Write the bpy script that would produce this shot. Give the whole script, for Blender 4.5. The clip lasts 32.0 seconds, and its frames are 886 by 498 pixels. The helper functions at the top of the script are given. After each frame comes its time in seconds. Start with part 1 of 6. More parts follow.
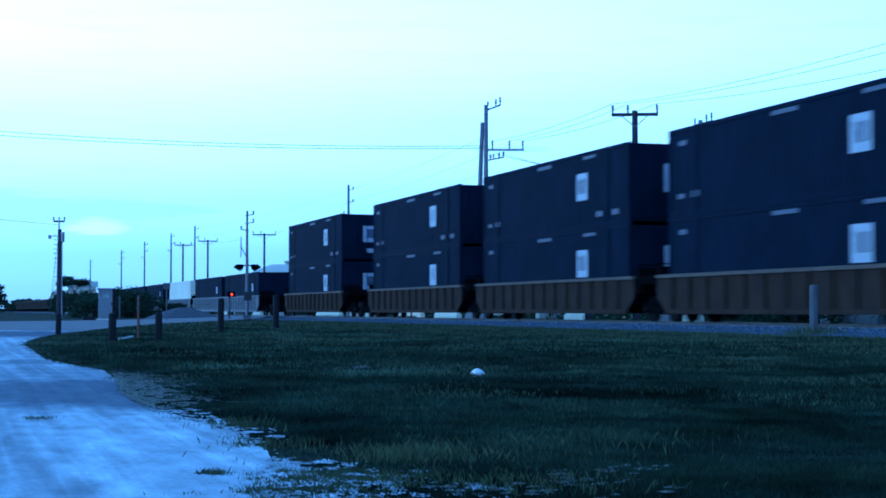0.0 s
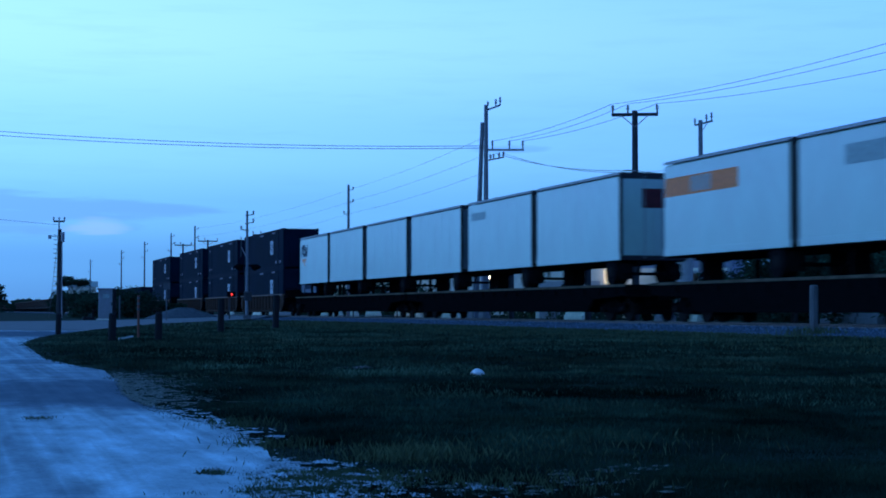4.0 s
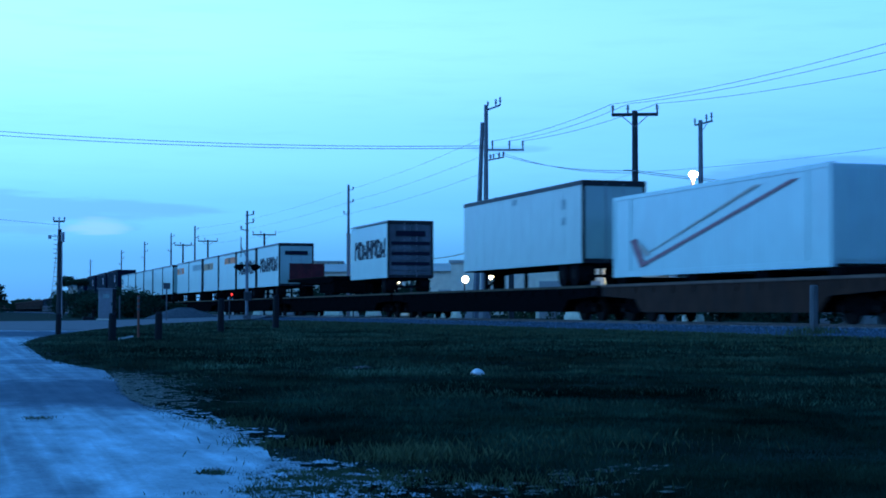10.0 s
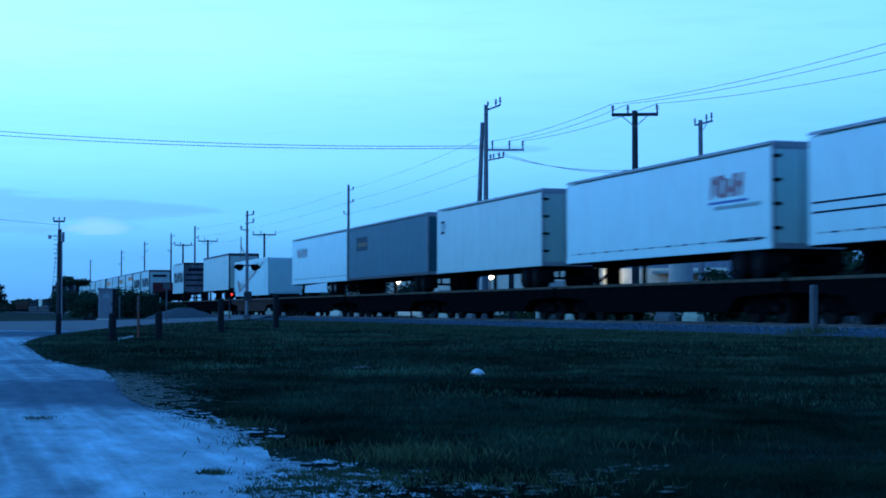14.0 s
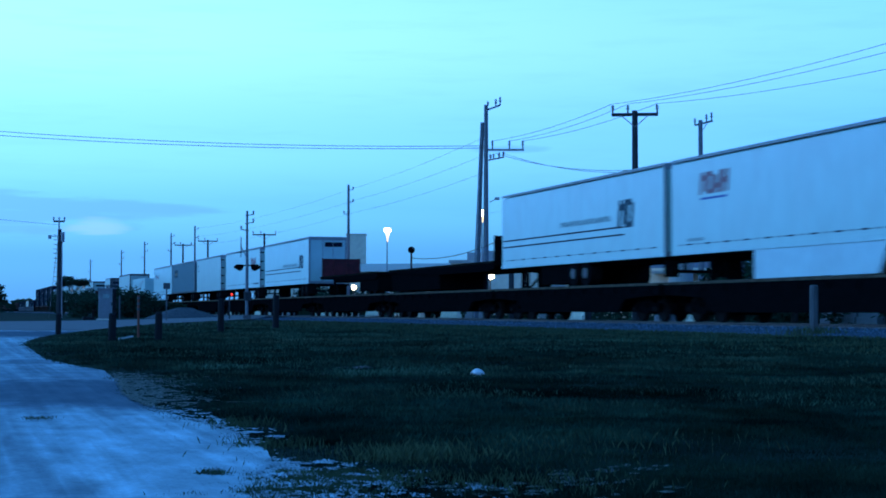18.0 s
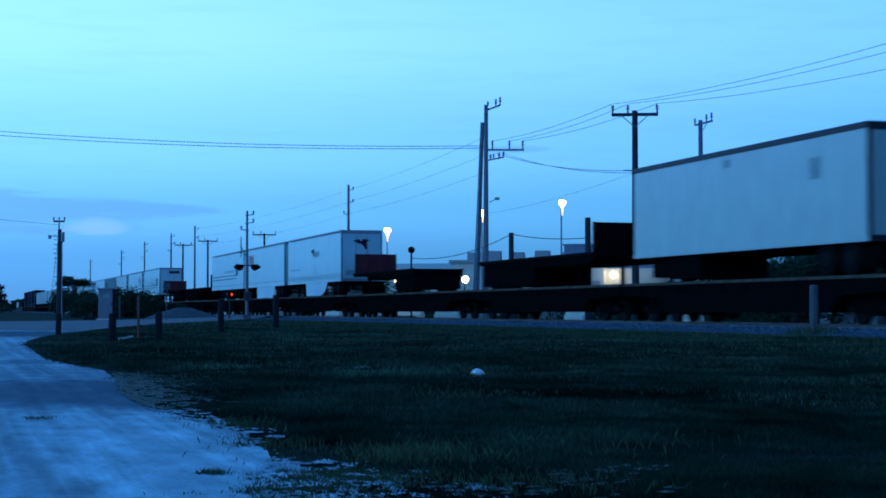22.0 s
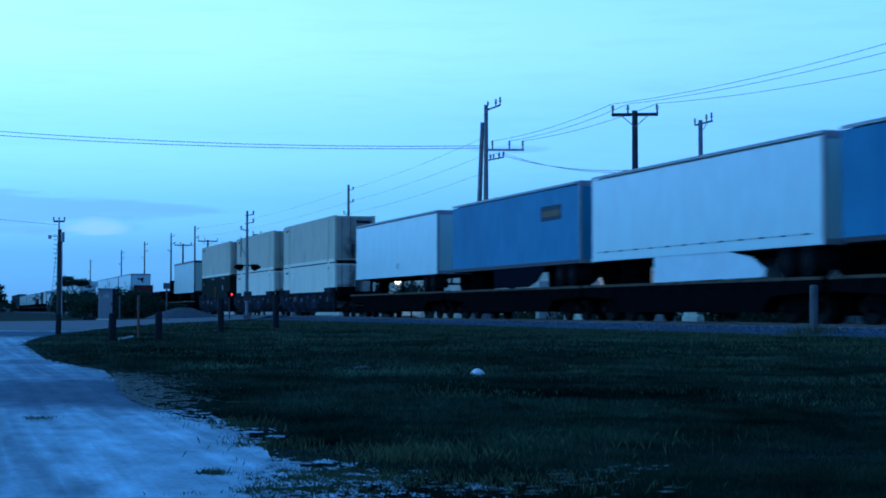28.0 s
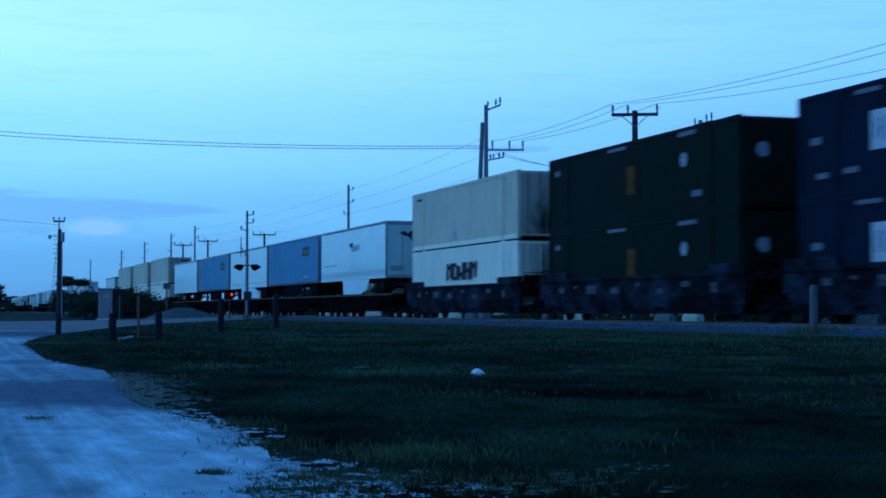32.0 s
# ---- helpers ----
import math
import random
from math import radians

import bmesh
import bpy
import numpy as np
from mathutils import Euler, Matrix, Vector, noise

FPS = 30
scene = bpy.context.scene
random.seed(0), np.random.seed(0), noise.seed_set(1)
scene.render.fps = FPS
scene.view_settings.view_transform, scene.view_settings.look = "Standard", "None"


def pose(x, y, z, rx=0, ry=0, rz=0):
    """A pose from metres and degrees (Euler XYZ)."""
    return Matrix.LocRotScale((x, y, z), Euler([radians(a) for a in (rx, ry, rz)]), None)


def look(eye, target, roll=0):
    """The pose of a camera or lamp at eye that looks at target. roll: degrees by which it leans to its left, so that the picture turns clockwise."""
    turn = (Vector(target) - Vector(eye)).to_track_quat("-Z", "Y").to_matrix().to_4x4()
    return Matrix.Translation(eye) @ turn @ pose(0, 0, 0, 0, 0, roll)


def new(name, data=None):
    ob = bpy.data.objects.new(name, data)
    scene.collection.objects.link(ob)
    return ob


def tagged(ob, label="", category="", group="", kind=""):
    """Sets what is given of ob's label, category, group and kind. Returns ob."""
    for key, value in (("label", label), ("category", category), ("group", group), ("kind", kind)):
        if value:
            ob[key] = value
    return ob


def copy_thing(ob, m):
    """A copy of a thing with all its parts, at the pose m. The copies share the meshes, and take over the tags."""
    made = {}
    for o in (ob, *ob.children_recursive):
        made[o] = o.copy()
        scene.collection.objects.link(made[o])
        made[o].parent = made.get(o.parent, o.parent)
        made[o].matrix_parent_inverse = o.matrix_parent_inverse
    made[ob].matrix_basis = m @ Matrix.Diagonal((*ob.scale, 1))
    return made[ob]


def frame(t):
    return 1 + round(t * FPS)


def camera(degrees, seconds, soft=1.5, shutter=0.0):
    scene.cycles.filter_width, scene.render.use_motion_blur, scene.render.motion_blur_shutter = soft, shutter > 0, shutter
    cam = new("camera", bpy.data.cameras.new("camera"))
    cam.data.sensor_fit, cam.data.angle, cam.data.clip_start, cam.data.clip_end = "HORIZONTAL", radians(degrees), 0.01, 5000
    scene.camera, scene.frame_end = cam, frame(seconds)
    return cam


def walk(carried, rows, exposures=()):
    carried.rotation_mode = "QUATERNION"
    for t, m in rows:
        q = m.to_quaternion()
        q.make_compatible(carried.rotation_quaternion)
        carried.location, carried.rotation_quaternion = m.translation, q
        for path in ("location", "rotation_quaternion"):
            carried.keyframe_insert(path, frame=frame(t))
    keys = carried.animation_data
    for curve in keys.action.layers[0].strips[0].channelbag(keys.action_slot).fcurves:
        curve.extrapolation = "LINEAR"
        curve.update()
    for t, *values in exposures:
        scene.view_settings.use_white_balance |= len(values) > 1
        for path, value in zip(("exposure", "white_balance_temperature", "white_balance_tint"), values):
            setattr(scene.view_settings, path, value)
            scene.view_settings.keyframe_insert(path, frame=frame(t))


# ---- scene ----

# ---------------------------------------------------------------- camera
LENS = 30.92
EYE = (0.0, 0.0, 0.6)
cam = camera(LENS, 32.0, soft=1.8, shutter=0.6)
STAND = pose(*EYE, 92.198, 0.0, -16.977)
walk(cam, [(0.0, STAND), (32.0, STAND)],
     exposures=[(0.0, 0.86, 7100, 15), (0.5, 0.96, 7220, 15), (1.0, 0.92, 7250, 15), (1.5, 0.56, 7250, 19), (2.0, 0.1, 6950, 24), (3.0, -0.38, 6650, 22), (3.5, -0.35, 6600, 21), (4.5, -0.2, 6700, 18), (5.5, -0.08, 6700, 13), (6.0, -0.05, 6650, 12),
                (7.0, 0.0, 6600, 10), (11.0, 0.0, 6500, 10), (12.0, -0.15, 6450, 10), (13.0, -0.07, 6450, 9), (14.0, 0.0, 6500, 10), (14.5, 0.05, 6500, 10), (17.0, 0.0, 6500, 10), (20.0, -0.05, 6500, 10), (21.0, -0.16, 6450, 10),
                (22.0, -0.28, 6450, 10), (23.0, -0.2, 6500, 10), (24.0, 0.1, 7050, 10), (25.0, 0.08, 7050, 10), (28.0, -0.08, 6650, 10), (29.0, 0.0, 6600, 10), (30.0, -0.22, 6600, 10), (31.0, -0.28, 6700, 10), (32.0, -0.28, 6900, 10)])

# the train: metres a second along +Y, track centre and rail head
SPEED = 20.31
TRACK_X = 23.96
RAIL_Z = 0.22
MOVERS = []

# ---------------------------------------------------------------- world and light
world = bpy.data.worlds.new("dusk_sky")
scene.world = world
world.use_nodes = True
wt = world.node_tree
wt.nodes.clear()


def wnode(kind, **values):
    n = wt.nodes.new(kind)
    for k, v in values.items():
        n.inputs[k].default_value = v
    return n


out = wnode("ShaderNodeOutputWorld")
coord = wnode("ShaderNodeTexCoord")
split = wnode("ShaderNodeSeparateXYZ")
wt.links.new(coord.outputs["Generated"], split.inputs[0])
ramp = wnode("ShaderNodeValToRGB")
ramp.color_ramp.interpolation = "EASE"
stops = [(0.0, (0.06, 0.28, 0.64)), (0.03, (0.073, 0.355, 0.78)), (0.06, (0.113, 0.50, 1.03)), (0.10, (0.175, 0.645, 1.38)), (0.17, (0.27, 0.80, 1.88)),
         (0.24, (0.22, 0.73, 1.75)), (0.40, (0.07, 0.42, 1.0)), (1.0, (0.012, 0.13, 0.36))]
els = ramp.color_ramp.elements
els[0].position, els[0].color = stops[0][0], (*stops[0][1], 1)
els[1].position, els[1].color = stops[-1][0], (*stops[-1][1], 1)
for p, c in stops[1:-1]:
    e = els.new(p)
    e.color = (*c, 1)
wt.links.new(split.outputs["Z"], ramp.inputs[0])
# after-sunset glow on the side where the sun went down
glow = wnode("ShaderNodeVectorMath")
glow.operation = "DOT_PRODUCT"
glow.inputs[1].default_value = (-0.90, 0.42, 0.12)
wt.links.new(coord.outputs["Generated"], glow.inputs[0])
gain = wnode("ShaderNodeMapRange", **{"From Min": -0.35, "From Max": 1.0, "To Min": 0.92, "To Max": 1.9})
gain.interpolation_type = "SMOOTHSTEP"
wt.links.new(glow.outputs["Value"], gain.inputs["Value"])
# thin low cloud banks, each a long soft streak with ragged edges


def wmath(op, a, b=0.0):
    n = wnode("ShaderNodeMath")
    n.operation = op
    for k, v in ((0, a), (1, b)):
        if isinstance(v, (int, float)):
            n.inputs[k].default_value = v
        else:
            wt.links.new(v, n.inputs[k])
    return n.outputs[0]


azimuth = wmath("ARCTAN2", split.outputs["X"], split.outputs["Y"])
flat = wnode("ShaderNodeMapping", Scale=(3.0, 3.0, 30.0))
wt.links.new(coord.outputs["Generated"], flat.inputs[0])
cloud = wnode("ShaderNodeTexNoise", Scale=4.0, Detail=7.0, Roughness=0.6)
wt.links.new(flat.outputs[0], cloud.inputs["Vector"])
ragged = wmath("SUBTRACT", cloud.outputs[0], 0.5)
total = None
for az, wide, el, thick, much in ((-0.5, 8.5, 3.42, 0.85, 0.55), (31.0, 5.5, 4.75, 0.7, 0.5), (19.5, 1.6, 5.75, 0.16, 0.35), (-30, 14, 5.0, 0.9, 0.5), (60, 12, 4.0, 0.8, 0.5)):
    u = wmath("DIVIDE", wmath("SUBTRACT", azimuth, radians(az)), radians(wide))
    v = wmath("DIVIDE", wmath("SUBTRACT", split.outputs["Z"], radians(el)), radians(thick))
    d = wmath("ADD", wmath("MULTIPLY", u, u), wmath("MULTIPLY", v, v))
    d = wmath("ADD", d, wmath("MULTIPLY", ragged, 3.2))
    m = wnode("ShaderNodeMapRange", **{"From Min": 1.15, "From Max": 0.35, "To Min": 0.0, "To Max": much})
    m.interpolation_type = "SMOOTHSTEP"
    wt.links.new(d, m.inputs["Value"])
    total = m.outputs[0] if total is None else wmath("MAXIMUM", total, m.outputs[0])
haze = wnode("ShaderNodeMapRange", **{"From Min": 0.5, "From Max": 0.75, "To Min": 0.0, "To Max": 0.12})
wt.links.new(cloud.outputs[0], haze.inputs["Value"])
veil = wmath("MAXIMUM", total, haze.outputs[0])
mixc = wnode("ShaderNodeMix")
mixc.data_type = "RGBA"
mixc.inputs["B"].default_value = (0.085, 0.33, 0.80, 1)
wt.links.new(veil, mixc.inputs["Factor"])
wt.links.new(ramp.outputs[0], mixc.inputs["A"])
# one small paler cloud under the long bank
u = wmath("DIVIDE", wmath("SUBTRACT", azimuth, radians(4.7)), radians(1.2))
v = wmath("DIVIDE", wmath("SUBTRACT", split.outputs["Z"], radians(2.95)), radians(0.34))
d = wmath("ADD", wmath("ADD", wmath("MULTIPLY", u, u), wmath("MULTIPLY", v, v)), wmath("MULTIPLY", ragged, 3.5))
pale = wnode("ShaderNodeMapRange", **{"From Min": 1.2, "From Max": 0.2, "To Min": 0.0, "To Max": 0.45})
pale.interpolation_type = "SMOOTHSTEP"
wt.links.new(d, pale.inputs["Value"])
mixp = wnode("ShaderNodeMix")
mixp.data_type = "RGBA"
mixp.inputs["B"].default_value = (0.25, 0.55, 1.0, 1)
wt.links.new(pale.outputs[0], mixp.inputs["Factor"])
wt.links.new(mixc.outputs["Result"], mixp.inputs["A"])
tint = wnode("ShaderNodeVectorMath")
tint.operation = "SCALE"
wt.links.new(mixp.outputs["Result"], tint.inputs[0])
dim = wnode("ShaderNodeMapRange", **{"From Min": -0.9, "From Max": -0.15, "To Min": 0.4, "To Max": 1.0})
dim.interpolation_type = "SMOOTHSTEP"
wt.links.new(glow.outputs["Value"], dim.inputs["Value"])
wt.links.new(wmath("MULTIPLY", gain.outputs[0], dim.outputs[0]), tint.inputs["Scale"])
cool = wnode("ShaderNodeMapRange", **{"From Min": 0.3, "From Max": 0.9})
wt.links.new(glow.outputs["Value"], cool.inputs["Value"])
cold = wnode("ShaderNodeMix")
cold.data_type, cold.blend_type = "RGBA", "MULTIPLY"
cold.inputs["B"].default_value = (0.78, 0.96, 1.04, 1)
wt.links.new(cool.outputs[0], cold.inputs["Factor"])
wt.links.new(tint.outputs[0], cold.inputs["A"])
# the sky turns a little warmer towards the sunset
near_sun = wnode("ShaderNodeMapRange", **{"From Min": -0.1, "From Max": 0.42})
wt.links.new(glow.outputs["Value"], near_sun.inputs["Value"])
warm = wnode("ShaderNodeMix")
warm.data_type, warm.blend_type = "RGBA", "MULTIPLY"
warm.inputs["B"].default_value = (1.22, 0.98, 1.0, 1)
wt.links.new(near_sun.outputs[0], warm.inputs["Factor"])
wt.links.new(cold.outputs["Result"], warm.inputs["A"])
# and a deeper blue on the far side
night = wnode("ShaderNodeMapRange", **{"From Min": 0.0, "From Max": -0.45})
wt.links.new(glow.outputs["Value"], night.inputs["Value"])
deep_blue = wnode("ShaderNodeMix")
deep_blue.data_type, deep_blue.blend_type = "RGBA", "MULTIPLY"
deep_blue.inputs["B"].default_value = (0.84, 1.03, 1.65, 1)
wt.links.new(night.outputs[0], deep_blue.inputs["Factor"])
wt.links.new(warm.outputs["Result"], deep_blue.inputs["A"])
dusk = wnode("ShaderNodeBackground", Strength=1.0)
wt.links.new(deep_blue.outputs["Result"], dusk.inputs[0])
sky = wnode("ShaderNodeTexSky")
sky.sky_type, sky.sun_disc = "NISHITA", False
sky.sun_elevation, sky.sun_rotation = radians(30.0), radians(-65)
day = wnode("ShaderNodeBackground", Strength=0.002)
wt.links.new(sky.outputs[0], day.inputs[0])
both = wnode("ShaderNodeAddShader")
wt.links.new(dusk.outputs[0], both.inputs[0])
wt.links.new(day.outputs[0], both.inputs[1])
wt.links.new(both.outputs[0], out.inputs[0])

sun = new("sun", bpy.data.lights.new("sun", "SUN"))
sun.data.energy, sun.data.angle, sun.data.color = 0.10, radians(40), (0.25, 0.6, 1.0)
sun.matrix_world = look((-60, 18, 22), (0, 0, 0))

# ---------------------------------------------------------------- materials


def mat(name, colour, rough=0.6, metal=0.0, vary=0.25, grain=8.0, bump=0.0, bump_scale=40.0, dirt=None, dirt_amount=0.0,
        dirt_scale=1.2, stretch=(1, 1, 1), random_piece=0.0, emit=None, power=0.0, gloss=0.22, coat=0.0):
    """Principled surface: colour varied by grain, a second layer of dirt at a larger scale, fine relief."""
    m = bpy.data.materials.new(name)
    m.use_nodes = True
    nt = m.node_tree
    b = nt.nodes["Principled BSDF"]
    b.inputs["Roughness"].default_value = rough
    b.inputs["Metallic"].default_value = metal
    b.inputs["Specular IOR Level"].default_value = gloss
    b.inputs["Coat Weight"].default_value = coat
    b.inputs["Coat Roughness"].default_value = 0.22
    tc = nt.nodes.new("ShaderNodeTexCoord")
    mp = nt.nodes.new("ShaderNodeMapping")
    mp.inputs["Scale"].default_value = stretch
    nt.links.new(tc.outputs["Object"], mp.inputs[0])
    n1 = nt.nodes.new("ShaderNodeTexNoise")
    n1.inputs["Scale"].default_value, n1.inputs["Detail"].default_value = grain, 6.0
    nt.links.new(mp.outputs[0], n1.inputs["Vector"])
    r1 = nt.nodes.new("ShaderNodeMapRange")
    r1.inputs["From Min"].default_value, r1.inputs["From Max"].default_value = 0.3, 0.7
    r1.inputs["To Min"].default_value, r1.inputs["To Max"].default_value = 1 - vary, 1 + vary
    nt.links.new(n1.outputs[0], r1.inputs["Value"])
    sc = nt.nodes.new("ShaderNodeVectorMath")
    sc.operation = "SCALE"
    sc.inputs[0].default_value = colour
    last = r1.outputs[0]
    if random_piece:
        oi = nt.nodes.new("ShaderNodeObjectInfo")
        r3 = nt.nodes.new("ShaderNodeMapRange")
        r3.inputs["To Min"].default_value, r3.inputs["To Max"].default_value = 1 - random_piece, 1 + random_piece
        nt.links.new(oi.outputs["Random"], r3.inputs["Value"])
        mu = nt.nodes.new("ShaderNodeMath")
        mu.operation = "MULTIPLY"
        nt.links.new(last, mu.inputs[0])
        nt.links.new(r3.outputs[0], mu.inputs[1])
        last = mu.outputs[0]
    nt.links.new(last, sc.inputs["Scale"])
    col = sc.outputs[0]
    if dirt is not None:
        n2 = nt.nodes.new("ShaderNodeTexNoise")
        n2.inputs["Scale"].default_value, n2.inputs["Detail"].default_value, n2.inputs["Roughness"].default_value = dirt_scale, 8.0, 0.62
        nt.links.new(mp.outputs[0], n2.inputs["Vector"])
        r2 = nt.nodes.new("ShaderNodeMapRange")
        r2.inputs["From Min"].default_value, r2.inputs["From Max"].default_value = 0.45, 0.72
        r2.inputs["To Max"].default_value = dirt_amount
        nt.links.new(n2.outputs[0], r2.inputs["Value"])
        mx = nt.nodes.new("ShaderNodeMix")
        mx.data_type = "RGBA"
        mx.inputs["B"].default_value = (*dirt, 1)
        nt.links.new(r2.outputs[0], mx.inputs["Factor"])
        nt.links.new(col, mx.inputs["A"])
        col = mx.outputs["Result"]
    nt.links.new(col, b.inputs["Base Color"])
    if bump:
        n3 = nt.nodes.new("ShaderNodeTexNoise")
        n3.inputs["Scale"].default_value, n3.inputs["Detail"].default_value = bump_scale, 5.0
        nt.links.new(tc.outputs["Object"], n3.inputs["Vector"])
        bp = nt.nodes.new("ShaderNodeBump")
        bp.inputs["Strength"].default_value, bp.inputs["Distance"].default_value = bump, 0.02
        nt.links.new(n3.outputs[0], bp.inputs["Height"])
        nt.links.new(bp.outputs[0], b.inputs["Normal"])
    if emit:
        b.inputs["Emission Color"].default_value = (*emit, 1)
        b.inputs["Emission Strength"].default_value = power
    return m


STREAK = (0.5, 0.5, 0.3)
M_NAVY = mat("navy_paint", (0.0011, 0.0108, 0.0225), 0.55, vary=0.18, grain=3, dirt=(0.004, 0.017, 0.038), dirt_amount=0.5, stretch=STREAK, gloss=0.008)
M_GREEN = mat("dark_green_paint", (0.0012, 0.0125, 0.0095), 0.55, vary=0.18, grain=3, dirt=(0.003, 0.017, 0.014), dirt_amount=0.5, stretch=STREAK, gloss=0.008)
M_TAN = mat("weathered_grey_paint", (0.54, 0.462, 0.325), 0.55, vary=0.08, grain=3, dirt=(0.28, 0.27, 0.23), dirt_amount=0.3, stretch=STREAK, gloss=0.25)
M_PALE = mat("off_white_paint", (0.77, 0.705, 0.54), 0.5, vary=0.06, grain=3, dirt=(0.34, 0.34, 0.32), dirt_amount=0.3, stretch=STREAK, gloss=0.25)
M_WHITE = mat("white_trailer_paint", (0.38, 0.60, 0.55), 0.3, vary=0.05, grain=3, dirt=(0.37, 0.38, 0.36), dirt_amount=0.3, stretch=STREAK, gloss=1.0, coat=0.6)
M_WHITE2 = mat("dulled_white_paint", (0.32, 0.44, 0.37), 0.36, vary=0.07, grain=3, dirt=(0.28, 0.28, 0.26), dirt_amount=0.3, stretch=STREAK, gloss=0.8, coat=0.5)
M_GREY = mat("grey_trailer_paint", (0.022, 0.117, 0.148), 0.4, vary=0.07, grain=3, dirt=(0.025, 0.088, 0.115), dirt_amount=0.4, stretch=STREAK, gloss=0.09)
M_BLUE = mat("blue_trailer_paint", (0.014, 0.225, 0.355), 0.4, vary=0.08, grain=3, dirt=(0.006, 0.12, 0.21), dirt_amount=0.6, dirt_scale=0.6, stretch=STREAK, gloss=0.02)
M_DARKEND = mat("grimy_door_paint", (0.13, 0.14, 0.15), 0.6, vary=0.2, grain=3, dirt=(0.03, 0.03, 0.03), dirt_amount=0.8, stretch=(1, 2.2, 0.25))
M_RAILTRIM = mat("weathered_aluminium", (0.28, 0.29, 0.3), 0.5, 0.35, vary=0.15, grain=5)
M_BLACKTRIM = mat("black_rail_paint", (0.02, 0.021, 0.023), 0.5, vary=0.2)
M_RUSTWELL = mat("rusty_brown_steel", (0.050, 0.024, 0.017), 0.85, vary=0.3, grain=4, dirt=(0.03, 0.022, 0.02), dirt_amount=0.8, dirt_scale=1.6, stretch=(1, 1, 0.4), bump=0.2, gloss=0.05)
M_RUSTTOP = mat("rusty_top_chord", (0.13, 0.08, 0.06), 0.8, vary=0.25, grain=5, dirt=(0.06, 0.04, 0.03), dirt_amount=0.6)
M_DARKWELL = mat("dark_grey_steel", (0.003, 0.004, 0.006), 0.8, vary=0.3, grain=3, dirt=(0.026, 0.046, 0.075), dirt_amount=0.85, dirt_scale=1.1, stretch=(1, .6, 1.2), gloss=0.02)
M_GREYWELL = mat("pale_grey_steel", (0.15, 0.16, 0.17), 0.7, vary=0.2, grain=3, dirt=(0.08, 0.075, 0.07), dirt_amount=0.6)
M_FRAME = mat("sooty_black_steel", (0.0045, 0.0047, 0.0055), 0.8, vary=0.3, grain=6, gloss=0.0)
M_DECK = mat("worn_deck_steel", (0.016, 0.013, 0.011), 0.9, vary=0.4, grain=5, gloss=0.0)
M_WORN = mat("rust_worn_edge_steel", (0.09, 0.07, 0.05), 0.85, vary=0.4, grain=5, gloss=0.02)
M_TYRE = mat("black_rubber", (0.009, 0.009, 0.01), 0.9, vary=0.2, gloss=0.0)
M_WHEEL = mat("dark_wheel_steel", (0.014, 0.013, 0.013), 0.8, vary=0.3, gloss=0.03)
M_RED = mat("dark_red_paint", (0.12, 0.015, 0.019), 0.6, vary=0.25, grain=4, dirt=(0.02, 0.015, 0.015), dirt_amount=0.6)
M_LABEL = mat("pale_label_film", (0.36, 0.40, 0.44), 0.4, vary=0.15, grain=6)
M_MARK = mat("faded_white_marking", (0.075, 0.10, 0.135), 0.5, vary=0.25, grain=9)
M_BADGE = mat("dim_pale_badge", (0.2, 0.24, 0.27), 0.5, vary=0.3, grain=9)
M_DIMMARK = mat("smeared_dim_marking", (0.035, 0.045, 0.06), 0.7, vary=0.6, grain=6)
M_ORANGE = mat("orange_vinyl", (0.85, 0.17, 0.03), 0.45, vary=0.15)
M_YELLOW = mat("yellow_vinyl", (0.42, 0.17, 0.05), 0.45, vary=0.15)
M_INK = mat("dark_navy_vinyl", (0.010, 0.015, 0.028), 0.6, vary=0.2, gloss=0.04)
M_SOFTINK = mat("faded_dark_label_film", (0.03, 0.065, 0.085), 0.6, vary=0.3, grain=5, gloss=0.05)
M_FAINT = mat("faded_grey_vinyl", (0.24, 0.33, 0.31), 0.45, vary=0.15)
M_GHOST = mat("ghost_grey_vinyl", (0.36, 0.51, 0.47), 0.45, vary=0.1)
M_REDINK = mat("red_vinyl", (0.31, 0.11, 0.125), 0.45, vary=0.15)
M_BLUEINK = mat("blue_vinyl", (0.05, 0.11, 0.32), 0.45, vary=0.15)
M_TICKTAN = mat("pale_tan_vinyl", (0.42, 0.36, 0.3), 0.45, vary=0.1)
M_GOLD = mat("dull_gold_vinyl", (0.11, 0.062, 0.02), 0.5, vary=0.2)
M_AMBER = mat("dim_orange_panel", (0.11, 0.045, 0.012), 0.6, vary=0.5, grain=4, gloss=0.01)
M_HOPPER = mat("rusty_hopper_paint", (0.075, 0.043, 0.036), 0.85, vary=0.3, grain=2, dirt=(0.05, 0.035, 0.03), dirt_amount=0.8, stretch=STREAK)
M_DARKSKIRT = mat("dark_blue_black_panel", (0.005, 0.009, 0.015), 0.8, vary=0.2, gloss=0.0)
M_HUB = mat("dull_aluminium_hub", (0.1, 0.105, 0.11), 0.45, 0.4, vary=0.2)
M_SKIRT = mat("white_skirt_panel", (0.54, 0.71, 0.70), 0.45, vary=0.06, dirt=(0.4, 0.4, 0.38), dirt_amount=0.3, stretch=STREAK, gloss=0.5)

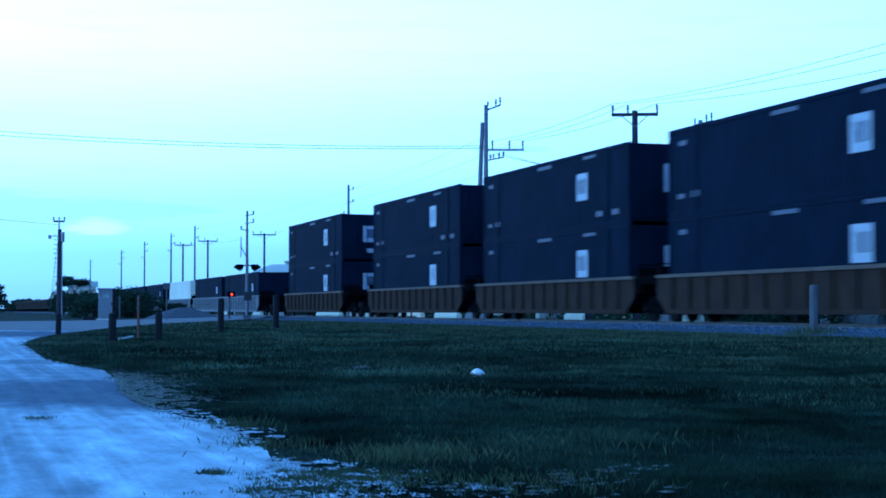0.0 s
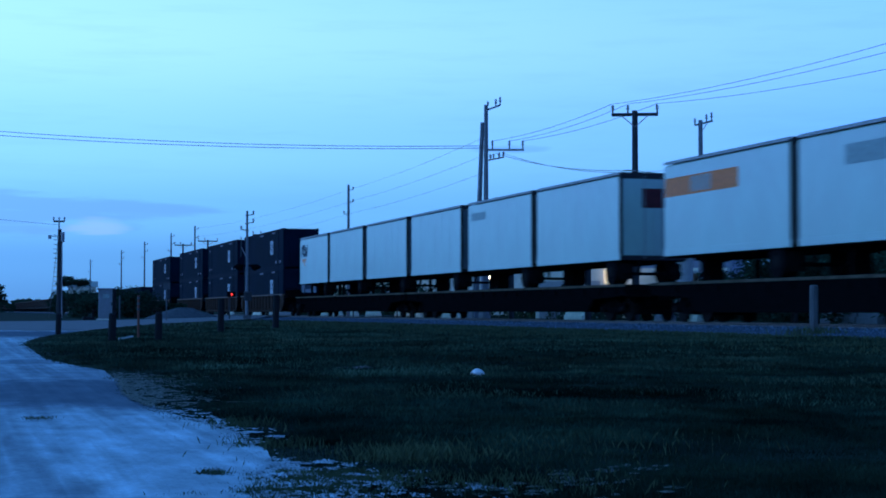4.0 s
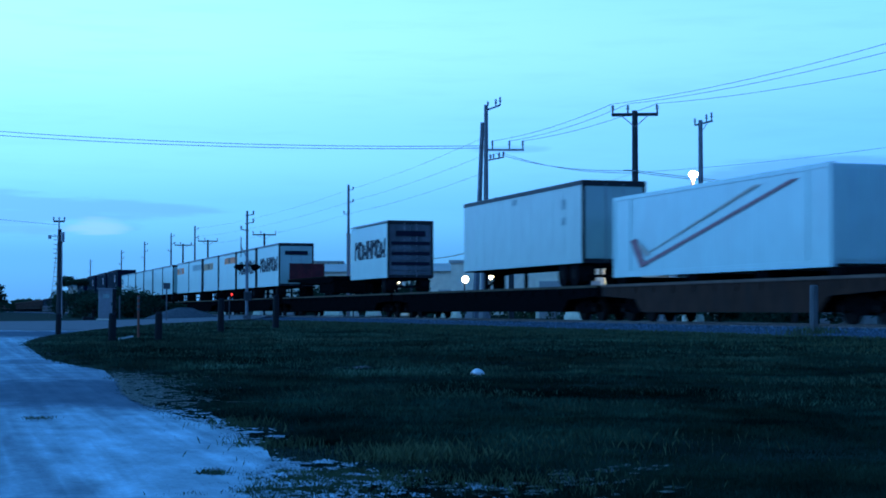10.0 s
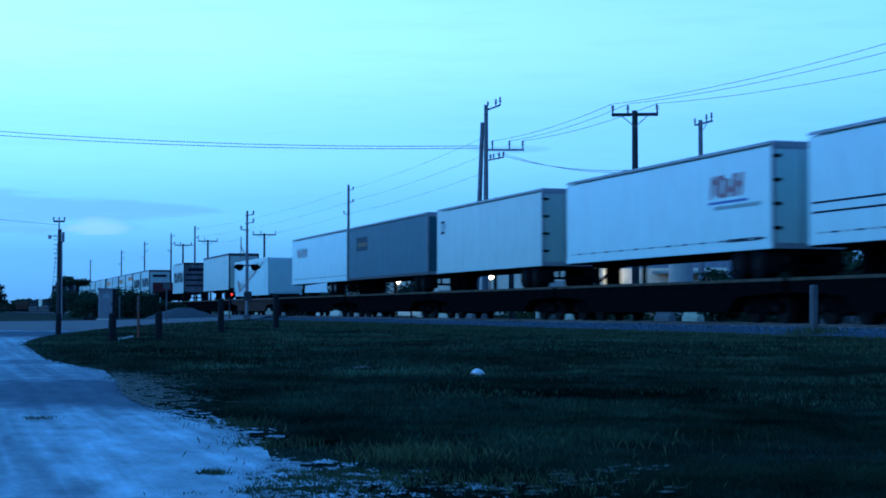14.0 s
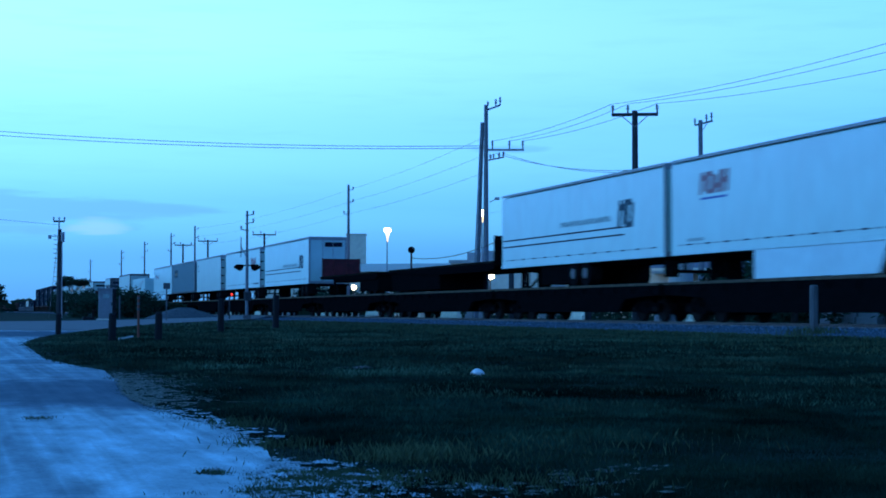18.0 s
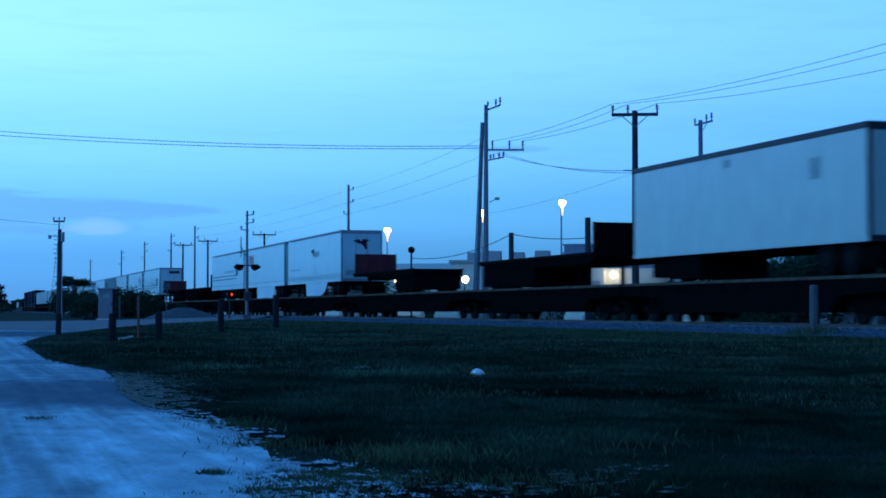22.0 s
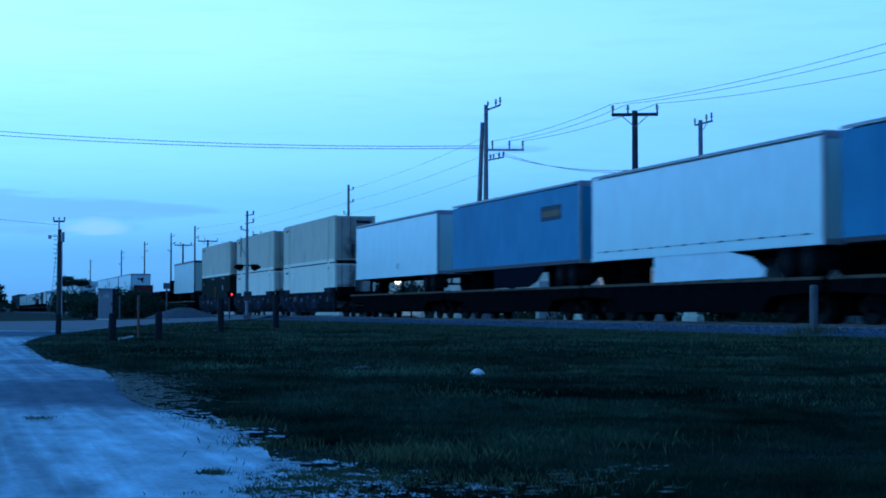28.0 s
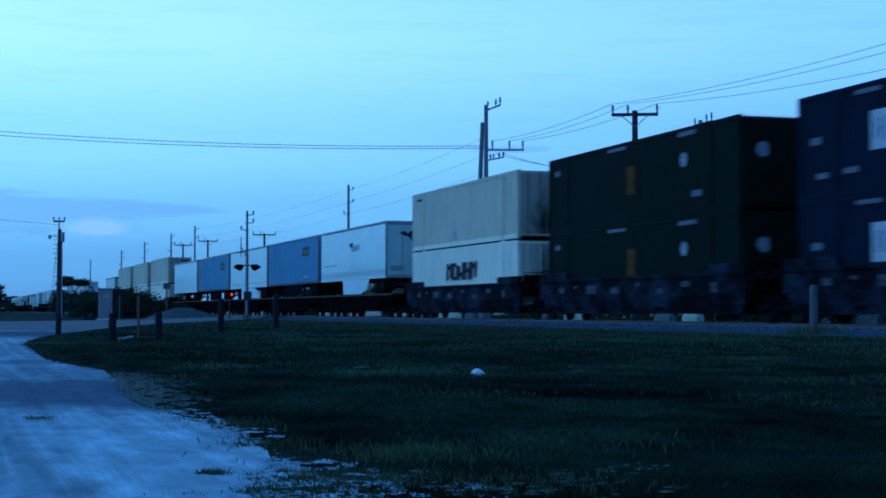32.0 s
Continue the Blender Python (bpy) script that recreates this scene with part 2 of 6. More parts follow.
M_POLE = mat("weathered_pole_timber", (0.045, 0.046, 0.05), 0.9, vary=0.3, grain=6, stretch=(3, 3, 0.3), bump=0.3)
M_CONCPOLE = mat("spun_concrete_pole", (0.18, 0.19, 0.205), 0.85, vary=0.15, grain=4)
M_METAL = mat("galvanised_steel", (0.3, 0.31, 0.32), 0.5, 0.5, vary=0.2)
M_PORCELAIN = mat("grey_porcelain", (0.2, 0.21, 0.23), 0.3, vary=0.1)
M_WIRE = mat("black_cable", (0.07, 0.08, 0.09), 0.6)
M_POST = mat("grey_timber_post", (0.013, 0.014, 0.016), 0.9, vary=0.35, grain=7, stretch=(3, 3, 0.3), bump=0.4)
M_POSTPALE = mat("bleached_timber_post", (0.095, 0.10, 0.105), 0.9, vary=0.3, grain=7, stretch=(3, 3, 0.3), bump=0.4)
M_CREAM = mat("cream_stucco_wall", (0.72, 0.65, 0.50), 0.85, vary=0.08, grain=1.5, dirt=(0.4, 0.36, 0.28), dirt_amount=0.4, dirt_scale=0.4)
M_BLUEWALL = mat("grey_blue_sheet_metal", (0.20, 0.24, 0.30), 0.6, 0.0, vary=0.15, grain=2, stretch=(2, 2, 0.2))
M_ROOFMETAL = mat("pale_metal_roof", (0.36, 0.36, 0.33), 0.5, vary=0.1)
M_DOORGREY = mat("roller_door_grey", (0.3, 0.31, 0.3), 0.5, vary=0.1)
M_GLASS = mat("dark_window_glass", (0.02, 0.025, 0.03), 0.1)
M_CONCRETE = mat("white_concrete", (0.80, 0.72, 0.56), 0.85, vary=0.1, grain=3)
M_ROCK = mat("white_limestone", (0.8, 0.81, 0.82), 0.8, vary=0.06, grain=12, bump=0.5)
M_LEAF = mat("dusk_foliage", (0.017, 0.044, 0.027), 0.85, vary=0.4, grain=3, gloss=0.0)
M_BARK = mat("dark_bark", (0.035, 0.03, 0.026), 0.9, vary=0.3, bump=0.5)
M_CABINET = mat("grey_enamel_cabinet", (0.21, 0.22, 0.235), 0.5, vary=0.1, dirt=(0.16, 0.16, 0.16), dirt_amount=0.5)
M_LAMPGLOW = mat("sodium_lamp_glow", (0.9, 0.8, 0.6), 0.4, emit=(1.0, 0.82, 0.5), power=14.0)
M_WALLGLOW = mat("white_wall_lamp_glow", (0.9, 0.9, 0.85), 0.4, emit=(1.0, 0.96, 0.85), power=9.0)
# emission imitating the warm bloom that trails below the street lamps
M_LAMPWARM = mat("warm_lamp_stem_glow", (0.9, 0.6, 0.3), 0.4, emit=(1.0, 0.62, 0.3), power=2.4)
M_REDLAMP = mat("red_signal_glow", (0.6, 0.05, 0.03), 0.4, emit=(1.0, 0.04, 0.03), power=2.2)
M_ORANGEMARK = mat("orange_marker_plastic", (0.2, 0.055, 0.035), 0.5, vary=0.2)
M_RAIL = mat("worn_rail_steel", (0.12, 0.10, 0.09), 0.4, 0.6, vary=0.2)
M_SLEEPER = mat("grey_concrete_sleeper", (0.2, 0.2, 0.2), 0.9, vary=0.2, random_piece=0.15)
M_MOUND = mat("grey_gravel_heap", (0.07, 0.08, 0.092), 0.95, vary=0.3, grain=6, bump=0.8, bump_scale=12)
M_ASPHALT = mat("worn_asphalt", (0.135, 0.14, 0.148), 0.9, vary=0.25, grain=2, dirt=(0.11, 0.11, 0.115), dirt_amount=0.7, dirt_scale=0.3, bump=0.3)
M_BALLAST = mat("granite_ballast", (0.045, 0.082, 0.12), 0.95, vary=0.5, grain=14, dirt=(0.055, 0.05, 0.05), dirt_amount=0.5, bump=1.0, bump_scale=16, gloss=0.03)
M_STONE = mat("loose_ballast_stone", (0.06, 0.108, 0.155), 0.95, vary=0.4, grain=9)
M_GROUND = mat("dark_grass_soil", (0.008, 0.0285, 0.021), 0.95, vary=0.4, grain=0.8, dirt=(0.03, 0.045, 0.028), dirt_amount=0.5, dirt_scale=0.25, bump=0.8, bump_scale=9, gloss=0.02)
M_GRASS = mat("grass_blades", (0.0088, 0.031, 0.0215), 0.85, vary=0.6, grain=1.1, dirt=(0.026, 0.053, 0.028), dirt_amount=0.8, dirt_scale=0.9, gloss=0.0)
M_DRYGRASS = mat("dry_grass_blades", (0.034, 0.072, 0.045), 0.9, vary=0.5, grain=0.9, dirt=(0.075, 0.084, 0.046), dirt_amount=0.85, dirt_scale=0.4, gloss=0.0)
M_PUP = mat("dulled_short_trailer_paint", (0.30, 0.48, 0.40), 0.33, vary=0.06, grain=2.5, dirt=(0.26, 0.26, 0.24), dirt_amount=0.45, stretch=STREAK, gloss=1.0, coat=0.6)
# stained door colour, darkened to hold the shade between close-set trailers
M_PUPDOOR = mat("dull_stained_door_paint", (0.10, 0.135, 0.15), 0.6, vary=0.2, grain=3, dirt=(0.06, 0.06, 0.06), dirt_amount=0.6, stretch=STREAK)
M_BARE = mat("bare_sandy_soil", (0.11, 0.135, 0.115), 0.95, vary=0.4, grain=20, bump=0.8)
M_WEED = mat("dry_weeds", (0.062, 0.088, 0.046), 0.9, vary=0.5, grain=3, gloss=0.0)
M_GRAVEL = mat("crushed_shell_gravel", (0.40, 0.54, 0.60), 0.95, vary=0.22, grain=6, dirt=(0.17, 0.205, 0.225), dirt_amount=0.5, dirt_scale=2.6, stretch=(1, 0.4, 1), bump=0.5, bump_scale=22, gloss=0.03)



def by_piece(m, spread):
    """Tone that differs from piece to piece of a joined mesh."""
    nt = m.node_tree
    b = nt.nodes["Principled BSDF"]
    old = b.inputs["Base Color"].links[0].from_socket
    g = nt.nodes.new("ShaderNodeNewGeometry")
    r = nt.nodes.new("ShaderNodeMapRange")
    r.inputs["To Min"].default_value, r.inputs["To Max"].default_value = 1 - spread, 1 + spread
    nt.links.new(g.outputs["Random Per Island"], r.inputs["Value"])
    s = nt.nodes.new("ShaderNodeVectorMath")
    s.operation = "SCALE"
    nt.links.new(old, s.inputs[0])
    nt.links.new(r.outputs[0], s.inputs["Scale"])
    nt.links.new(s.outputs[0], b.inputs["Base Color"])


by_piece(M_STONE, 0.6)
by_piece(M_GRASS, 0.25)
by_piece(M_DRYGRASS, 0.2)
by_piece(M_LEAF, 0.4)


def mottle(m, layers):
    """Lighter and darker patches at several sizes: (size of the pattern, stretch across, least, most)."""
    nt = m.node_tree
    b = nt.nodes["Principled BSDF"]
    tc = nt.nodes.new("ShaderNodeTexCoord")
    for scale, stretch, least, most in layers:
        old = b.inputs["Base Color"].links[0].from_socket
        mp = nt.nodes.new("ShaderNodeMapping")
        mp.inputs["Scale"].default_value = stretch
        nt.links.new(tc.outputs["Object"], mp.inputs[0])
        n = nt.nodes.new("ShaderNodeTexNoise")
        n.inputs["Scale"].default_value, n.inputs["Detail"].default_value, n.inputs["Distortion"].default_value = scale, 3.0, 0.6
        nt.links.new(mp.outputs[0], n.inputs["Vector"])
        r = nt.nodes.new("ShaderNodeMapRange")
        for k, v in (("From Min", 0.34), ("From Max", 0.66), ("To Min", least), ("To Max", most)):
            r.inputs[k].default_value = v
        nt.links.new(n.outputs[0], r.inputs["Value"])
        s = nt.nodes.new("ShaderNodeVectorMath")
        s.operation = "SCALE"
        nt.links.new(old, s.inputs[0])
        nt.links.new(r.outputs[0], s.inputs["Scale"])
        nt.links.new(s.outputs[0], b.inputs["Base Color"])


mottle(M_GRASS, ((0.55, (1, 0.6, 1), 0.45, 1.6), (2.6, (1, 0.7, 1), 0.6, 1.4)))
mottle(M_DRYGRASS, ((0.4, (1, 0.5, 1), 0.5, 1.5), (1.8, (1, 0.5, 1), 0.65, 1.35)))
mottle(M_GROUND, ((0.6, (1, 0.6, 1), 0.5, 1.5),))
# old tyre marks that run and bend along the lane
mottle(M_GRAVEL, ((1.3, (4.5, 0.10, 1), 0.8, 1.16), (5.0, (2.6, 0.08, 1), 0.86, 1.13), (7.0, (1.0, 0.3, 1), 0.9, 1.08), (40.0, (1, 0.6, 1), 0.92, 1.08)))


def soot(name, base, spots):
    """Painted doors with soft ragged soot stains: (x, z, half width, half height, depth)."""
    m = mat(name, base, 0.6, vary=0.08, grain=3, dirt=(0.2, 0.19, 0.17), dirt_amount=0.3, stretch=STREAK)
    nt = m.node_tree
    b = nt.nodes["Principled BSDF"]
    tc = nt.nodes.new("ShaderNodeTexCoord")
    for x, z, w, hh, deep in spots:
        old = b.inputs["Base Color"].links[0].from_socket
        mp = nt.nodes.new("ShaderNodeMapping")
        mp.inputs["Location"].default_value = (-x / w, 0, -z / hh)
        mp.inputs["Scale"].default_value = (1 / w, 0, 1 / hh)
        nt.links.new(tc.outputs["Object"], mp.inputs[0])
        ln = nt.nodes.new("ShaderNodeVectorMath")
        ln.operation = "LENGTH"
        nt.links.new(mp.outputs[0], ln.inputs[0])
        n = nt.nodes.new("ShaderNodeTexNoise")
        n.inputs["Scale"].default_value, n.inputs["Detail"].default_value = 2.5, 6.0
        nt.links.new(tc.outputs["Object"], n.inputs["Vector"])
        ad = nt.nodes.new("ShaderNodeMath")
        ad.operation = "MULTIPLY_ADD"
        ad.inputs[1].default_value = 1.2
        nt.links.new(n.outputs[0], ad.inputs[0])
        nt.links.new(ln.outputs["Value"], ad.inputs[2])
        r = nt.nodes.new("ShaderNodeMapRange")
        r.interpolation_type = "SMOOTHSTEP"
        for k, v in (("From Min", 1.7), ("From Max", 0.7), ("To Min", 0.0), ("To Max", deep)):
            r.inputs[k].default_value = v
        nt.links.new(ad.outputs[0], r.inputs["Value"])
        mx = nt.nodes.new("ShaderNodeMix")
        mx.data_type = "RGBA"
        mx.inputs["B"].default_value = (0.012, 0.012, 0.014, 1)
        nt.links.new(r.outputs[0], mx.inputs["Factor"])
        nt.links.new(old, mx.inputs["A"])
        nt.links.new(mx.outputs["Result"], b.inputs["Base Color"])
    return m


M_SOOTTAN = soot("sooty_grey_doors", (0.36, 0.32, 0.25), ((0.0, 0.55, 0.8, 1.7, 0.96), (0.7, 0.6, 0.7, 1.6, 0.9)))
M_SOOTPALE = soot("sooty_off_white_doors", (0.48, 0.45, 0.38), ((0.1, 1.2, 0.8, 1.9, 0.9), (0.2, 0.4, 1.4, 0.8, 0.9)))


def damp_bands(m, bands):
    """Dark damp, compacted stretches across the lane: (middle, half length, depth of tone), with ragged edges."""
    nt = m.node_tree
    b = nt.nodes["Principled BSDF"]
    old = b.inputs["Base Color"].links[0].from_socket
    tc = nt.nodes.new("ShaderNodeTexCoord")
    sp = nt.nodes.new("ShaderNodeSeparateXYZ")
    nt.links.new(tc.outputs["Object"], sp.inputs[0])
    mp = nt.nodes.new("ShaderNodeMapping")
    mp.inputs["Scale"].default_value = (1.0, 0.45, 1.0)
    nt.links.new(tc.outputs["Object"], mp.inputs[0])
    nz = nt.nodes.new("ShaderNodeTexNoise")
    nz.inputs["Scale"].default_value, nz.inputs["Detail"].default_value, nz.inputs["Roughness"].default_value = 1.6, 8.0, 0.65
    nt.links.new(mp.outputs[0], nz.inputs["Vector"])

    def op(kind, a, c):
        n = nt.nodes.new("ShaderNodeMath")
        n.operation = kind
        for k, v in ((0, a), (1, c)):
            if isinstance(v, (int, float)):
                n.inputs[k].default_value = v
            else:
                nt.links.new(v, n.inputs[k])
        return n.outputs[0]
    rag = op("SUBTRACT", nz.outputs[0], 0.5)
    total = None
    for mid, half, deep in bands:
        d = op("DIVIDE", op("ABSOLUTE", op("SUBTRACT", sp.outputs["Y"], mid), 0), half)
        d = op("ADD", d, op("MULTIPLY", rag, 1.5))
        r = nt.nodes.new("ShaderNodeMapRange")
        r.interpolation_type = "SMOOTHSTEP"
        for k, v in (("From Min", 1.25), ("From Max", 0.45), ("To Min", 0.0), ("To Max", deep)):
            r.inputs[k].default_value = v
        nt.links.new(d, r.inputs["Value"])
        total = r.outputs[0] if total is None else op("MAXIMUM", total, r.outputs[0])
    # a worn wheel rut along the lane
    d = op("ADD", op("DIVIDE", op("ABSOLUTE", op("SUBTRACT", sp.outputs["X"], 0.12), 0), 0.3), op("MULTIPLY", rag, 2.0))
    r = nt.nodes.new("ShaderNodeMapRange")
    r.interpolation_type = "SMOOTHSTEP"
    for k, v in (("From Min", 1.4), ("From Max", 0.3), ("To Min", 0.0), ("To Max", 0.18)):
        r.inputs[k].default_value = v
    nt.links.new(d, r.inputs["Value"])
    total = op("MAXIMUM", total, r.outputs[0])
    mx = nt.nodes.new("ShaderNodeMix")
    mx.data_type = "RGBA"
    mx.inputs["B"].default_value = (0.045, 0.085, 0.125, 1)
    nt.links.new(total, mx.inputs["Factor"])
    nt.links.new(old, mx.inputs["A"])
    nt.links.new(mx.outputs["Result"], b.inputs["Base Color"])


damp_bands(M_GRAVEL, ((12.0, 2.5, 0.84), (15.8, 2.4, 0.5), (19.0, 1.1, 0.6), (25.0, 5.0, 0.35), (42.0, 6.5, 0.9)))

# ---------------------------------------------------------------- mesh helpers


def box(bm, x0, x1, y0, y1, z0, z1):
    v = [bm.verts.new((x, y, z)) for z in (z0, z1) for x, y in ((x0, y0), (x1, y0), (x1, y1), (x0, y1))]
    for f in ((3, 2, 1, 0), (4, 5, 6, 7), (0, 1, 5, 4), (1, 2, 6, 5), (2, 3, 7, 6), (3, 0, 4, 7)):
        bm.faces.new([v[i] for i in f])
    return v


def soft_box(bm, x0, x1, y0, y1, z0, z1, r=0.02):
    """A box with chamfered upright and top edges."""
    rings = []
    for z, k in ((z0, 0.0), (z1 - r, 0.0), (z1, r)):
        c = r
        pts = [(x0 + k, y0 + k + c), (x0 + k + c, y0 + k), (x1 - k - c, y0 + k), (x1 - k, y0 + k + c),
               (x1 - k, y1 - k - c), (x1 - k - c, y1 - k), (x0 + k + c, y1 - k), (x0 + k, y1 - k - c)]
        rings.append([bm.verts.new((x, y, z)) for x, y in pts])
    for a, b in zip(rings, rings[1:]):
        for i in range(8):
            bm.faces.new((a[i], a[(i + 1) % 8], b[(i + 1) % 8], b[i]))
    bm.faces.new(rings[-1])
    bm.faces.new(rings[0][::-1])


def rod(bm, p0, p1, r0, r1=None, n=8):
    p0, p1 = Vector(p0), Vector(p1)
    r1 = r0 if r1 is None else r1
    d = (p1 - p0).normalized()
    a = d.orthogonal().normalized()
    b = d.cross(a)
    rings = [[bm.verts.new(p + (a * math.cos(k * math.tau / n) + b * math.sin(k * math.tau / n)) * r) for k in range(n)]
             for p, r in ((p0, r0), (p1, r1))]
    for k in range(n):
        bm.faces.new((rings[0][k], rings[0][(k + 1) % n], rings[1][(k + 1) % n], rings[1][k]))
    bm.faces.new(rings[0][::-1])
    bm.faces.new(rings[1])


def tube(bm, pts, r, n=5):
    """One continuous tube along pts."""
    rings = []
    for i, p in enumerate(pts):
        d = (pts[min(i + 1, len(pts) - 1)] - pts[max(i - 1, 0)]).normalized()
        a = d.cross(Vector((0, 0, 1))).normalized()
        b = d.cross(a)
        rings.append([bm.verts.new(p + (a * math.cos(k * math.tau / n) + b * math.sin(k * math.tau / n)) * r) for k in range(n)])
    for p, q in zip(rings, rings[1:]):
        for k in range(n):
            bm.faces.new((p[k], p[(k + 1) % n], q[(k + 1) % n], q[k]))


def prism(bm, pts, axis_from, axis_to):
    """Side outline pts (y, z), drawn out along x."""
    a = [bm.verts.new((axis_from, y, z)) for y, z in pts]
    b = [bm.verts.new((axis_to, y, z)) for y, z in pts]
    n = len(pts)
    for i in range(n):
        bm.faces.new((a[i], a[(i + 1) % n], b[(i + 1) % n], b[i]))
    bm.faces.new(a[::-1])
    bm.faces.new(b)


def finish(bm, name):
    bmesh.ops.recalc_face_normals(bm, faces=bm.faces)
    me = bpy.data.meshes.new(name)
    bm.to_mesh(me)
    bm.free()
    return me


def part(name, bm, material, parent, label="", at=None):
    me = finish(bm, name)
    me.materials.append(material)
    ob = new(name, me)
    ob.parent = parent
    if at is not None:
        ob.matrix_basis = at
    if label:
        ob["label"] = label
    return ob


def again(ob, parent, m):
    """The same mesh once more, as an object of its own."""
    o = new(ob.name.split(".")[0], ob.data)
    o.parent = parent
    o.matrix_basis = m
    return o


def root(name, x=0.0, y=0.0, z=0.0, rz=0.0):
    e = new(name)
    e.empty_display_size = 0.3
    e.matrix_basis = pose(x, y, z, 0, 0, rz)
    return e


def quick(name, fn, material, parent, label="", at=None):
    bm = bmesh.new()
    fn(bm)
    return part(name, bm, material, parent, label, at)


def single(name, fn, material, label, category, group="", kind="", at=None):
    bm = bmesh.new()
    fn(bm)
    ob = part(name, bm, material, None, at=at)
    return tagged(ob, label, category, group, kind)


def mesh_from(name, verts, faces, material):
    me = bpy.data.meshes.new(name)
    me.from_pydata(verts, [], faces)
    me.materials.append(material)
    return new(name, me)


# ---------------------------------------------------------------- ground, roads, track
def edge_x(y):
    """Where the gravel lane meets the grass."""
    wob = 0.03 * noise.noise((y * 0.9, 3.0, 0)) + 0.04 * noise.noise((y * 3.1, 7.0, 0)) + 0.03 * noise.noise((y * 9.0, 1.0, 0))
    k = [(0, 0.8), (4.6, 0.85), (5.1, 0.95), (5.9, 1.12), (6.24, 1.22), (6.75, 1.28), (7.5, 1.31), (8.2, 1.31), (8.8, 1.25), (9.6, 1.2), (10.6, 1.14), (11.9, 1.2), (13.1, 1.3), (16.3, 1.45), (17.2, 1.33), (19.2, 1.16), (20.6, 1.08), (26.2, 1.16),
         (29.2, 1.18), (31.9, 1.34), (36, 1.75), (41.5, 2.5), (49.4, 3.95), (71, 8.4), (88.5, 13.8), (104, 18.8)]
    for (a, xa), (b, xb) in zip(k, k[1:]):
        if y <= b:
            return xa + (xb - xa) * (y - a) / (b - a) + wob
    return k[-1][1] + wob


def build_ground():
    bm = bmesh.new()
    ys = [-400, -60, -10, 0, 4, 8, 12, 18, 26, 36, 50, 70, 100, 140, 200, 400, 900, 3000]
    xs = [-2500, -300, -60, -20, -6, 0, 3, 6, 10, 14, 17, 20, 24, 30, 40, 70, 200, 2500]
    g = {}
    for i, y in enumerate(ys):
        for j, x in enumerate(xs):
            g[i, j] = bm.verts.new((x, y, 0.0))
    for i in range(len(ys) - 1):
        for j in range(len(xs) - 1):
            bm.faces.new((g[i, j], g[i, j + 1], g[i + 1, j + 1], g[i + 1, j]))
    ob = part("ground", bm, M_GROUND, None)
    tagged(ob, "dark rough grass and soil beside the railway", "ground", kind="structure")

    bm = bmesh.new()
    ys = [-12.0]
    while ys[-1] < 48.5:
        ys.append(ys[-1] + (0.12 if 4 < ys[-1] < 14 else 0.3 if ys[-1] < 34 else 1.0))
    cols = [-30, -12, -6, -3, -1.5, -0.6, 0.0, 0.45, 0.8]
    rows = []
    for y in ys:
        e = edge_x(max(y, 0))
        r = []
        for x in cols:
            z = 0.006 + 0.012 * (noise.noise((x * 0.7, y * 0.5, 2)) + 0.6)
            r.append(bm.verts.new((x, y, max(z, 0.006))))
        r.append(bm.verts.new((e, y, 0.004)))
        rows.append(r)
    for a, b in zip(rows, rows[1:]):
        for i in range(len(a) - 1):
            bm.faces.new((a[i], a[i + 1], b[i + 1], b[i]))
    ob = part("gravel_lane", bm, M_GRAVEL, None)
    tagged(ob, "pale crushed shell gravel lane with ruts and dark damp patches", "road", kind="structure")

    # the road that comes out of the lane and climbs over the crossing
    bm = bmesh.new()
    near = [(-30, 48), (3.6, 48), (8.4, 71), (13.8, 88.5), (18.8, 104), (21.4, 112.5), (27, 119), (60, 150)]
    far = [(-30, 88), (0.5, 88), (6.0, 94), (12, 107), (16.5, 117), (21.4, 127), (27, 133), (55, 165)]
    rise = [0.012, 0.012, 0.014, 0.02, 0.06, 0.20, 0.20, 0.02]
    a = [bm.verts.new((x, y, z)) for (x, y), z in zip(near, rise)]
    b = [bm.verts.new((x, y, z)) for (x, y), z in zip(far, rise)]
    for i in range(len(a) - 1):
        bm.faces.new((a[i], a[i + 1], b[i + 1], b[i]))
    ob = part("road", bm, M_ASPHALT, None)
    tagged(ob, "worn pale asphalt road leading over the level crossing", "road", kind="structure")


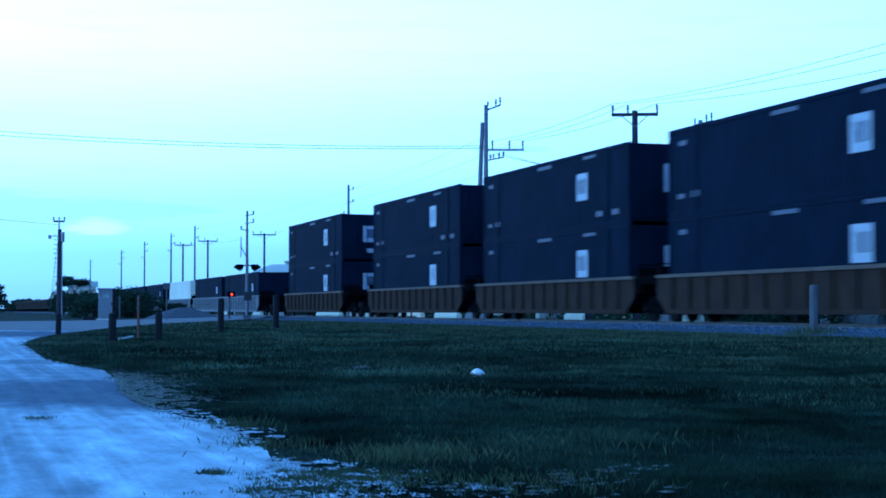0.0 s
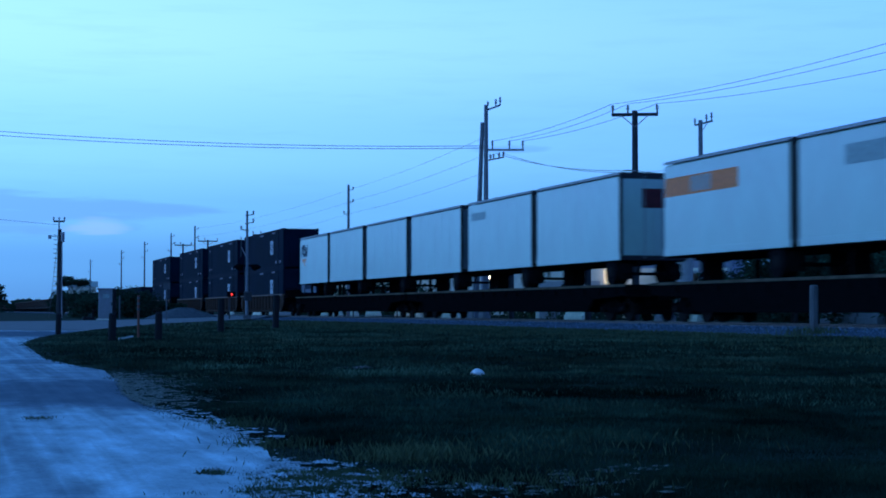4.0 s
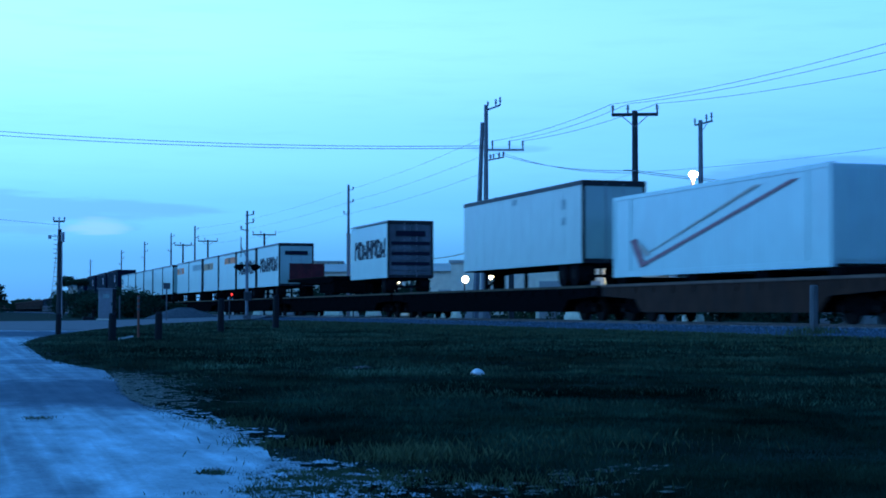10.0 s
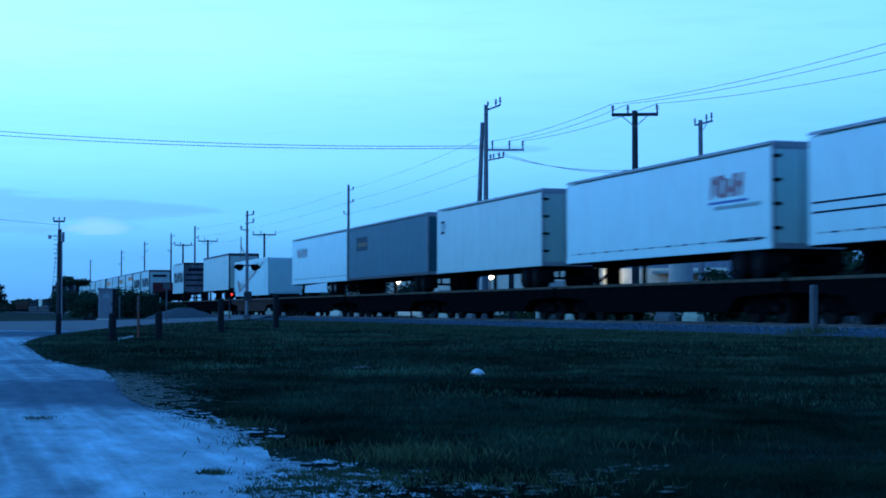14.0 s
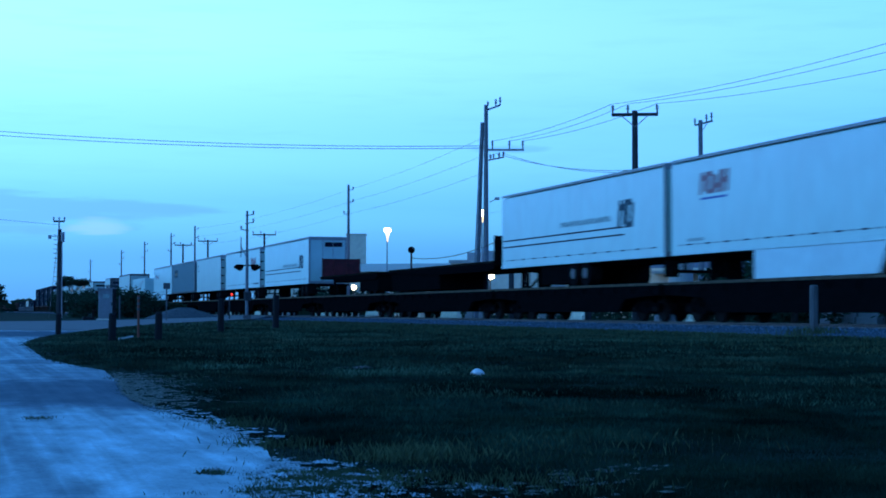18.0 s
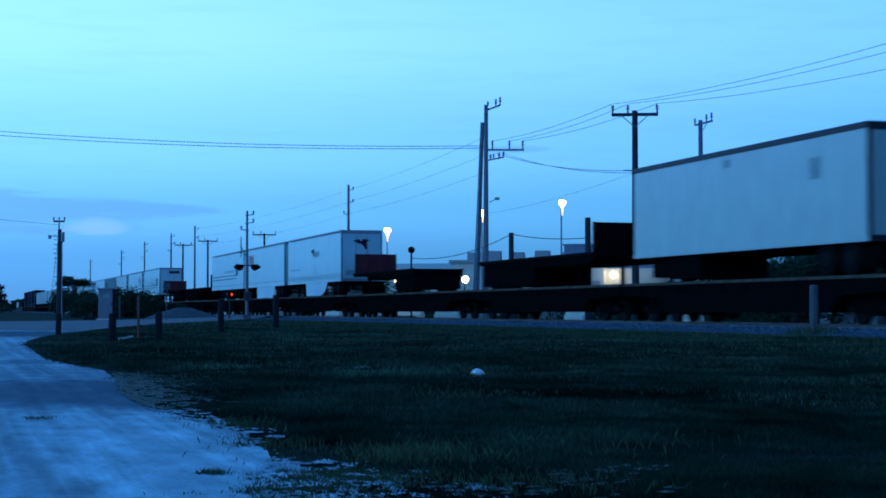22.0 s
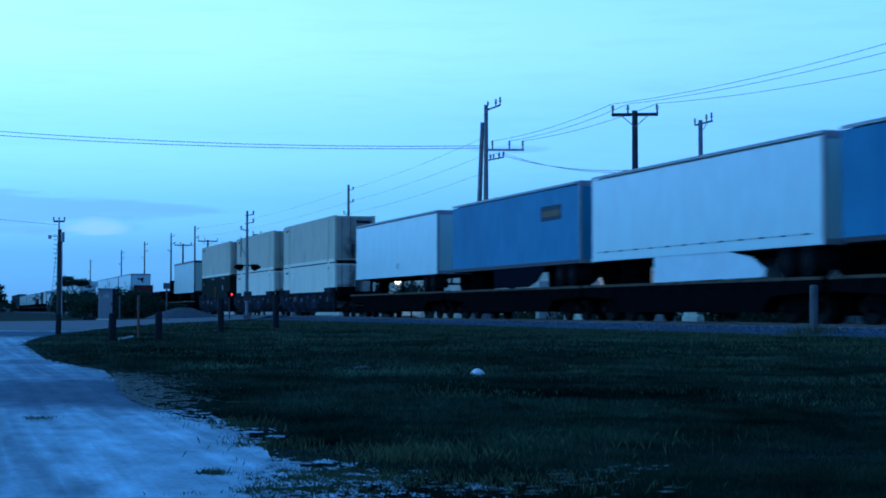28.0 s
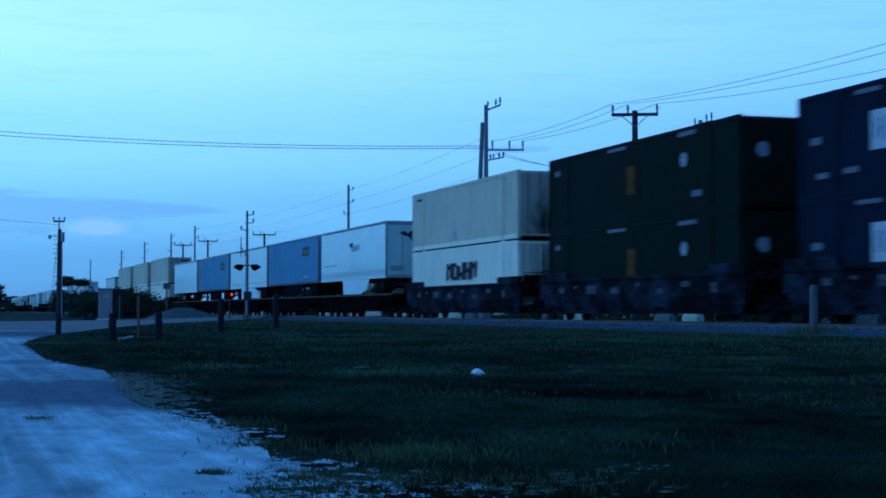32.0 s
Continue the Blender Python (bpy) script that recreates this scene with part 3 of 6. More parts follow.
def build_track():
    # ballast bed with sloped shoulders
    bm = bmesh.new()
    prof = [(-5.6, 0.0), (-4.6, 0.06), (-2.7, 0.10), (-1.9, 0.13), (1.9, 0.13), (3.4, 0.05), (5.0, 0.0)]
    ys = [-120, 10] + [10 + 0.5 * i for i in range(1, 160)] + [100, 140, 200, 400, 900, 2500]
    rows = []
    for y in ys:
        rows.append([bm.verts.new((TRACK_X + x + (0.18 * noise.noise((y * 0.8, x, 0)) if abs(x) > 4 else 0), y,
                                   z + (0.025 * noise.noise((x * 2, y * 1.7, 5)) if 0.02 < z < 0.12 else 0) + 0.002)) for x, z in prof])
    for a, b in zip(rows, rows[1:]):
        for i in range(len(a) - 1):
            bm.faces.new((a[i], a[i + 1], b[i + 1], b[i]))
    ob = part("ballast", bm, M_BALLAST, None)
    tagged(ob, "grey crushed granite ballast bed under the track", "ballast", kind="structure")
    # loose stones on the near shoulder
    rng = random.Random(4)
    verts, faces = [], []
    for _ in range(9000):
        y = 22 + 75 * rng.random() ** 1.7
        x = TRACK_X - 1.7 - 4.0 * rng.random() ** 0.9
        u = TRACK_X - x
        z = 0.13 if u < 1.9 else 0.13 - (u - 1.9) * 0.036
        s = rng.uniform(0.025, 0.055)
        k = len(verts)
        for q in ((1, 0, 0), (-1, 0, 0), (0, 1, 0), (0, -1, 0), (0, 0, 1)):
            verts.append((x + q[0] * s * rng.uniform(.6, 1.2), y + q[1] * s * rng.uniform(.6, 1.2), z + q[2] * s * rng.uniform(.7, 1.3)))
        faces += [(k, k + 2, k + 4), (k + 2, k + 1, k + 4), (k + 1, k + 3, k + 4), (k + 3, k, k + 4)]
    ob = mesh_from("ballast_stones", verts, faces, M_STONE)
    tagged(ob, "loose grey ballast stones on the shoulder", "stones", kind="stuff")
    track = tagged(root("railway_track", TRACK_X, 0, 0), "single railway track of worn steel rails on sleepers", "track", kind="structure")
    for s in (-1, 1):
        def rail(bm, s=s):
            x = s * 0.755
            prof = [(-.07, .06), (.07, .06), (.07, .075), (.015, .10), (.015, .17), (.036, .185), (.036, .216), (-.036, .216), (-.036, .185), (-.015, .17), (-.015, .10), (-.07, .075)]
            a = [bm.verts.new((x + u, -120, z)) for u, z in prof]
            b = [bm.verts.new((x + u, 2000, z)) for u, z in prof]
            for i in range(len(prof)):
                bm.faces.new((a[i], a[(i + 1) % 12], b[(i + 1) % 12], b[i]))
        quick("rail", rail, M_RAIL, track)
    first = quick("sleeper", lambda bm: soft_box(bm, -1.3, 1.3, -0.11, 0.11, -0.02, 0.16, 0.015), M_SLEEPER, track, at=pose(0, 20, 0))
    for i in range(1, 200):
        again(first, track, pose(0, 20 + 0.62 * i, 0))


build_ground()
build_track()

# ---------------------------------------------------------------- rolling stock


def truck(parent, y, width=2.3):
    """A two-axle freight truck with side frames, springs and four wheels; a part of its car."""
    t = quick("truck", lambda bm: (box(bm, -0.75, 0.75, -0.18, 0.18, 0.45, 0.68), box(bm, -1.12, 1.12, -0.12, 0.12, 0.5, 0.66)), M_FRAME, parent, at=pose(0, y, 0))
    for s in (-1, 1):
        pts = [(-1.15, .48), (-1.15, .62), (-.6, .66), (-.42, .82), (.42, .82), (.6, .66), (1.15, .62), (1.15, .48), (.5, .40), (.35, .27), (-.35, .27), (-.5, .40)]
        quick("side_frame", lambda bm: prism(bm, pts, s * 0.98 - .06, s * 0.98 + .06), M_FRAME, t)
        for yy in (-0.88, 0.88):
            quick("wheel", lambda bm: (rod(bm, (s * .69, yy, .42), (s * .82, yy, .42), .42, n=20), rod(bm, (s * .66, yy, .42), (s * .69, yy, .42), .46, n=20), rod(bm, (s * .82, yy, .42), (s * 1.1, yy, .42), .1, n=10)), M_WHEEL, t)
    # brake gear as solid blocks, added to close the bright gaps between wheels
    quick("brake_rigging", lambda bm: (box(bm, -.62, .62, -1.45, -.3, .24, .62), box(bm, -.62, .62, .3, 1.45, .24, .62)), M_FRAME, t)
    return t


def well_car(c_mid, body_len, m_side, m_top, label, truck_front, truck_rear, pitch_half):
    """One well of an articulated container car: side sills with ribs, top chord, floor, end platforms, trucks."""
    e = tagged(root("well_car"), label, "freight car", "well cars of the train")
    h = body_len / 2
    for s in (-1, 1):
        x = s * 1.40
        # bowed deep sill, tapering up to the end platforms
        pts = [(-h, .8), (-h, 1.50), (h, 1.50), (h, .8), (h - .6, .38), (-h + .6, .38)]
        if m_side is M_DARKWELL:
            def folded(bm):
                prof = [(x + s * .03, 1.5), (x + s * .03, .86), (x - s * .09, .33), (x - s * .15, .33), (x - s * .03, .86), (x - s * .03, 1.5)]
                rings = [[bm.verts.new((u, y, max(z, lift))) for u, z in prof] for y, lift in ((-h, .8), (-h + .6, .0), (h - .6, .0), (h, .8))]
                for a, b in zip(rings, rings[1:]):
                    for i in range(6):
                        bm.faces.new((a[i], a[(i + 1) % 6], b[(i + 1) % 6], b[i]))
                bm.faces.new(rings[0][::-1])
                bm.faces.new(rings[-1])
            side = quick("side_sill", folded, m_side, e)
            for q in (-1, 1):
                quick("end_panel", lambda bm: soft_box(bm, x - .07, x + .07, min(q * 5.85, q * h), max(q * 5.85, q * h), 1.575, 1.82, .03), m_side, side)
        else:
            side = quick("side_sill", lambda bm: prism(bm, pts, x - .03, x + .03), m_side, e)
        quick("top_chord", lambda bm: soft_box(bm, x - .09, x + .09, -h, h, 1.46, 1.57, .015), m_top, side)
        low = s * .16 if m_side is M_DARKWELL else 0.0
        quick("bottom_chord", lambda bm: soft_box(bm, x - low - .06, x - low + .06, -h + .6, h - .6, .27, .38, .015), m_side, side)
        rib = None
        for i in range(0 if m_side is M_DARKWELL else 13):
            y = -h + 1.3 + (body_len - 2.6) * i / 12
            if rib is None:
                rib = quick("rib", lambda bm: soft_box(bm, x + s * .03, x + s * .10, -.06, .06, .44, 1.46, .012), m_side, side, at=pose(0, y, 0))
            else:
                again(rib, side, pose(0, y, 0))
    if m_side is M_DARKWELL:
        for y, w, z, hh in ((6.4, .5, 1.05, .2), (5.0, .3, 1.2, .1), (3.4, .9, 1.0, .3), (1.2, .7, .98, .22), (-.8, .35, 1.2, .14), (-2.6, .4, .95, .16), (-4.6, .6, 1.15, .18), (-6.6, .35, .95, .3)):
            quick("marking", lambda bm: box(bm, -1.436, -1.431, y - w / 2, y + w / 2, z, z + hh), M_DIMMARK, e)
    quick("floor", lambda bm: [box(bm, -1.36, 1.36, -h + 1.3 + k * 2.4, -h + 1.9 + k * 2.4, .40, .5) for k in range(int((body_len - 2.6) / 2.4) + 1)], M_FRAME, e)
    for s in (-1, 1):
        quick("end_platform", lambda bm: (box(bm, -1.36, 1.36, s * (h + .02) - .3, s * (h + .02) + .3, .98, 1.28), box(bm, -.35, .35, min(s * h, s * pitch_half), max(s * h, s * pitch_half), .72, 1.0)), M_FRAME, e)
        quick("end_frame", lambda bm: (box(bm, -1.32, 1.32, min(s * (h - .35), s * (pitch_half - .12)), max(s * (h - .35), s * (pitch_half - .12)), 1.285, 1.56),
                                        soft_box(bm, -1.3, -.2, s * (h + .1) - .14, s * (h + .1) + .14, 1.56, 1.86, .03)), M_FRAME, e)
        quick("hand_rail", lambda bm: (rod(bm, (-1.3, s * (h + .25), 1.28), (-1.3, s * (h + .25), 1.95), .02), rod(bm, (-.5, s * (h + .25), 1.28), (-.5, s * (h + .25), 1.95), .02), rod(bm, (-1.3, s * (h + .25), 1.95), (-.5, s * (h + .25), 1.95), .02)), M_FRAME, e)
    if truck_front:
        truck(e, pitch_half)
    if truck_rear:
        truck(e, -pitch_half)
    MOVERS.append((e, c_mid, 0.0))
    return e


def art_side(parent, x, items, half, top):
    """Flat film on the near flank: (material, metres from the front end, width, drop from the top, height, lean)."""
    for m, u, w, d, hgt, *lean in items:
        k = lean[0] if lean else 0.0
        y1 = half - u
        lift = .004 if m is M_GOLD else 0.0
        quick("decal", lambda bm: prism(bm, [(y1, top - d), (y1, top - d - hgt), (y1 - w, top - d - hgt), (y1 - w, top - d)] if not k else
                                         [(y1, top - d), (y1 - .28, top - d), (y1 - w, top - d - k), (y1 - w + .28, top - d - k)], x - .006 - lift, x - .002 - lift), m, parent)


def word_blocks(parent, x, y_front, width, z0, hgt, n, m):
    """A painted name as plain leaning blocks."""
    step = width / n
    lean = .16 * hgt
    for i in range(n):
        y, w, k = y_front - i * step, step * .94, i % 4
        t = .36 * w

        def leaf(bm, y0, y1, z_low, z_high):
            l0, l1 = lean * (z_low - z0) / hgt, lean * (z_high - z0) / hgt
            prism(bm, [(y0 - l0, z_low), (y1 - l0, z_low), (y1 - l1, z_high), (y0 - l1, z_high)], x - .006, x - .002)

        def block(bm):
            leaf(bm, y, y - t, z0, z0 + hgt * (1.0 if k != 2 else .8))
            leaf(bm, y - w + t, y - w, z0 + hgt * (.0 if k != 0 else .12), z0 + hgt * (1.0 if k != 1 else .86))
            mid = (.62, .78, .2, .4)[k]
            leaf(bm, y - t, y - w + t, z0 + hgt * mid, z0 + hgt * min(mid + .24, 1.0))
            if k == 1:
                leaf(bm, y - t, y - w + t, z0, z0 + hgt * .2)
        quick("letter_block", block, m, parent)


def container(c_front, z0, m, label, length=16.15, hgt=2.9, style="", doors=True):
    e = tagged(root("container"), label, "shipping container", "containers on the train")
    h = length / 2
    W = 1.3
    body = quick("shell", lambda bm: soft_box(bm, -W + .03, W - .03, -h + .02, h - .02, .1, hgt - .04, .02), m, e)
    # flank sheets with shallow vertical pressings
    for s in (-1, 1):
        def flank(bm):
            n = 52
            pts = []
            for i in range(n):
                y0 = -h + .25 + (length - .5) * i / n
                w = (length - .5) / n
                pts += [(y0, 0), (y0 + w * .35, 0), (y0 + w * .5, .008), (y0 + w * .85, .008)]
            pts.append((h - .25, 0))
            a = [bm.verts.new((s * (W - .03 + q), y, .2)) for y, q in pts]
            b = [bm.verts.new((s * (W - .03 + q), y, hgt - .14)) for y, q in pts]
            for i in range(len(pts) - 1):
                bm.faces.new((a[i], a[i + 1], b[i + 1], b[i]))
        quick("flank_panel", flank, m, e)
        quick("top_rail", lambda bm: soft_box(bm, s * (W - .06) - .06, s * (W - .06) + .06, -h, h, hgt - .14, hgt, .015), m, e)
        quick("bottom_rail", lambda bm: soft_box(bm, s * (W - .06) - .06, s * (W - .06) + .06, -h, h, 0, .2, .015), M_PALE if style == "grey_upper" else m, e)
        for yy in (-h + .06, h - .06):
            quick("corner_post", lambda bm: soft_box(bm, s * (W - .07) - .075, s * (W - .07) + .075, yy - .075, yy + .075, 0, hgt, .015), m, e)
        for yy in (-6.1, 6.1):
            quick("lifting_post", lambda bm: soft_box(bm, s * (W - .05) - .06, s * (W - .05) + .06, yy - .13, yy + .13, 0, 2.9 if hgt < 2.9 and length > 16 else hgt + .005, .015), m, e)
    if hgt < 2.9 and length > 16:
        # black filler put in for the shade of the open seam between the stack
        quick("stacking_frame", lambda bm: box(bm, -W + .1, W - .1, -h + .1, h - .1, hgt - .02, 2.895), M_FRAME, e)
    # rear doors with locking rods
    dm = M_DARKEND if style.startswith("grey") else m
    for s in (-1, 1):
        d = quick("door", lambda bm: soft_box(bm, min(s * .02, s * 1.16), max(s * .02, s * 1.16), -h - .02, -h + .03, .2, hgt - .15, .01), M_SOOTTAN if style == "grey_upper" else (M_SOOTPALE if style in ("grey_lower", "word") else m), e)
        for xx in (.3, .85):
            quick("lock_rod", lambda bm: rod(bm, (s * xx, -h - .05, .12), (s * xx, -h - .05, hgt - .08), .02), dm, d)
    x = -W
    if style == "navy":
        art_side(e, x, [(M_LABEL, length - 4.9, 1.05, .78, 1.02), (M_INK, length - 4.75, .75, 1.0, .55), (M_MARK, 7.0, 1.5, .17, .13), (M_MARK, 11.9, 1.2, .16, .12),
                        (M_MARK, .8, .55, .42, .16), (M_MARK, .7, .5, 2.15, .16), (M_MARK, 1.7, .55, 2.1, .2), (M_MARK, length - 1.5, .6, 2.3, .2), (M_MARK, length - 3.0, .6, 2.3, .2)], h, hgt)
        quick("decal", lambda bm: box(bm, .05, 1.1, -h - .028, -h - .022, hgt - 1.75, hgt - .75), M_LABEL, e, "pale square label on the door")
        quick("decal", lambda bm: box(bm, .3, .85, -h - .034, -h - .029, hgt - 1.5, hgt - .95), M_MARK, e)
        quick("decal", lambda bm: box(bm, .25, .8, -h - .028, -h - .022, hgt - 2.4, hgt - 2.15), M_LABEL, e)
    elif style == "navy_reversed":
        art_side(e, x, [(M_LABEL, 3.75, 1.05, .78, 1.02), (M_INK, 3.9, .75, 1.0, .55), (M_MARK, 7.6, 1.5, .17, .13), (M_MARK, 3.0, 1.2, .16, .12),
                        (M_MARK, 1.0, .6, 2.2, .16), (M_MARK, 2.4, .7, 2.15, .16), (M_MARK, .7, .55, 1.2, .2), (M_MARK, 14.8, .6, .42, .16)], h, hgt)
    elif style == "green":
        art_side(e, x, [(M_AMBER, 7.7, .7, .9, 1.0), (M_MARK, 6.0, 1.6, .14, .12), (M_MARK, 11.9, 1.3, .14, .14), (M_MARK, 12.9, .7, 2.1, .2), (M_MARK, .7, .5, .5, .2)], h, hgt)
        quick("round_badge", lambda bm: rod(bm, (x - .006, h - 12.3, hgt - 1.05), (x - .002, h - 12.3, hgt - 1.05), .24, n=16), M_BADGE, e, "pale round badge")
        quick("round_badge", lambda bm: rod(bm, (-.5, -h - .03, hgt - 1.05), (-.5, -h - .022, hgt - 1.05), .24, n=16), M_BADGE, e)
    elif style in ("grey_upper", "grey_lower"):
        art_side(e, x, [(M_INK, .9, .9, .3, .11), (M_FAINT, 7.0, .5, 2.2, .4), (M_FAINT, 14.0, .8, .25, .1)], h, hgt)
        quick("decal", lambda bm: box(bm, .1, 1.0, -h - .034, -h - .028, hgt - .5, hgt - .32), M_INK, e)
    elif style == "word":
        word_blocks(e, x, h - 5.9, 4.7, hgt - 1.55, .82, 5, M_INK)
    elif style == "plain_dark":
        art_side(e, x, [(M_LABEL, 13.2, .6, .9, .6)], h, hgt)
    MOVERS.append((e, c_front - h, z0))
    return e


def trailer(c_front, length, m, label, art=(), words=None, skirt=False, rail=None, top=5.30, bottom=2.18, end=None, wheels=2, marks=False, logos=(), tape=False, bogie=1.0):
    """Highway trailer riding on a flat car: box, rails, doors, landing gear, axles; z from the rail head."""
    e = tagged(root("semi_trailer"), label, "semi-trailer", "trailers on the train")
    h = length / 2
    W = 1.3
    rail = rail or M_RAILTRIM
    quick("box_body", lambda bm: soft_box(bm, -W, W, -h + .05, h, bottom + .14, top - .1, .05), m, e)
    for s in (-1, 1):
        quick("top_rail", lambda bm: soft_box(bm, s * W - .022, s * W + .022, -h, h - .03, top - (.16 if rail is M_BLACKTRIM else .08), top, .01), rail, e)
        quick("bottom_rail", lambda bm: soft_box(bm, s * W - .022, s * W + .022, -h, h - .03, bottom, bottom + (.22 if m is M_PUP else .14), .01), M_BLACKTRIM if m in (M_GREY, M_BLUE) else m, e)
        for k in range(int(length / 1.22)):
            y = h - .6 - 1.22 * k
            quick("seam", lambda bm: box(bm, s * (W + .001) - .004, s * (W + .001) + .004, y - .012, y + .012, bottom + .22, top - .16), m, e)
    quick("roof", lambda bm: soft_box(bm, -W, W, -h, h - .03, top - .04, top + .02, .015), M_BLACKTRIM if m is M_PUP else rail, e)
    quick("floor_frame", lambda bm: (box(bm, -W + .04, W - .04, -h + .1, h - .1, bottom - .05, bottom + .1), box(bm, -.5, .5, -h + .2, h - .6, bottom - .15, bottom - .05)), M_FRAME, e)
    # rear frame and doors; short trailers' frame is blackened for shade in the gaps
    quick("rear_frame", lambda bm: (soft_box(bm, -W - .01, -W + .1, -h - .02, -h + .06, bottom, top, .01), soft_box(bm, W - .1, W + .01, -h - .02, -h + .06, bottom, top, .01),
                                     box(bm, -W + .1, W - .1, -h - .02, -h + .06, top - .2, top), box(bm, -W + .1, W - .1, -h - .02, -h + .06, bottom, bottom + .16)), M_BLACKTRIM if m is M_PUP else rail, e)
    for s in (-1, 1):
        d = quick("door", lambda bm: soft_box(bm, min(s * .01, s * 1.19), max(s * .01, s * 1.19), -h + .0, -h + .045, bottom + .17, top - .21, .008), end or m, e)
        quick("lock_rod", lambda bm: rod(bm, (s * .35, -h - .02, bottom + .05), (s * .35, -h - .02, top - .1), .018), M_RAILTRIM, d)
        if marks:
            for zz in (bottom + .6, bottom + 1.3, bottom + 2.0, bottom + 2.7):
                if zz < top - .4:
                    quick("hinge", lambda bm: box(bm, min(s * 1.0, s * 1.28), max(s * 1.0, s * 1.28), -h - .04, -h - .005, zz - .05, zz + .05), M_FRAME, d)
    quick("bumper_guard", lambda bm: (box(bm, -1.1, 1.1, -h - .02, -h + .08, bottom - .55, bottom - .44), box(bm, -.6, -.5, -h, -h + .07, bottom - .45, bottom), box(bm, .5, .6, -h, -h + .07, bottom - .45, bottom)), M_FRAME, e)
    # landing gear
    for s in (-1, 1):
        quick("landing_leg", lambda bm: (soft_box(bm, s * .95 - .07, s * .95 + .07, h - 2.35, h - 2.2, 1.32, bottom - .05, .01), box(bm, s * .95 - .13, s * .95 + .13, h - 2.4, h - 2.15, 1.305, 1.35)), M_FRAME, e)
    # tandem axles
    for k in range(wheels):
        y = -h + bogie + 1.25 * k
        for s in (-1, 1):
            w = quick("wheel", lambda bm: rod(bm, (s * .72, y, 1.305 + .48), (s * 1.24, y, 1.305 + .48), .48, n=18), M_TYRE, e)
            quick("hub", lambda bm: rod(bm, (s * 1.10, y, 1.785), (s * 1.26, y, 1.785), .2, n=14), M_HUB if bogie > 2 else M_WHEEL, w)
    for x0 in (-1.2, .65):
        quick("mud_flap", lambda bm: box(bm, x0, x0 + .55, -h + .28, -h + .3, 1.5, bottom - .1), M_TYRE, e)
    # fifth-wheel stand of the car under the front end is part of the car
    if skirt:
        for s in (-1, 1):
            if skirt == "box":
                pts = [(h - 4.3, bottom - .13), (h - 4.2, bottom - .6), (h - 11.0, bottom - .65), (h - 10.9, bottom - .02)]
            elif skirt == "long":
                pts = [(h - 5.5, bottom), (h - 5.5, bottom - .86), (h - 13.2, bottom - .82), (h - 13.3, bottom - .6), (h - 12.4, bottom - .2), (h - 10.9, bottom)]
            elif skirt == "blunt":
                pts = [(h - 5.7, bottom), (h - 5.7, bottom - .86), (h - 12.4, bottom - .84), (h - 12.9, bottom)]
            else:
                pts = [(h - 6.0, bottom), (h - 6.15, bottom - .84), (h - 10.5, bottom - .84), (h - 11.6, bottom - .6), (h - 12.3, bottom - .2), (h - 12.4, bottom)]
            quick("side_skirt", lambda bm: prism(bm, pts, s * 1.28 - .012, s * 1.28 + .012), skirt if isinstance(skirt, bpy.types.Material) else M_SKIRT, e, "side skirt below the floor")
    art_side(e, -W, art, h, top)
    if tape:
        for k in range(int(length / .65) - 1):
            quick("tape", lambda bm: box(bm, -W - .006, -W - .002, h - .95 - .65 * k, h - .5 - .65 * k, bottom + .30, bottom + .345), M_INK if k % 2 else M_FAINT, e)
    for u, w, d, hgt, n, lm in logos:
        word_blocks(e, -W, h - u, w, top - d - hgt, hgt, n, lm)
    if words:
        u, w, z, hgt, n = words
        word_blocks(e, -W, h - u, w, z, hgt, n, M_INK)
        quick("door_bar", lambda bm: box(bm, -.85, .85, -h - .045, -h - .04, top - .85, top - .55), M_INK, e)
        if end is M_DARKEND:
            for k in range(6):
                quick("door_slat", lambda bm: box(bm, -1.1, 1.1, -h - .039, -h - .035, bottom + .4 + .28 * k, bottom + .58 + .28 * k), M_INK if k % 2 else M_DARKEND, e)
    MOVERS.append((e, c_front - h, 0.0))
    return e


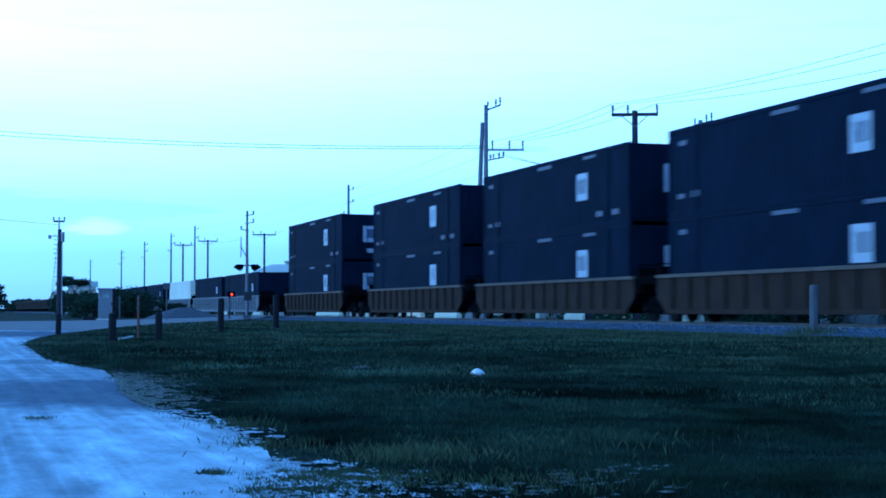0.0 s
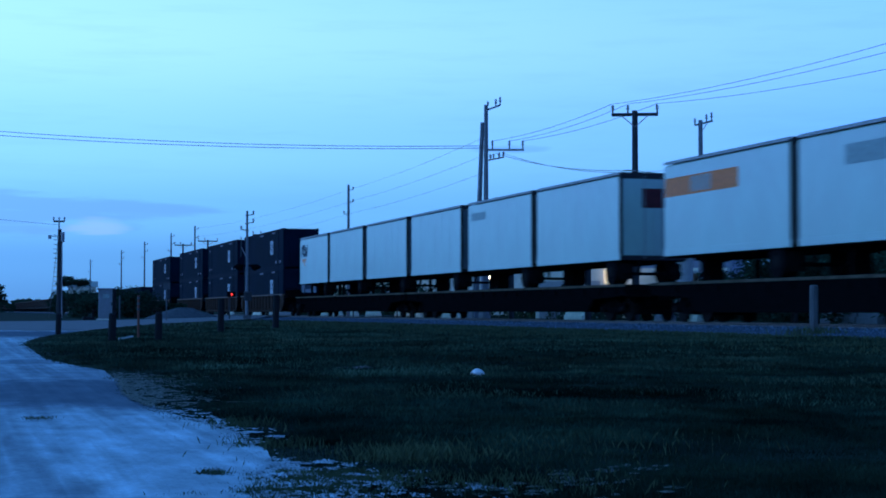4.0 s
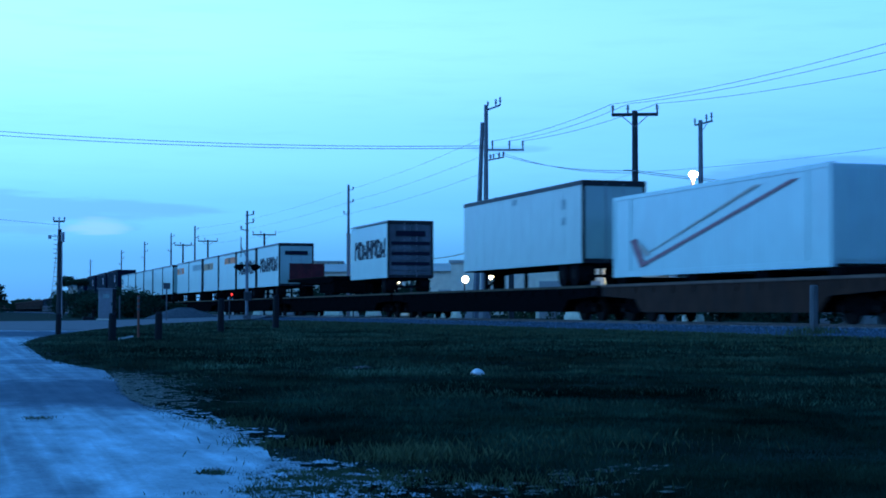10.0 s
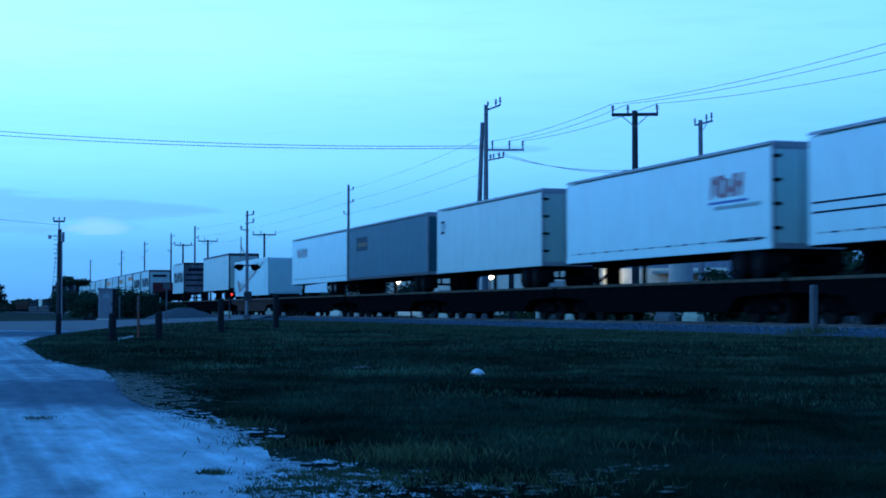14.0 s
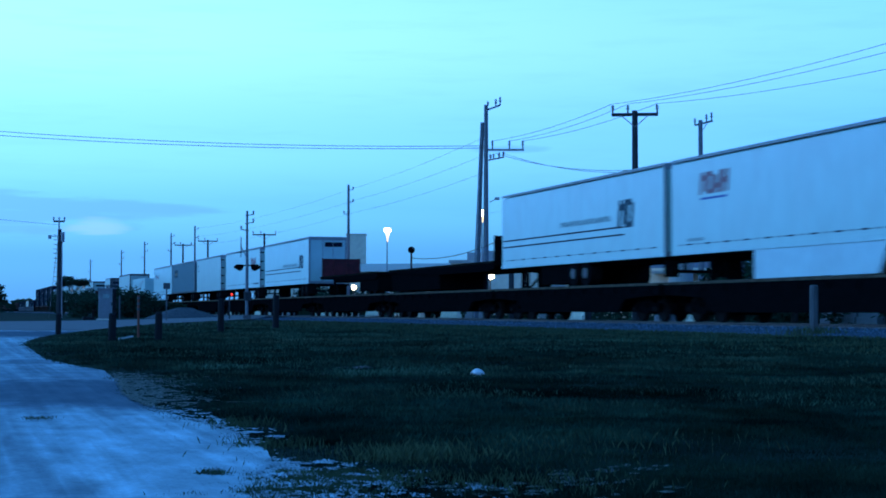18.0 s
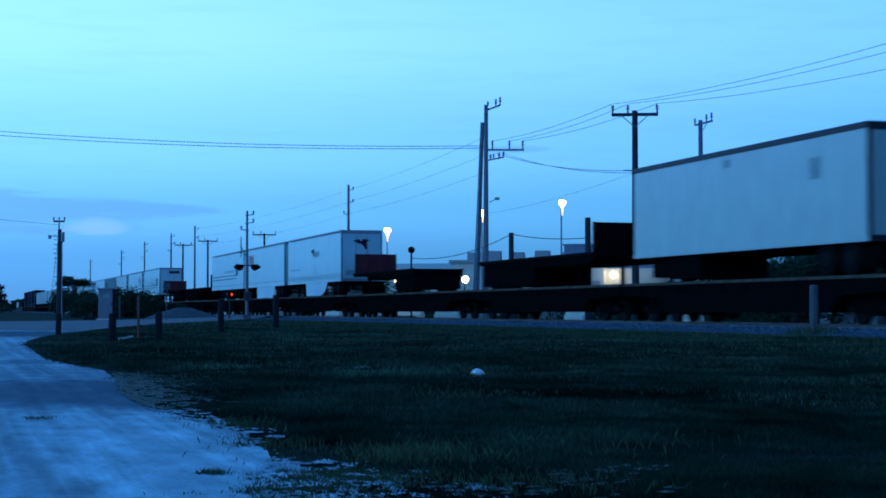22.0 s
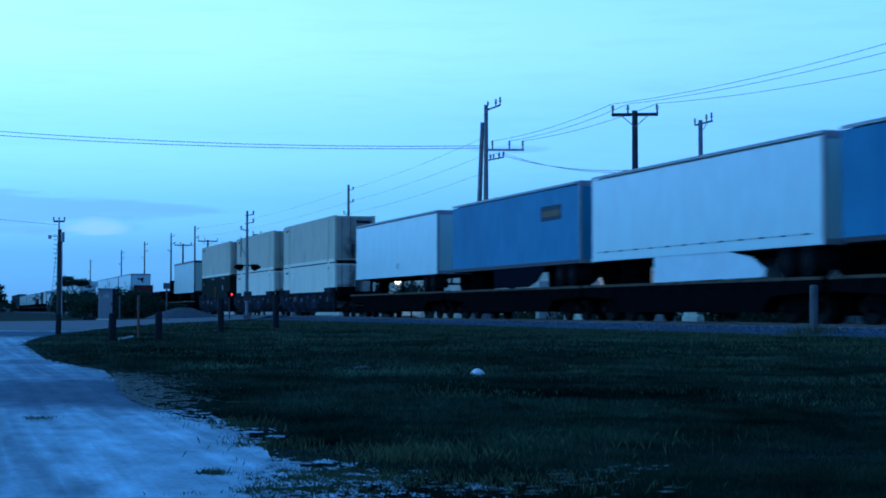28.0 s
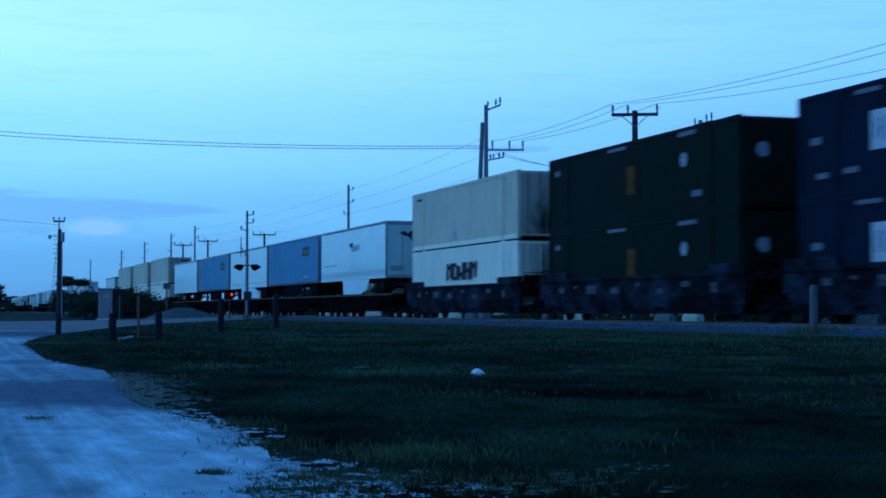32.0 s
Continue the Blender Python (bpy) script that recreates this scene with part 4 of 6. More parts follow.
def flatbed(c_front, length, headboard=True, tailboard=False, label=""):
    """Empty platform trailer, with a bulkhead at one end, riding on a flat car."""
    e = tagged(root("flatbed_trailer"), label, "flatbed trailer", "trailers on the train")
    h = length / 2
    quick("platform", lambda bm: (soft_box(bm, -1.28, 1.28, -h, h, 2.36, 2.54, .02), box(bm, -.6, .6, -h + .4, h - .6, 2.16, 2.36)), M_FRAME, e)
    for s in (-1, 1):
        quick("side_rail", lambda bm: prism(bm, [(-h, 2.55), (-h, 2.25), (-h + .5, 2.12), (-h + length * .45, 2.12), (h - 4.5, 2.24), (h - 1.8, 2.34), (h, 2.38), (h, 2.55)], s * 1.3 - .03, s * 1.3 + .03), M_FRAME, e)
        quick("rub_rail", lambda bm: soft_box(bm, s * 1.34 - .02, s * 1.34 + .02, -h, h, 2.46, 2.56, .008), M_DECK, e)
        leg = -h + 2.3 if tailboard else h - 2.3
        quick("landing_leg", lambda bm: box(bm, s * .9 - .07, s * .9 + .07, leg, leg + .15, 1.305, 2.2), M_FRAME, e)
        for k in range(2):
            y = h - 1.6 - 1.25 * k if tailboard else -h + 1.0 + 1.25 * k
            quick("wheel", lambda bm: rod(bm, (s * .7, y, 1.785), (s * 1.22, y, 1.785), .48, n=18), M_TYRE, e)
    # added solid block fills the dark space around the axles under the platform
    if tailboard:
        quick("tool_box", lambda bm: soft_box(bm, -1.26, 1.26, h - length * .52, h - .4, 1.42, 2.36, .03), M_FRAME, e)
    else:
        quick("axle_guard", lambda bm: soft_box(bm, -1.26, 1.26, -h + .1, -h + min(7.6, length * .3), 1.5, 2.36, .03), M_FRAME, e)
    if headboard:
        b = quick("headboard", lambda bm: soft_box(bm, -1.25, 1.25, h - .1, h, 2.54, 3.72, .02), M_RED, e, "dark red steel headboard")
        for xx in (-1.22, -.4, .4, 1.22):
            quick("headboard_post", lambda bm: box(bm, xx - .05, xx + .05, h - .16, h - .1, 2.54, 3.74), M_RED, b)
    if tailboard:
        b = quick("headboard", lambda bm: soft_box(bm, -1.25, 1.25, -h, -h + .1, 2.54, 3.66, .02), M_FRAME, e, "black steel bulkhead")
        for xx in (-1.22, 1.22):
            quick("headboard_post", lambda bm: box(bm, xx - .05, xx + .05, -h + .1, -h + .18, 2.54, 3.68), M_FRAME, b)
    MOVERS.append((e, c_front - h, 0.0))
    return e


def flat_car(c_front, c_rear, label, hitches=(), deep=False):
    """Trailer flat: deck, deep side sills, end sills, trailer hitches and trucks."""
    e = tagged(root("flat_car"), label, "freight car", "flat cars of the train")
    L = c_front - c_rear
    h = L / 2
    ms = M_RUSTWELL if deep else M_FRAME
    quick("deck", lambda bm: soft_box(bm, -1.38, 1.38, -h, h, 1.16, 1.30, .015), M_DECK, e)
    for s in (-1, 1):
        pts = [(-h, 1.30), (h, 1.30), (h, .9), (h - 2.9, .78), (h - 3.5, .32), (-h + 3.5, .32), (-h + 2.9, .78), (-h, .9)]
        sill = quick("side_sill", lambda bm: prism(bm, pts, s * 1.41 - .03, s * 1.41 + .03), ms, e)
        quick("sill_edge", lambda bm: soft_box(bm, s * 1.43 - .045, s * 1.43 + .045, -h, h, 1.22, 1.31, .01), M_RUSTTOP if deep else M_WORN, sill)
        st = None
        for i in range(int(L / 1.5)):
            y = -h + .7 + 1.5 * i
            if st is None:
                st = quick("stake_pocket", lambda bm: box(bm, s * 1.44 - .04, s * 1.44 + .04, -.06, .06, .98, 1.22), ms, sill, at=pose(0, y, 0))
            else:
                again(st, sill, pose(0, y, 0))
    quick("centre_sill", lambda bm: box(bm, -.4, .4, -h + .2, h - .2, .55, 1.16), M_FRAME, e)
    for s in (-1, 1):
        quick("end_sill", lambda bm: box(bm, -1.38, 1.38, s * h - .06, s * h + .06, .85, 1.29), M_FRAME, e)
        quick("coupler", lambda bm: box(bm, -.16, .16, min(s * h, s * (h + .35)), max(s * h, s * (h + .35)), .75, .98), M_FRAME, e)
    for c in hitches:
        y = c - (c_front - h)
        quick("hitch", lambda bm: (rod(bm, (-.35, y + .9, 1.3), (0, y, 2.0), .05), rod(bm, (.35, y + .9, 1.3), (0, y, 2.0), .05), box(bm, -.4, .4, y - .3, y + .3, 1.98, 2.08), box(bm, -.28, .28, y - .12, y + .05, 1.3, 2.0)), M_FRAME, e)
    truck(e, h - 2.0)
    truck(e, -h + 2.0)
    MOVERS.append((e, c_front - h, 0.0))
    return e


def hopper(c_mid):
    e = tagged(root("hopper_car"), "rusty brown open hopper car at the train's head", "freight car", "hopper cars of the train")
    h = 7.6

    def tub(bm):
        pts = [(-h, 1.9), (-h, 3.1), (h, 3.1), (h, 1.9), (h - 2.4, .9), (1.2, .9), (0, 1.7), (-1.2, .9), (-h + 2.4, .9)]
        prism(bm, pts, -1.48, 1.48)
    b = quick("tub", tub, M_HOPPER, e)
    rib = quick("rib", lambda bm: box(bm, -1.56, -1.48, -.08, .08, 1.2, 3.1), M_HOPPER, b, at=pose(0, -h + .3, 0))
    for i in range(1, 11):
        again(rib, b, pose(0, -h + .3 + i * (2 * h - .6) / 10, 0))
    quick("top_chord", lambda bm: box(bm, -1.55, 1.55, -h - .03, h + .03, 3.1, 3.24), M_HOPPER, e)
    quick("centre_sill", lambda bm: box(bm, -.3, .3, -h - .8, h + .8, .7, 1.0), M_FRAME, e)
    truck(e, h - 1.4)
    truck(e, -h + 1.4)
    MOVERS.append((e, c_mid, 0.0))
    return e


# ---- the consist, head first; numbers are the place of each front end along the line at the start
one = hopper(252)
for i in range(1, 32):
    o = copy_thing(one, Matrix())
    MOVERS.append((o, 252 + 16.8 * i, 0.0))

# single containers in pale grey wells
for c, m, lab, st in ((139.5, M_NAVY, "dark blue long container, single, in a grey well", "plain_dark"),
                      (157.5, M_NAVY, "dark blue long container, single, in a grey well", "plain_dark"),
                      (177.0, M_PALE, "off-white long container, single, in a grey well", ""),
                      (199.0, M_NAVY, "dark blue long container, single, in a grey well", "plain_dark"),
                      (217.0, M_NAVY, "dark blue long container, single, in a grey well", "plain_dark"),
                      (235.0, M_NAVY, "dark blue long container, single, in a grey well", "plain_dark")):
    container(c, .5, m, lab, style=st)
    well_car(c - 8.07, 17.3, M_GREYWELL, M_GREYWELL, "pale grey articulated well car", False, True, 9.5)

NAVY_LABEL = "dark navy long container with pale square labels"
for c, f in ((111.64, True), (87.7, True), (68.0, False), (48.55, False)):
    for z in (.53, 3.43):
        container(c, z, M_NAVY, NAVY_LABEL, style="navy")
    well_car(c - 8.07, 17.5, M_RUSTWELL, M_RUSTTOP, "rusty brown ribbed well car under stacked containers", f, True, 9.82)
# short white trailers, three to a car
PUP = 8.5
PLAIN = "white short box trailer with grey rails"
chev = [(M_ORANGE, .4, 1.5, 1.4, 0, .3), (M_ORANGE, .6, 1.3, 1.5, 0, .45), (M_ORANGE, 1.1, .9, 1.42, .2)]
short = [(26.5, PLAIN, chev, None), (17.4, PLAIN, [], None), (8.0, PLAIN, [], None),
         (-1.4, PLAIN, [], None), (-11.0, PLAIN, [(M_FAINT, .5, 2.0, .5, .35)], None), (-20.1, "white short box trailer with a dark label on its door", [], None),
         (-32.3, "white short box trailer with an orange band", [(M_ORANGE, .1, 5.2, .55, .62), (M_FAINT, 2.0, 1.5, .6, .5)], None),
         (-41.2, "white short box trailer with a faded grey band", [(M_FAINT, 2.5, 5.8, .5, .55)], None),
         (-51.1, "white short box trailer with a yellow band", [(M_YELLOW, .2, 5.6, .55, .62), (M_GOLD, 2.5, 1.2, .6, .5)], None),
         (-60.4, "white short box trailer with an orange band", [(M_ORANGE, 3.0, 5.45, .40, .52), (M_GOLD, 5.0, .9, .44, .44)], None),
         (-69.8, "white short box trailer with a large dark painted name", [], (1.0, 7.0, 3.3, 1.06, 7)),
         (-79.3, "white short box trailer with a large dark painted name", [], (1.0, 7.0, 3.3, 1.06, 7)),
         (-110.0, "white short box trailer with a dark grimy door", [], (1.0, 7.0, 3.3, 1.06, 7))]
for c, lab, art, words in short:
    # doors that face a narrow gap get the shade-darkened paint
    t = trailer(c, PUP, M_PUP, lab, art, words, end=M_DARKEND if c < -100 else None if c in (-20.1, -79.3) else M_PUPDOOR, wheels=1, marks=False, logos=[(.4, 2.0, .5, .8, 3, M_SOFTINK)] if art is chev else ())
    if c == -60.4:
        quick("door_band", lambda bm: box(bm, -1.18, 1.18, -PUP / 2 - .012, -PUP / 2 - .003, 4.38, 4.9), M_ORANGE, t, "orange band on the door")
    if c == -20.1:
        quick("door_label", lambda bm: box(bm, -.45, 1.0, -PUP / 2 - .012, -PUP / 2 - .003, 4.05, 4.75), M_RED, t, "dark red label on the door")
DARKCAR = "black trailer flat car with a worn deck"
for a, b, hs in ((27.2, -.7, (25.4, 16.3, 6.9)), (-1.1, -29.3, (-2.5, -12.1, -21.2)), (-31.5, -59.8, (-33.4, -42.3, -52.2)), (-60.2, -88.4, (-61.5, -70.9, -80.4)),
                 (-90.2, -119.6, (-92.3, -111.1)), (-120.2, -148.6, (-133.4,))):
    flat_car(a, b, DARKCAR, hs)
flatbed(-91.4, 14.0, label="empty flatbed trailer with a red headboard")
trailer(-132.2, 14.7, M_WHITE2, "off-white box trailer with a black roof edge", [(M_FAINT, 6.8, .5, .25, .25), (M_FAINT, 12.5, .5, .6, .4), (M_FAINT, 12.5, .5, 1.3, .3)], rail=M_BLACKTRIM)

# a container lashed on a deep-sided car
v = container(-149.85, 1.56, M_WHITE, "white container with a red and tan tick stripe", 14.95, 2.86)
for m, pts, lab in ((M_REDINK, [(5.97, 1.5), (5.4, 1.55), (4.75, .72), (5.1, .52)], "short dark red tick stroke"),
                    (M_REDINK, [(5.1, .52), (4.75, .72), (-5.3, 2.78), (-5.8, 2.78)], "long red tick stripe"),
                    (M_TICKTAN, [(4.6, .98), (4.3, 1.08), (-3.1, 2.78), (-3.6, 2.78)], "pale tan tick stripe"),
                    (M_TICKTAN, [(5.3, 1.3), (5.0, 1.35), (4.3, .98), (4.6, .9)], "pale tan tick stroke")):
    bm = bmesh.new()
    prism(bm, [(y, z - .24) for y, z in pts], -1.312, -1.306)
    part("decal", bm, m, v, lab)
deep = flat_car(-149.1, -167.8, "rusty deep-sided flat car under a white container", (), True)
for y in (-6.6, -2.4, 2.2, 7.9):
    quick("bolster", lambda bm: soft_box(bm, -1.3, 1.3, y - .35, y + .35, 1.302, 1.555, .02), M_FRAME, deep)
flat_car(-168.2, -173.0, DARKCAR)

long_ones = [
    (-173.9, 16.4, M_WHITE, "white box trailer with a red and blue logo panel", [(M_GHOST, 1.7, 3.4, .72, .66)], "box", None),
    (-190.8, 16.6, M_GREY, "slate blue box trailer with a dull gold label", [(M_SOFTINK, 1.9, 2.6, .66, .8), (M_GOLD, 2.2, 2.1, .98, .24)], False, None),
    (-209.1, 14.7, M_WHITE2, "off-white box trailer with small dark marks", [(M_INK, .7, .6, .6, .12), (M_INK, .7, .6, 1.1, .12), (M_FAINT, .8, .7, .7, .35)], False, None),
    (-226.5, 16.3, M_WHITE, "white box trailer with a red logo panel", [(M_BLUEINK, 12.2, 2.6, 1.55, .08), (M_FAINT, 12.6, 3.0, 1.7, .12), (M_INK, 13.4, 2.2, 2.75, .1)], False, None),
    (-244.85, 15.8, M_WHITE, "white box trailer with two dark stripes and a small logo", [(M_INK, .2, 13.0, 1.93, .06), (M_INK, .2, 13.0, 2.2, .06)], False, None),
    (-300.1, 16.6, M_WHITE, "white box trailer with two dark stripes and a small logo", [(M_INK, .2, 13.0, 1.93, .06), (M_INK, .2, 13.0, 2.2, .06)], False, None),
    (-317.2, 16.4, M_WHITE, "white box trailer with a red and blue logo and side skirts", [(M_BLUEINK, 2.2, 1.8, 1.35, .07), (M_FAINT, 1.2, 1.2, 2.6, .1)], "blunt", None),
    (-335.0, 16.2, M_WHITE, "white box trailer with a dark bird emblem and side skirts", [(M_GHOST, 8.4, .8, 2.1, .45), (M_FAINT, 1.0, 3.2, 2.1, .1), (M_GHOST, .1, 15.9, 2.62, .42)], True, None),
    (-395.4, 15.0, M_WHITE2, "off-white box trailer with a black roof edge", [(M_FAINT, 6.8, .5, .3, .25), (M_FAINT, 12.0, .6, .7, .6)], False, M_BLACKTRIM),
    (-476.9, 16.6, M_WHITE, "plain white box trailer", [(M_FAINT, 9, .5, 2.4, .3)], False, None),
    (-496.0, 16.2, M_BLUE, "blue box trailer with a dull gold label", [(M_SOFTINK, 12.0, 2.3, .75, .6), (M_GOLD, 12.2, 1.9, .95, .24)], M_DARKSKIRT, None),
    (-513.4, 16.6, M_WHITE, "white box trailer with side skirts", [], "long", None),
    (-530.9, 16.8, M_BLUE, "blue box trailer with a dull gold label", [(M_SOFTINK, 12.0, 2.3, .65, .6), (M_GOLD, 12.2, 1.9, .85, .24), (M_FAINT, 12.5, 1.5, 2.6, .1)], M_DARKSKIRT, None),
    (-548.8, 16.1, M_WHITE, "white box trailer with a dark bird emblem and side skirts", [(M_GHOST, 8.4, .8, 2.1, .45), (M_FAINT, 1.0, 3.2, 2.1, .1), (M_GHOST, .1, 15.9, 2.62, .42)], True, None),
]
LOGOS = {-173.9: [(1.8, 3.2, .8, .5, 6, M_REDINK)], -226.5: [(12.3, 2.2, .75, .7, 4, M_REDINK)], -244.85: [(7.0, 5.0, 1.66, .2, 14, M_FAINT), (12.6, 1.4, 1.15, .9, 2, M_SOFTINK)],
         -300.1: [(7.0, 5.0, 1.5, .2, 14, M_FAINT), (12.6, 1.4, 1.0, 1.0, 2, M_SOFTINK)], -317.2: [(2.1, 2.0, .55, .7, 4, M_REDINK)], -335.0: [(8.4, 1.7, 1.05, .4, 5, M_FAINT)], -548.8: [(8.4, 1.7, 1.05, .4, 5, M_FAINT)],
         }
for c, L, m, lab, art, sk, rl in long_ones:
    t = trailer(c, L, m, lab, art, None, sk, rl, marks=c in (-209.1, -226.5), logos=LOGOS.get(c, ()),
                tape=c in (-173.9, -226.5, -244.85, -300.1, -317.2, -513.4), bogie={-173.9: 3.35, -300.1: 7.2}.get(c, 1.0))
    if "bird" in lab:
        h = L / 2
        bm = bmesh.new()
        bird = [(-.52, .2), (-.2, .3), (-.02, .14), (.12, .32), (.52, .24), (.3, .06), (.4, -.3), (.26, -.44), (.06, -.1), (-.12, .0), (-.36, .04)]
        a = [bm.verts.new((u, -h - .012, 4.5 + w * .9)) for u, w in bird]
        b = [bm.verts.new((u, -h - .003, 4.5 + w * .9)) for u, w in bird]
        for i in range(len(bird)):
            bm.faces.new((a[i], a[(i + 1) % len(bird)], b[(i + 1) % len(bird)], b[i]))
        bm.faces.new(a)
        part("bird_emblem", bm, M_INK, t, "dark bird-shaped emblem on the door")
        quick("bird_emblem", lambda bm: prism(bm, [(h - 8.15 - u * .95, 4.16 + w * .85) for u, w in bird], -1.306, -1.302), M_INK, t, "small dark bird-shaped emblem on the flank")
        for x0, x1, z0, z1 in ((-1.0, -.3, 2.55, 2.85), (.5, 1.1, 2.5, 2.75)):
            quick("door_label", lambda bm: box(bm, x0, x1, -h - .012, -h - .003, z0, z1), M_FAINT, t)
    if c == -395.4:
        h = L / 2
        # added blocks stand in for the dark mass between floor and deck
        quick("belly_box", lambda bm: soft_box(bm, -1.22, 1.22, h - 4.95, h - 2.6, 1.42, 2.12, .03), M_FRAME, t, "black block filling the dark space under the floor")
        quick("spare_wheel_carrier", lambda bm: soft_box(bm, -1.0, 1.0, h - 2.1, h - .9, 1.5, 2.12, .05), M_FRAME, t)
        quick("door_vent", lambda bm: box(bm, .62, 1.1, -h - .012, -h - .003, 2.45, 2.95), M_INK, t, "small dark vent on the door")
        quick("door_label", lambda bm: box(bm, .1, .35, -h - .012, -h - .003, 3.5, 3.62), M_REDINK, t)
    if c == -300.1:
        # another added block that darkens the space ahead of the axles
        quick("belly_box", lambda bm: soft_box(bm, -1.22, 1.22, L / 2 - 7.6, L / 2 - 4.6, 1.42, 2.12, .03), M_FRAME, t, "black block filling the dark space under the floor")
    if c in (-244.85, -300.1):
        h = L / 2
        quick("door_bar", lambda bm: box(bm, -.2, 1.0, -h - .012, -h - .003, 4.65, 4.95), M_INK, t)
for c, L, hb, tb, lab in ((-264.4, 14.5, True, False, "empty flatbed trailer with a red headboard"), (-281.4, 17.7, False, True, "empty flatbed trailer with a black bulkhead"),
                          (-354.5, 13.0, True, False, "empty flatbed trailer with a red headboard"), (-378.3, 13.4, False, True, "empty flatbed trailer with a black bulkhead")):
    flatbed(c, L, hb, tb, lab)
cars = [-173.3, -190.6, -208.4, -225.8, -244.0, -262.6, -280.8, -299.6, -316.9, -334.4, -353.2, -377.3, -394.8, -412.4]
for a, b in zip(cars, cars[1:]):
    flat_car(a, b + .35, DARKCAR, (a - 2.2,))

# stacked grey, green and blue containers in dark wells
def stack(c, low, up, well_label, mw, first, pitch=9.82):
    for z, (m, lab, st) in ((.53, low), (3.43, up)):
        container(c, z, m, lab, style=st, hgt=2.82 if st in ("grey_lower", "word") else 2.9)
    well_car(c - 8.07, 17.5, mw, mw, well_label, first, True, pitch)


UPPER = (M_TAN, "weathered grey container with a pale bottom rail", "grey_upper")
LOWER = (M_PALE, "off-white container with sooty doors", "grey_lower")
GREEN = (M_GREEN, "dark green container with a pale round badge", "green")
NAVY = (M_NAVY, NAVY_LABEL, "navy_reversed")
NAMED = (M_PALE, "off-white container with a dark leaning painted name", "word")
DW = "dark grey graffiti-marked well car under stacked containers"
stack(-415.6, GREEN, UPPER, DW, M_DARKWELL, True)
stack(-435.3, LOWER, UPPER, DW, M_DARKWELL, False)
stack(-455.2, LOWER, UPPER, DW, M_DARKWELL, False)
cars = [-476.2, -495.3, -512.9, -530.5, -548.3, -567.2]
for a, b in zip(cars, cars[1:]):
    flat_car(a, b + .35, DARKCAR, (a - 2.2,))
stack(-570.3, NAMED, UPPER, DW, M_DARKWELL, True)
stack(-590.2, GREEN, GREEN, DW, M_DARKWELL, False)
stack(-609.9, NAVY, NAVY, DW, M_DARKWELL, False)

# ---------------------------------------------------------------- poles and wires


def insulator(bm, x, y, z, hgt=.35):
    rod(bm, (x, y, z), (x, y, z + hgt), .05, .035, 6)
    rod(bm, (x, y, z + hgt * .45), (x, y, z + hgt * .62), .10, .07, 8)
    rod(bm, (x, y, z + hgt * .75), (x, y, z + hgt * .92), .09, .06, 8)


def pin_pole(x, y, top, label, m=None, side=1, r=.17, levels=(.5, 1.6, 2.7)):
    e = tagged(root("utility_pole", x, y, 0), label, "utility pole", "poles along the railway")
    quick("shaft", lambda bm: rod(bm, (0, 0, -.2), (0, 0, top), r, r * .6, 10), m or M_POLE, e)
    for i, d in enumerate(levels):
        k = -side if i == 2 else side
        b = quick("bracket", lambda bm: rod(bm, (-.12 * k, .05, top - d - .02), (k * .42, -.1, top - d + .06), .035, n=6), M_METAL, e)
        quick("insulator", lambda bm: insulator(bm, k * .42, -.05, top - d + .04, .28), M_PORCELAIN, b)
    return e


def tee_pole(x, y, top, arm, label, angle, r=.17):
    e = tagged(root("utility_pole", x, y, 0, angle), label, "utility pole", "poles along the railway")
    quick("shaft", lambda bm: rod(bm, (0, 0, -.2), (0, 0, top), r, r * .72, 10), M_POLE, e)
    a = quick("crossarm", lambda bm: soft_box(bm, -arm, arm, -.07, .07, top - .28, top - .12, .01), M_POLE, e)
    for xx in (-arm + .06, -arm * .3, arm - .06):
        quick("insulator", lambda bm: insulator(bm, xx, 0, top - .12, .42), M_PORCELAIN, a)
    for s in (-1, 1):
        quick("brace", lambda bm: rod(bm, (s * arm * .55, -.08, top - .28), (0, -.12, top - .85), .025, n=6), M_METAL, a)
    return e


# slim poles borrow the concrete colour so that distance haze is in their tone
SLIM = "slim grey utility pole with side insulators, paled for haze"
for x, y, top in ((34, 140.6, 11.96), (31, 216.1, 12.0), (30.5, 236.9, 11.97), (29.5, 262.3, 11.75), (29.4, 298.8, 11.7), (28.5, 357.6, 11.7)):
    pin_pole(x, y, top, SLIM, M_CONCPOLE)
pin_pole(19.25, 109.2, 7.45, "slim grey utility pole standing beside the crossing signal", M_CONCPOLE, r=.125, levels=(.3, .85, 1.35))
TEE = "timber utility pole with a short crossarm"
tee_pole(33.0, 74.7, 10.75, 1.18, TEE, -24, .2)
tee_pole(38, 202.9, 10.5, 1.5, TEE, -10)
tee_pole(35, 230.9, 10.8, 1.4, TEE, -9)
tee_pole(34, 249.8, 10.95, 1.3, TEE, -8)
# paired concrete poles beside the crossing
e = tagged(root("utility_pole", 33.0, 98.3, 0, -18), "tall grey concrete utility pole with bracket arms", "utility pole", "poles along the railway")
quick("shaft", lambda bm: rod(bm, (-.09, 0, -.2), (-.06, 0, 13.95), .2, .13, 10), M_CONCPOLE, e)
arm = quick("crossarm", lambda bm: soft_box(bm, .0, 2.4, -.06, .06, 10.95, 11.08, .01), M_METAL, e)
for xx in (.35, 1.45, 2.32):
    quick("insulator", lambda bm: insulator(bm, xx, 0, 11.08, .55), M_PORCELAIN, arm)
arm = quick("crossarm", lambda bm: rod(bm, (.1, 0, 10.35), (1.1, 0, 10.55), .05, n=6), M_METAL, e)
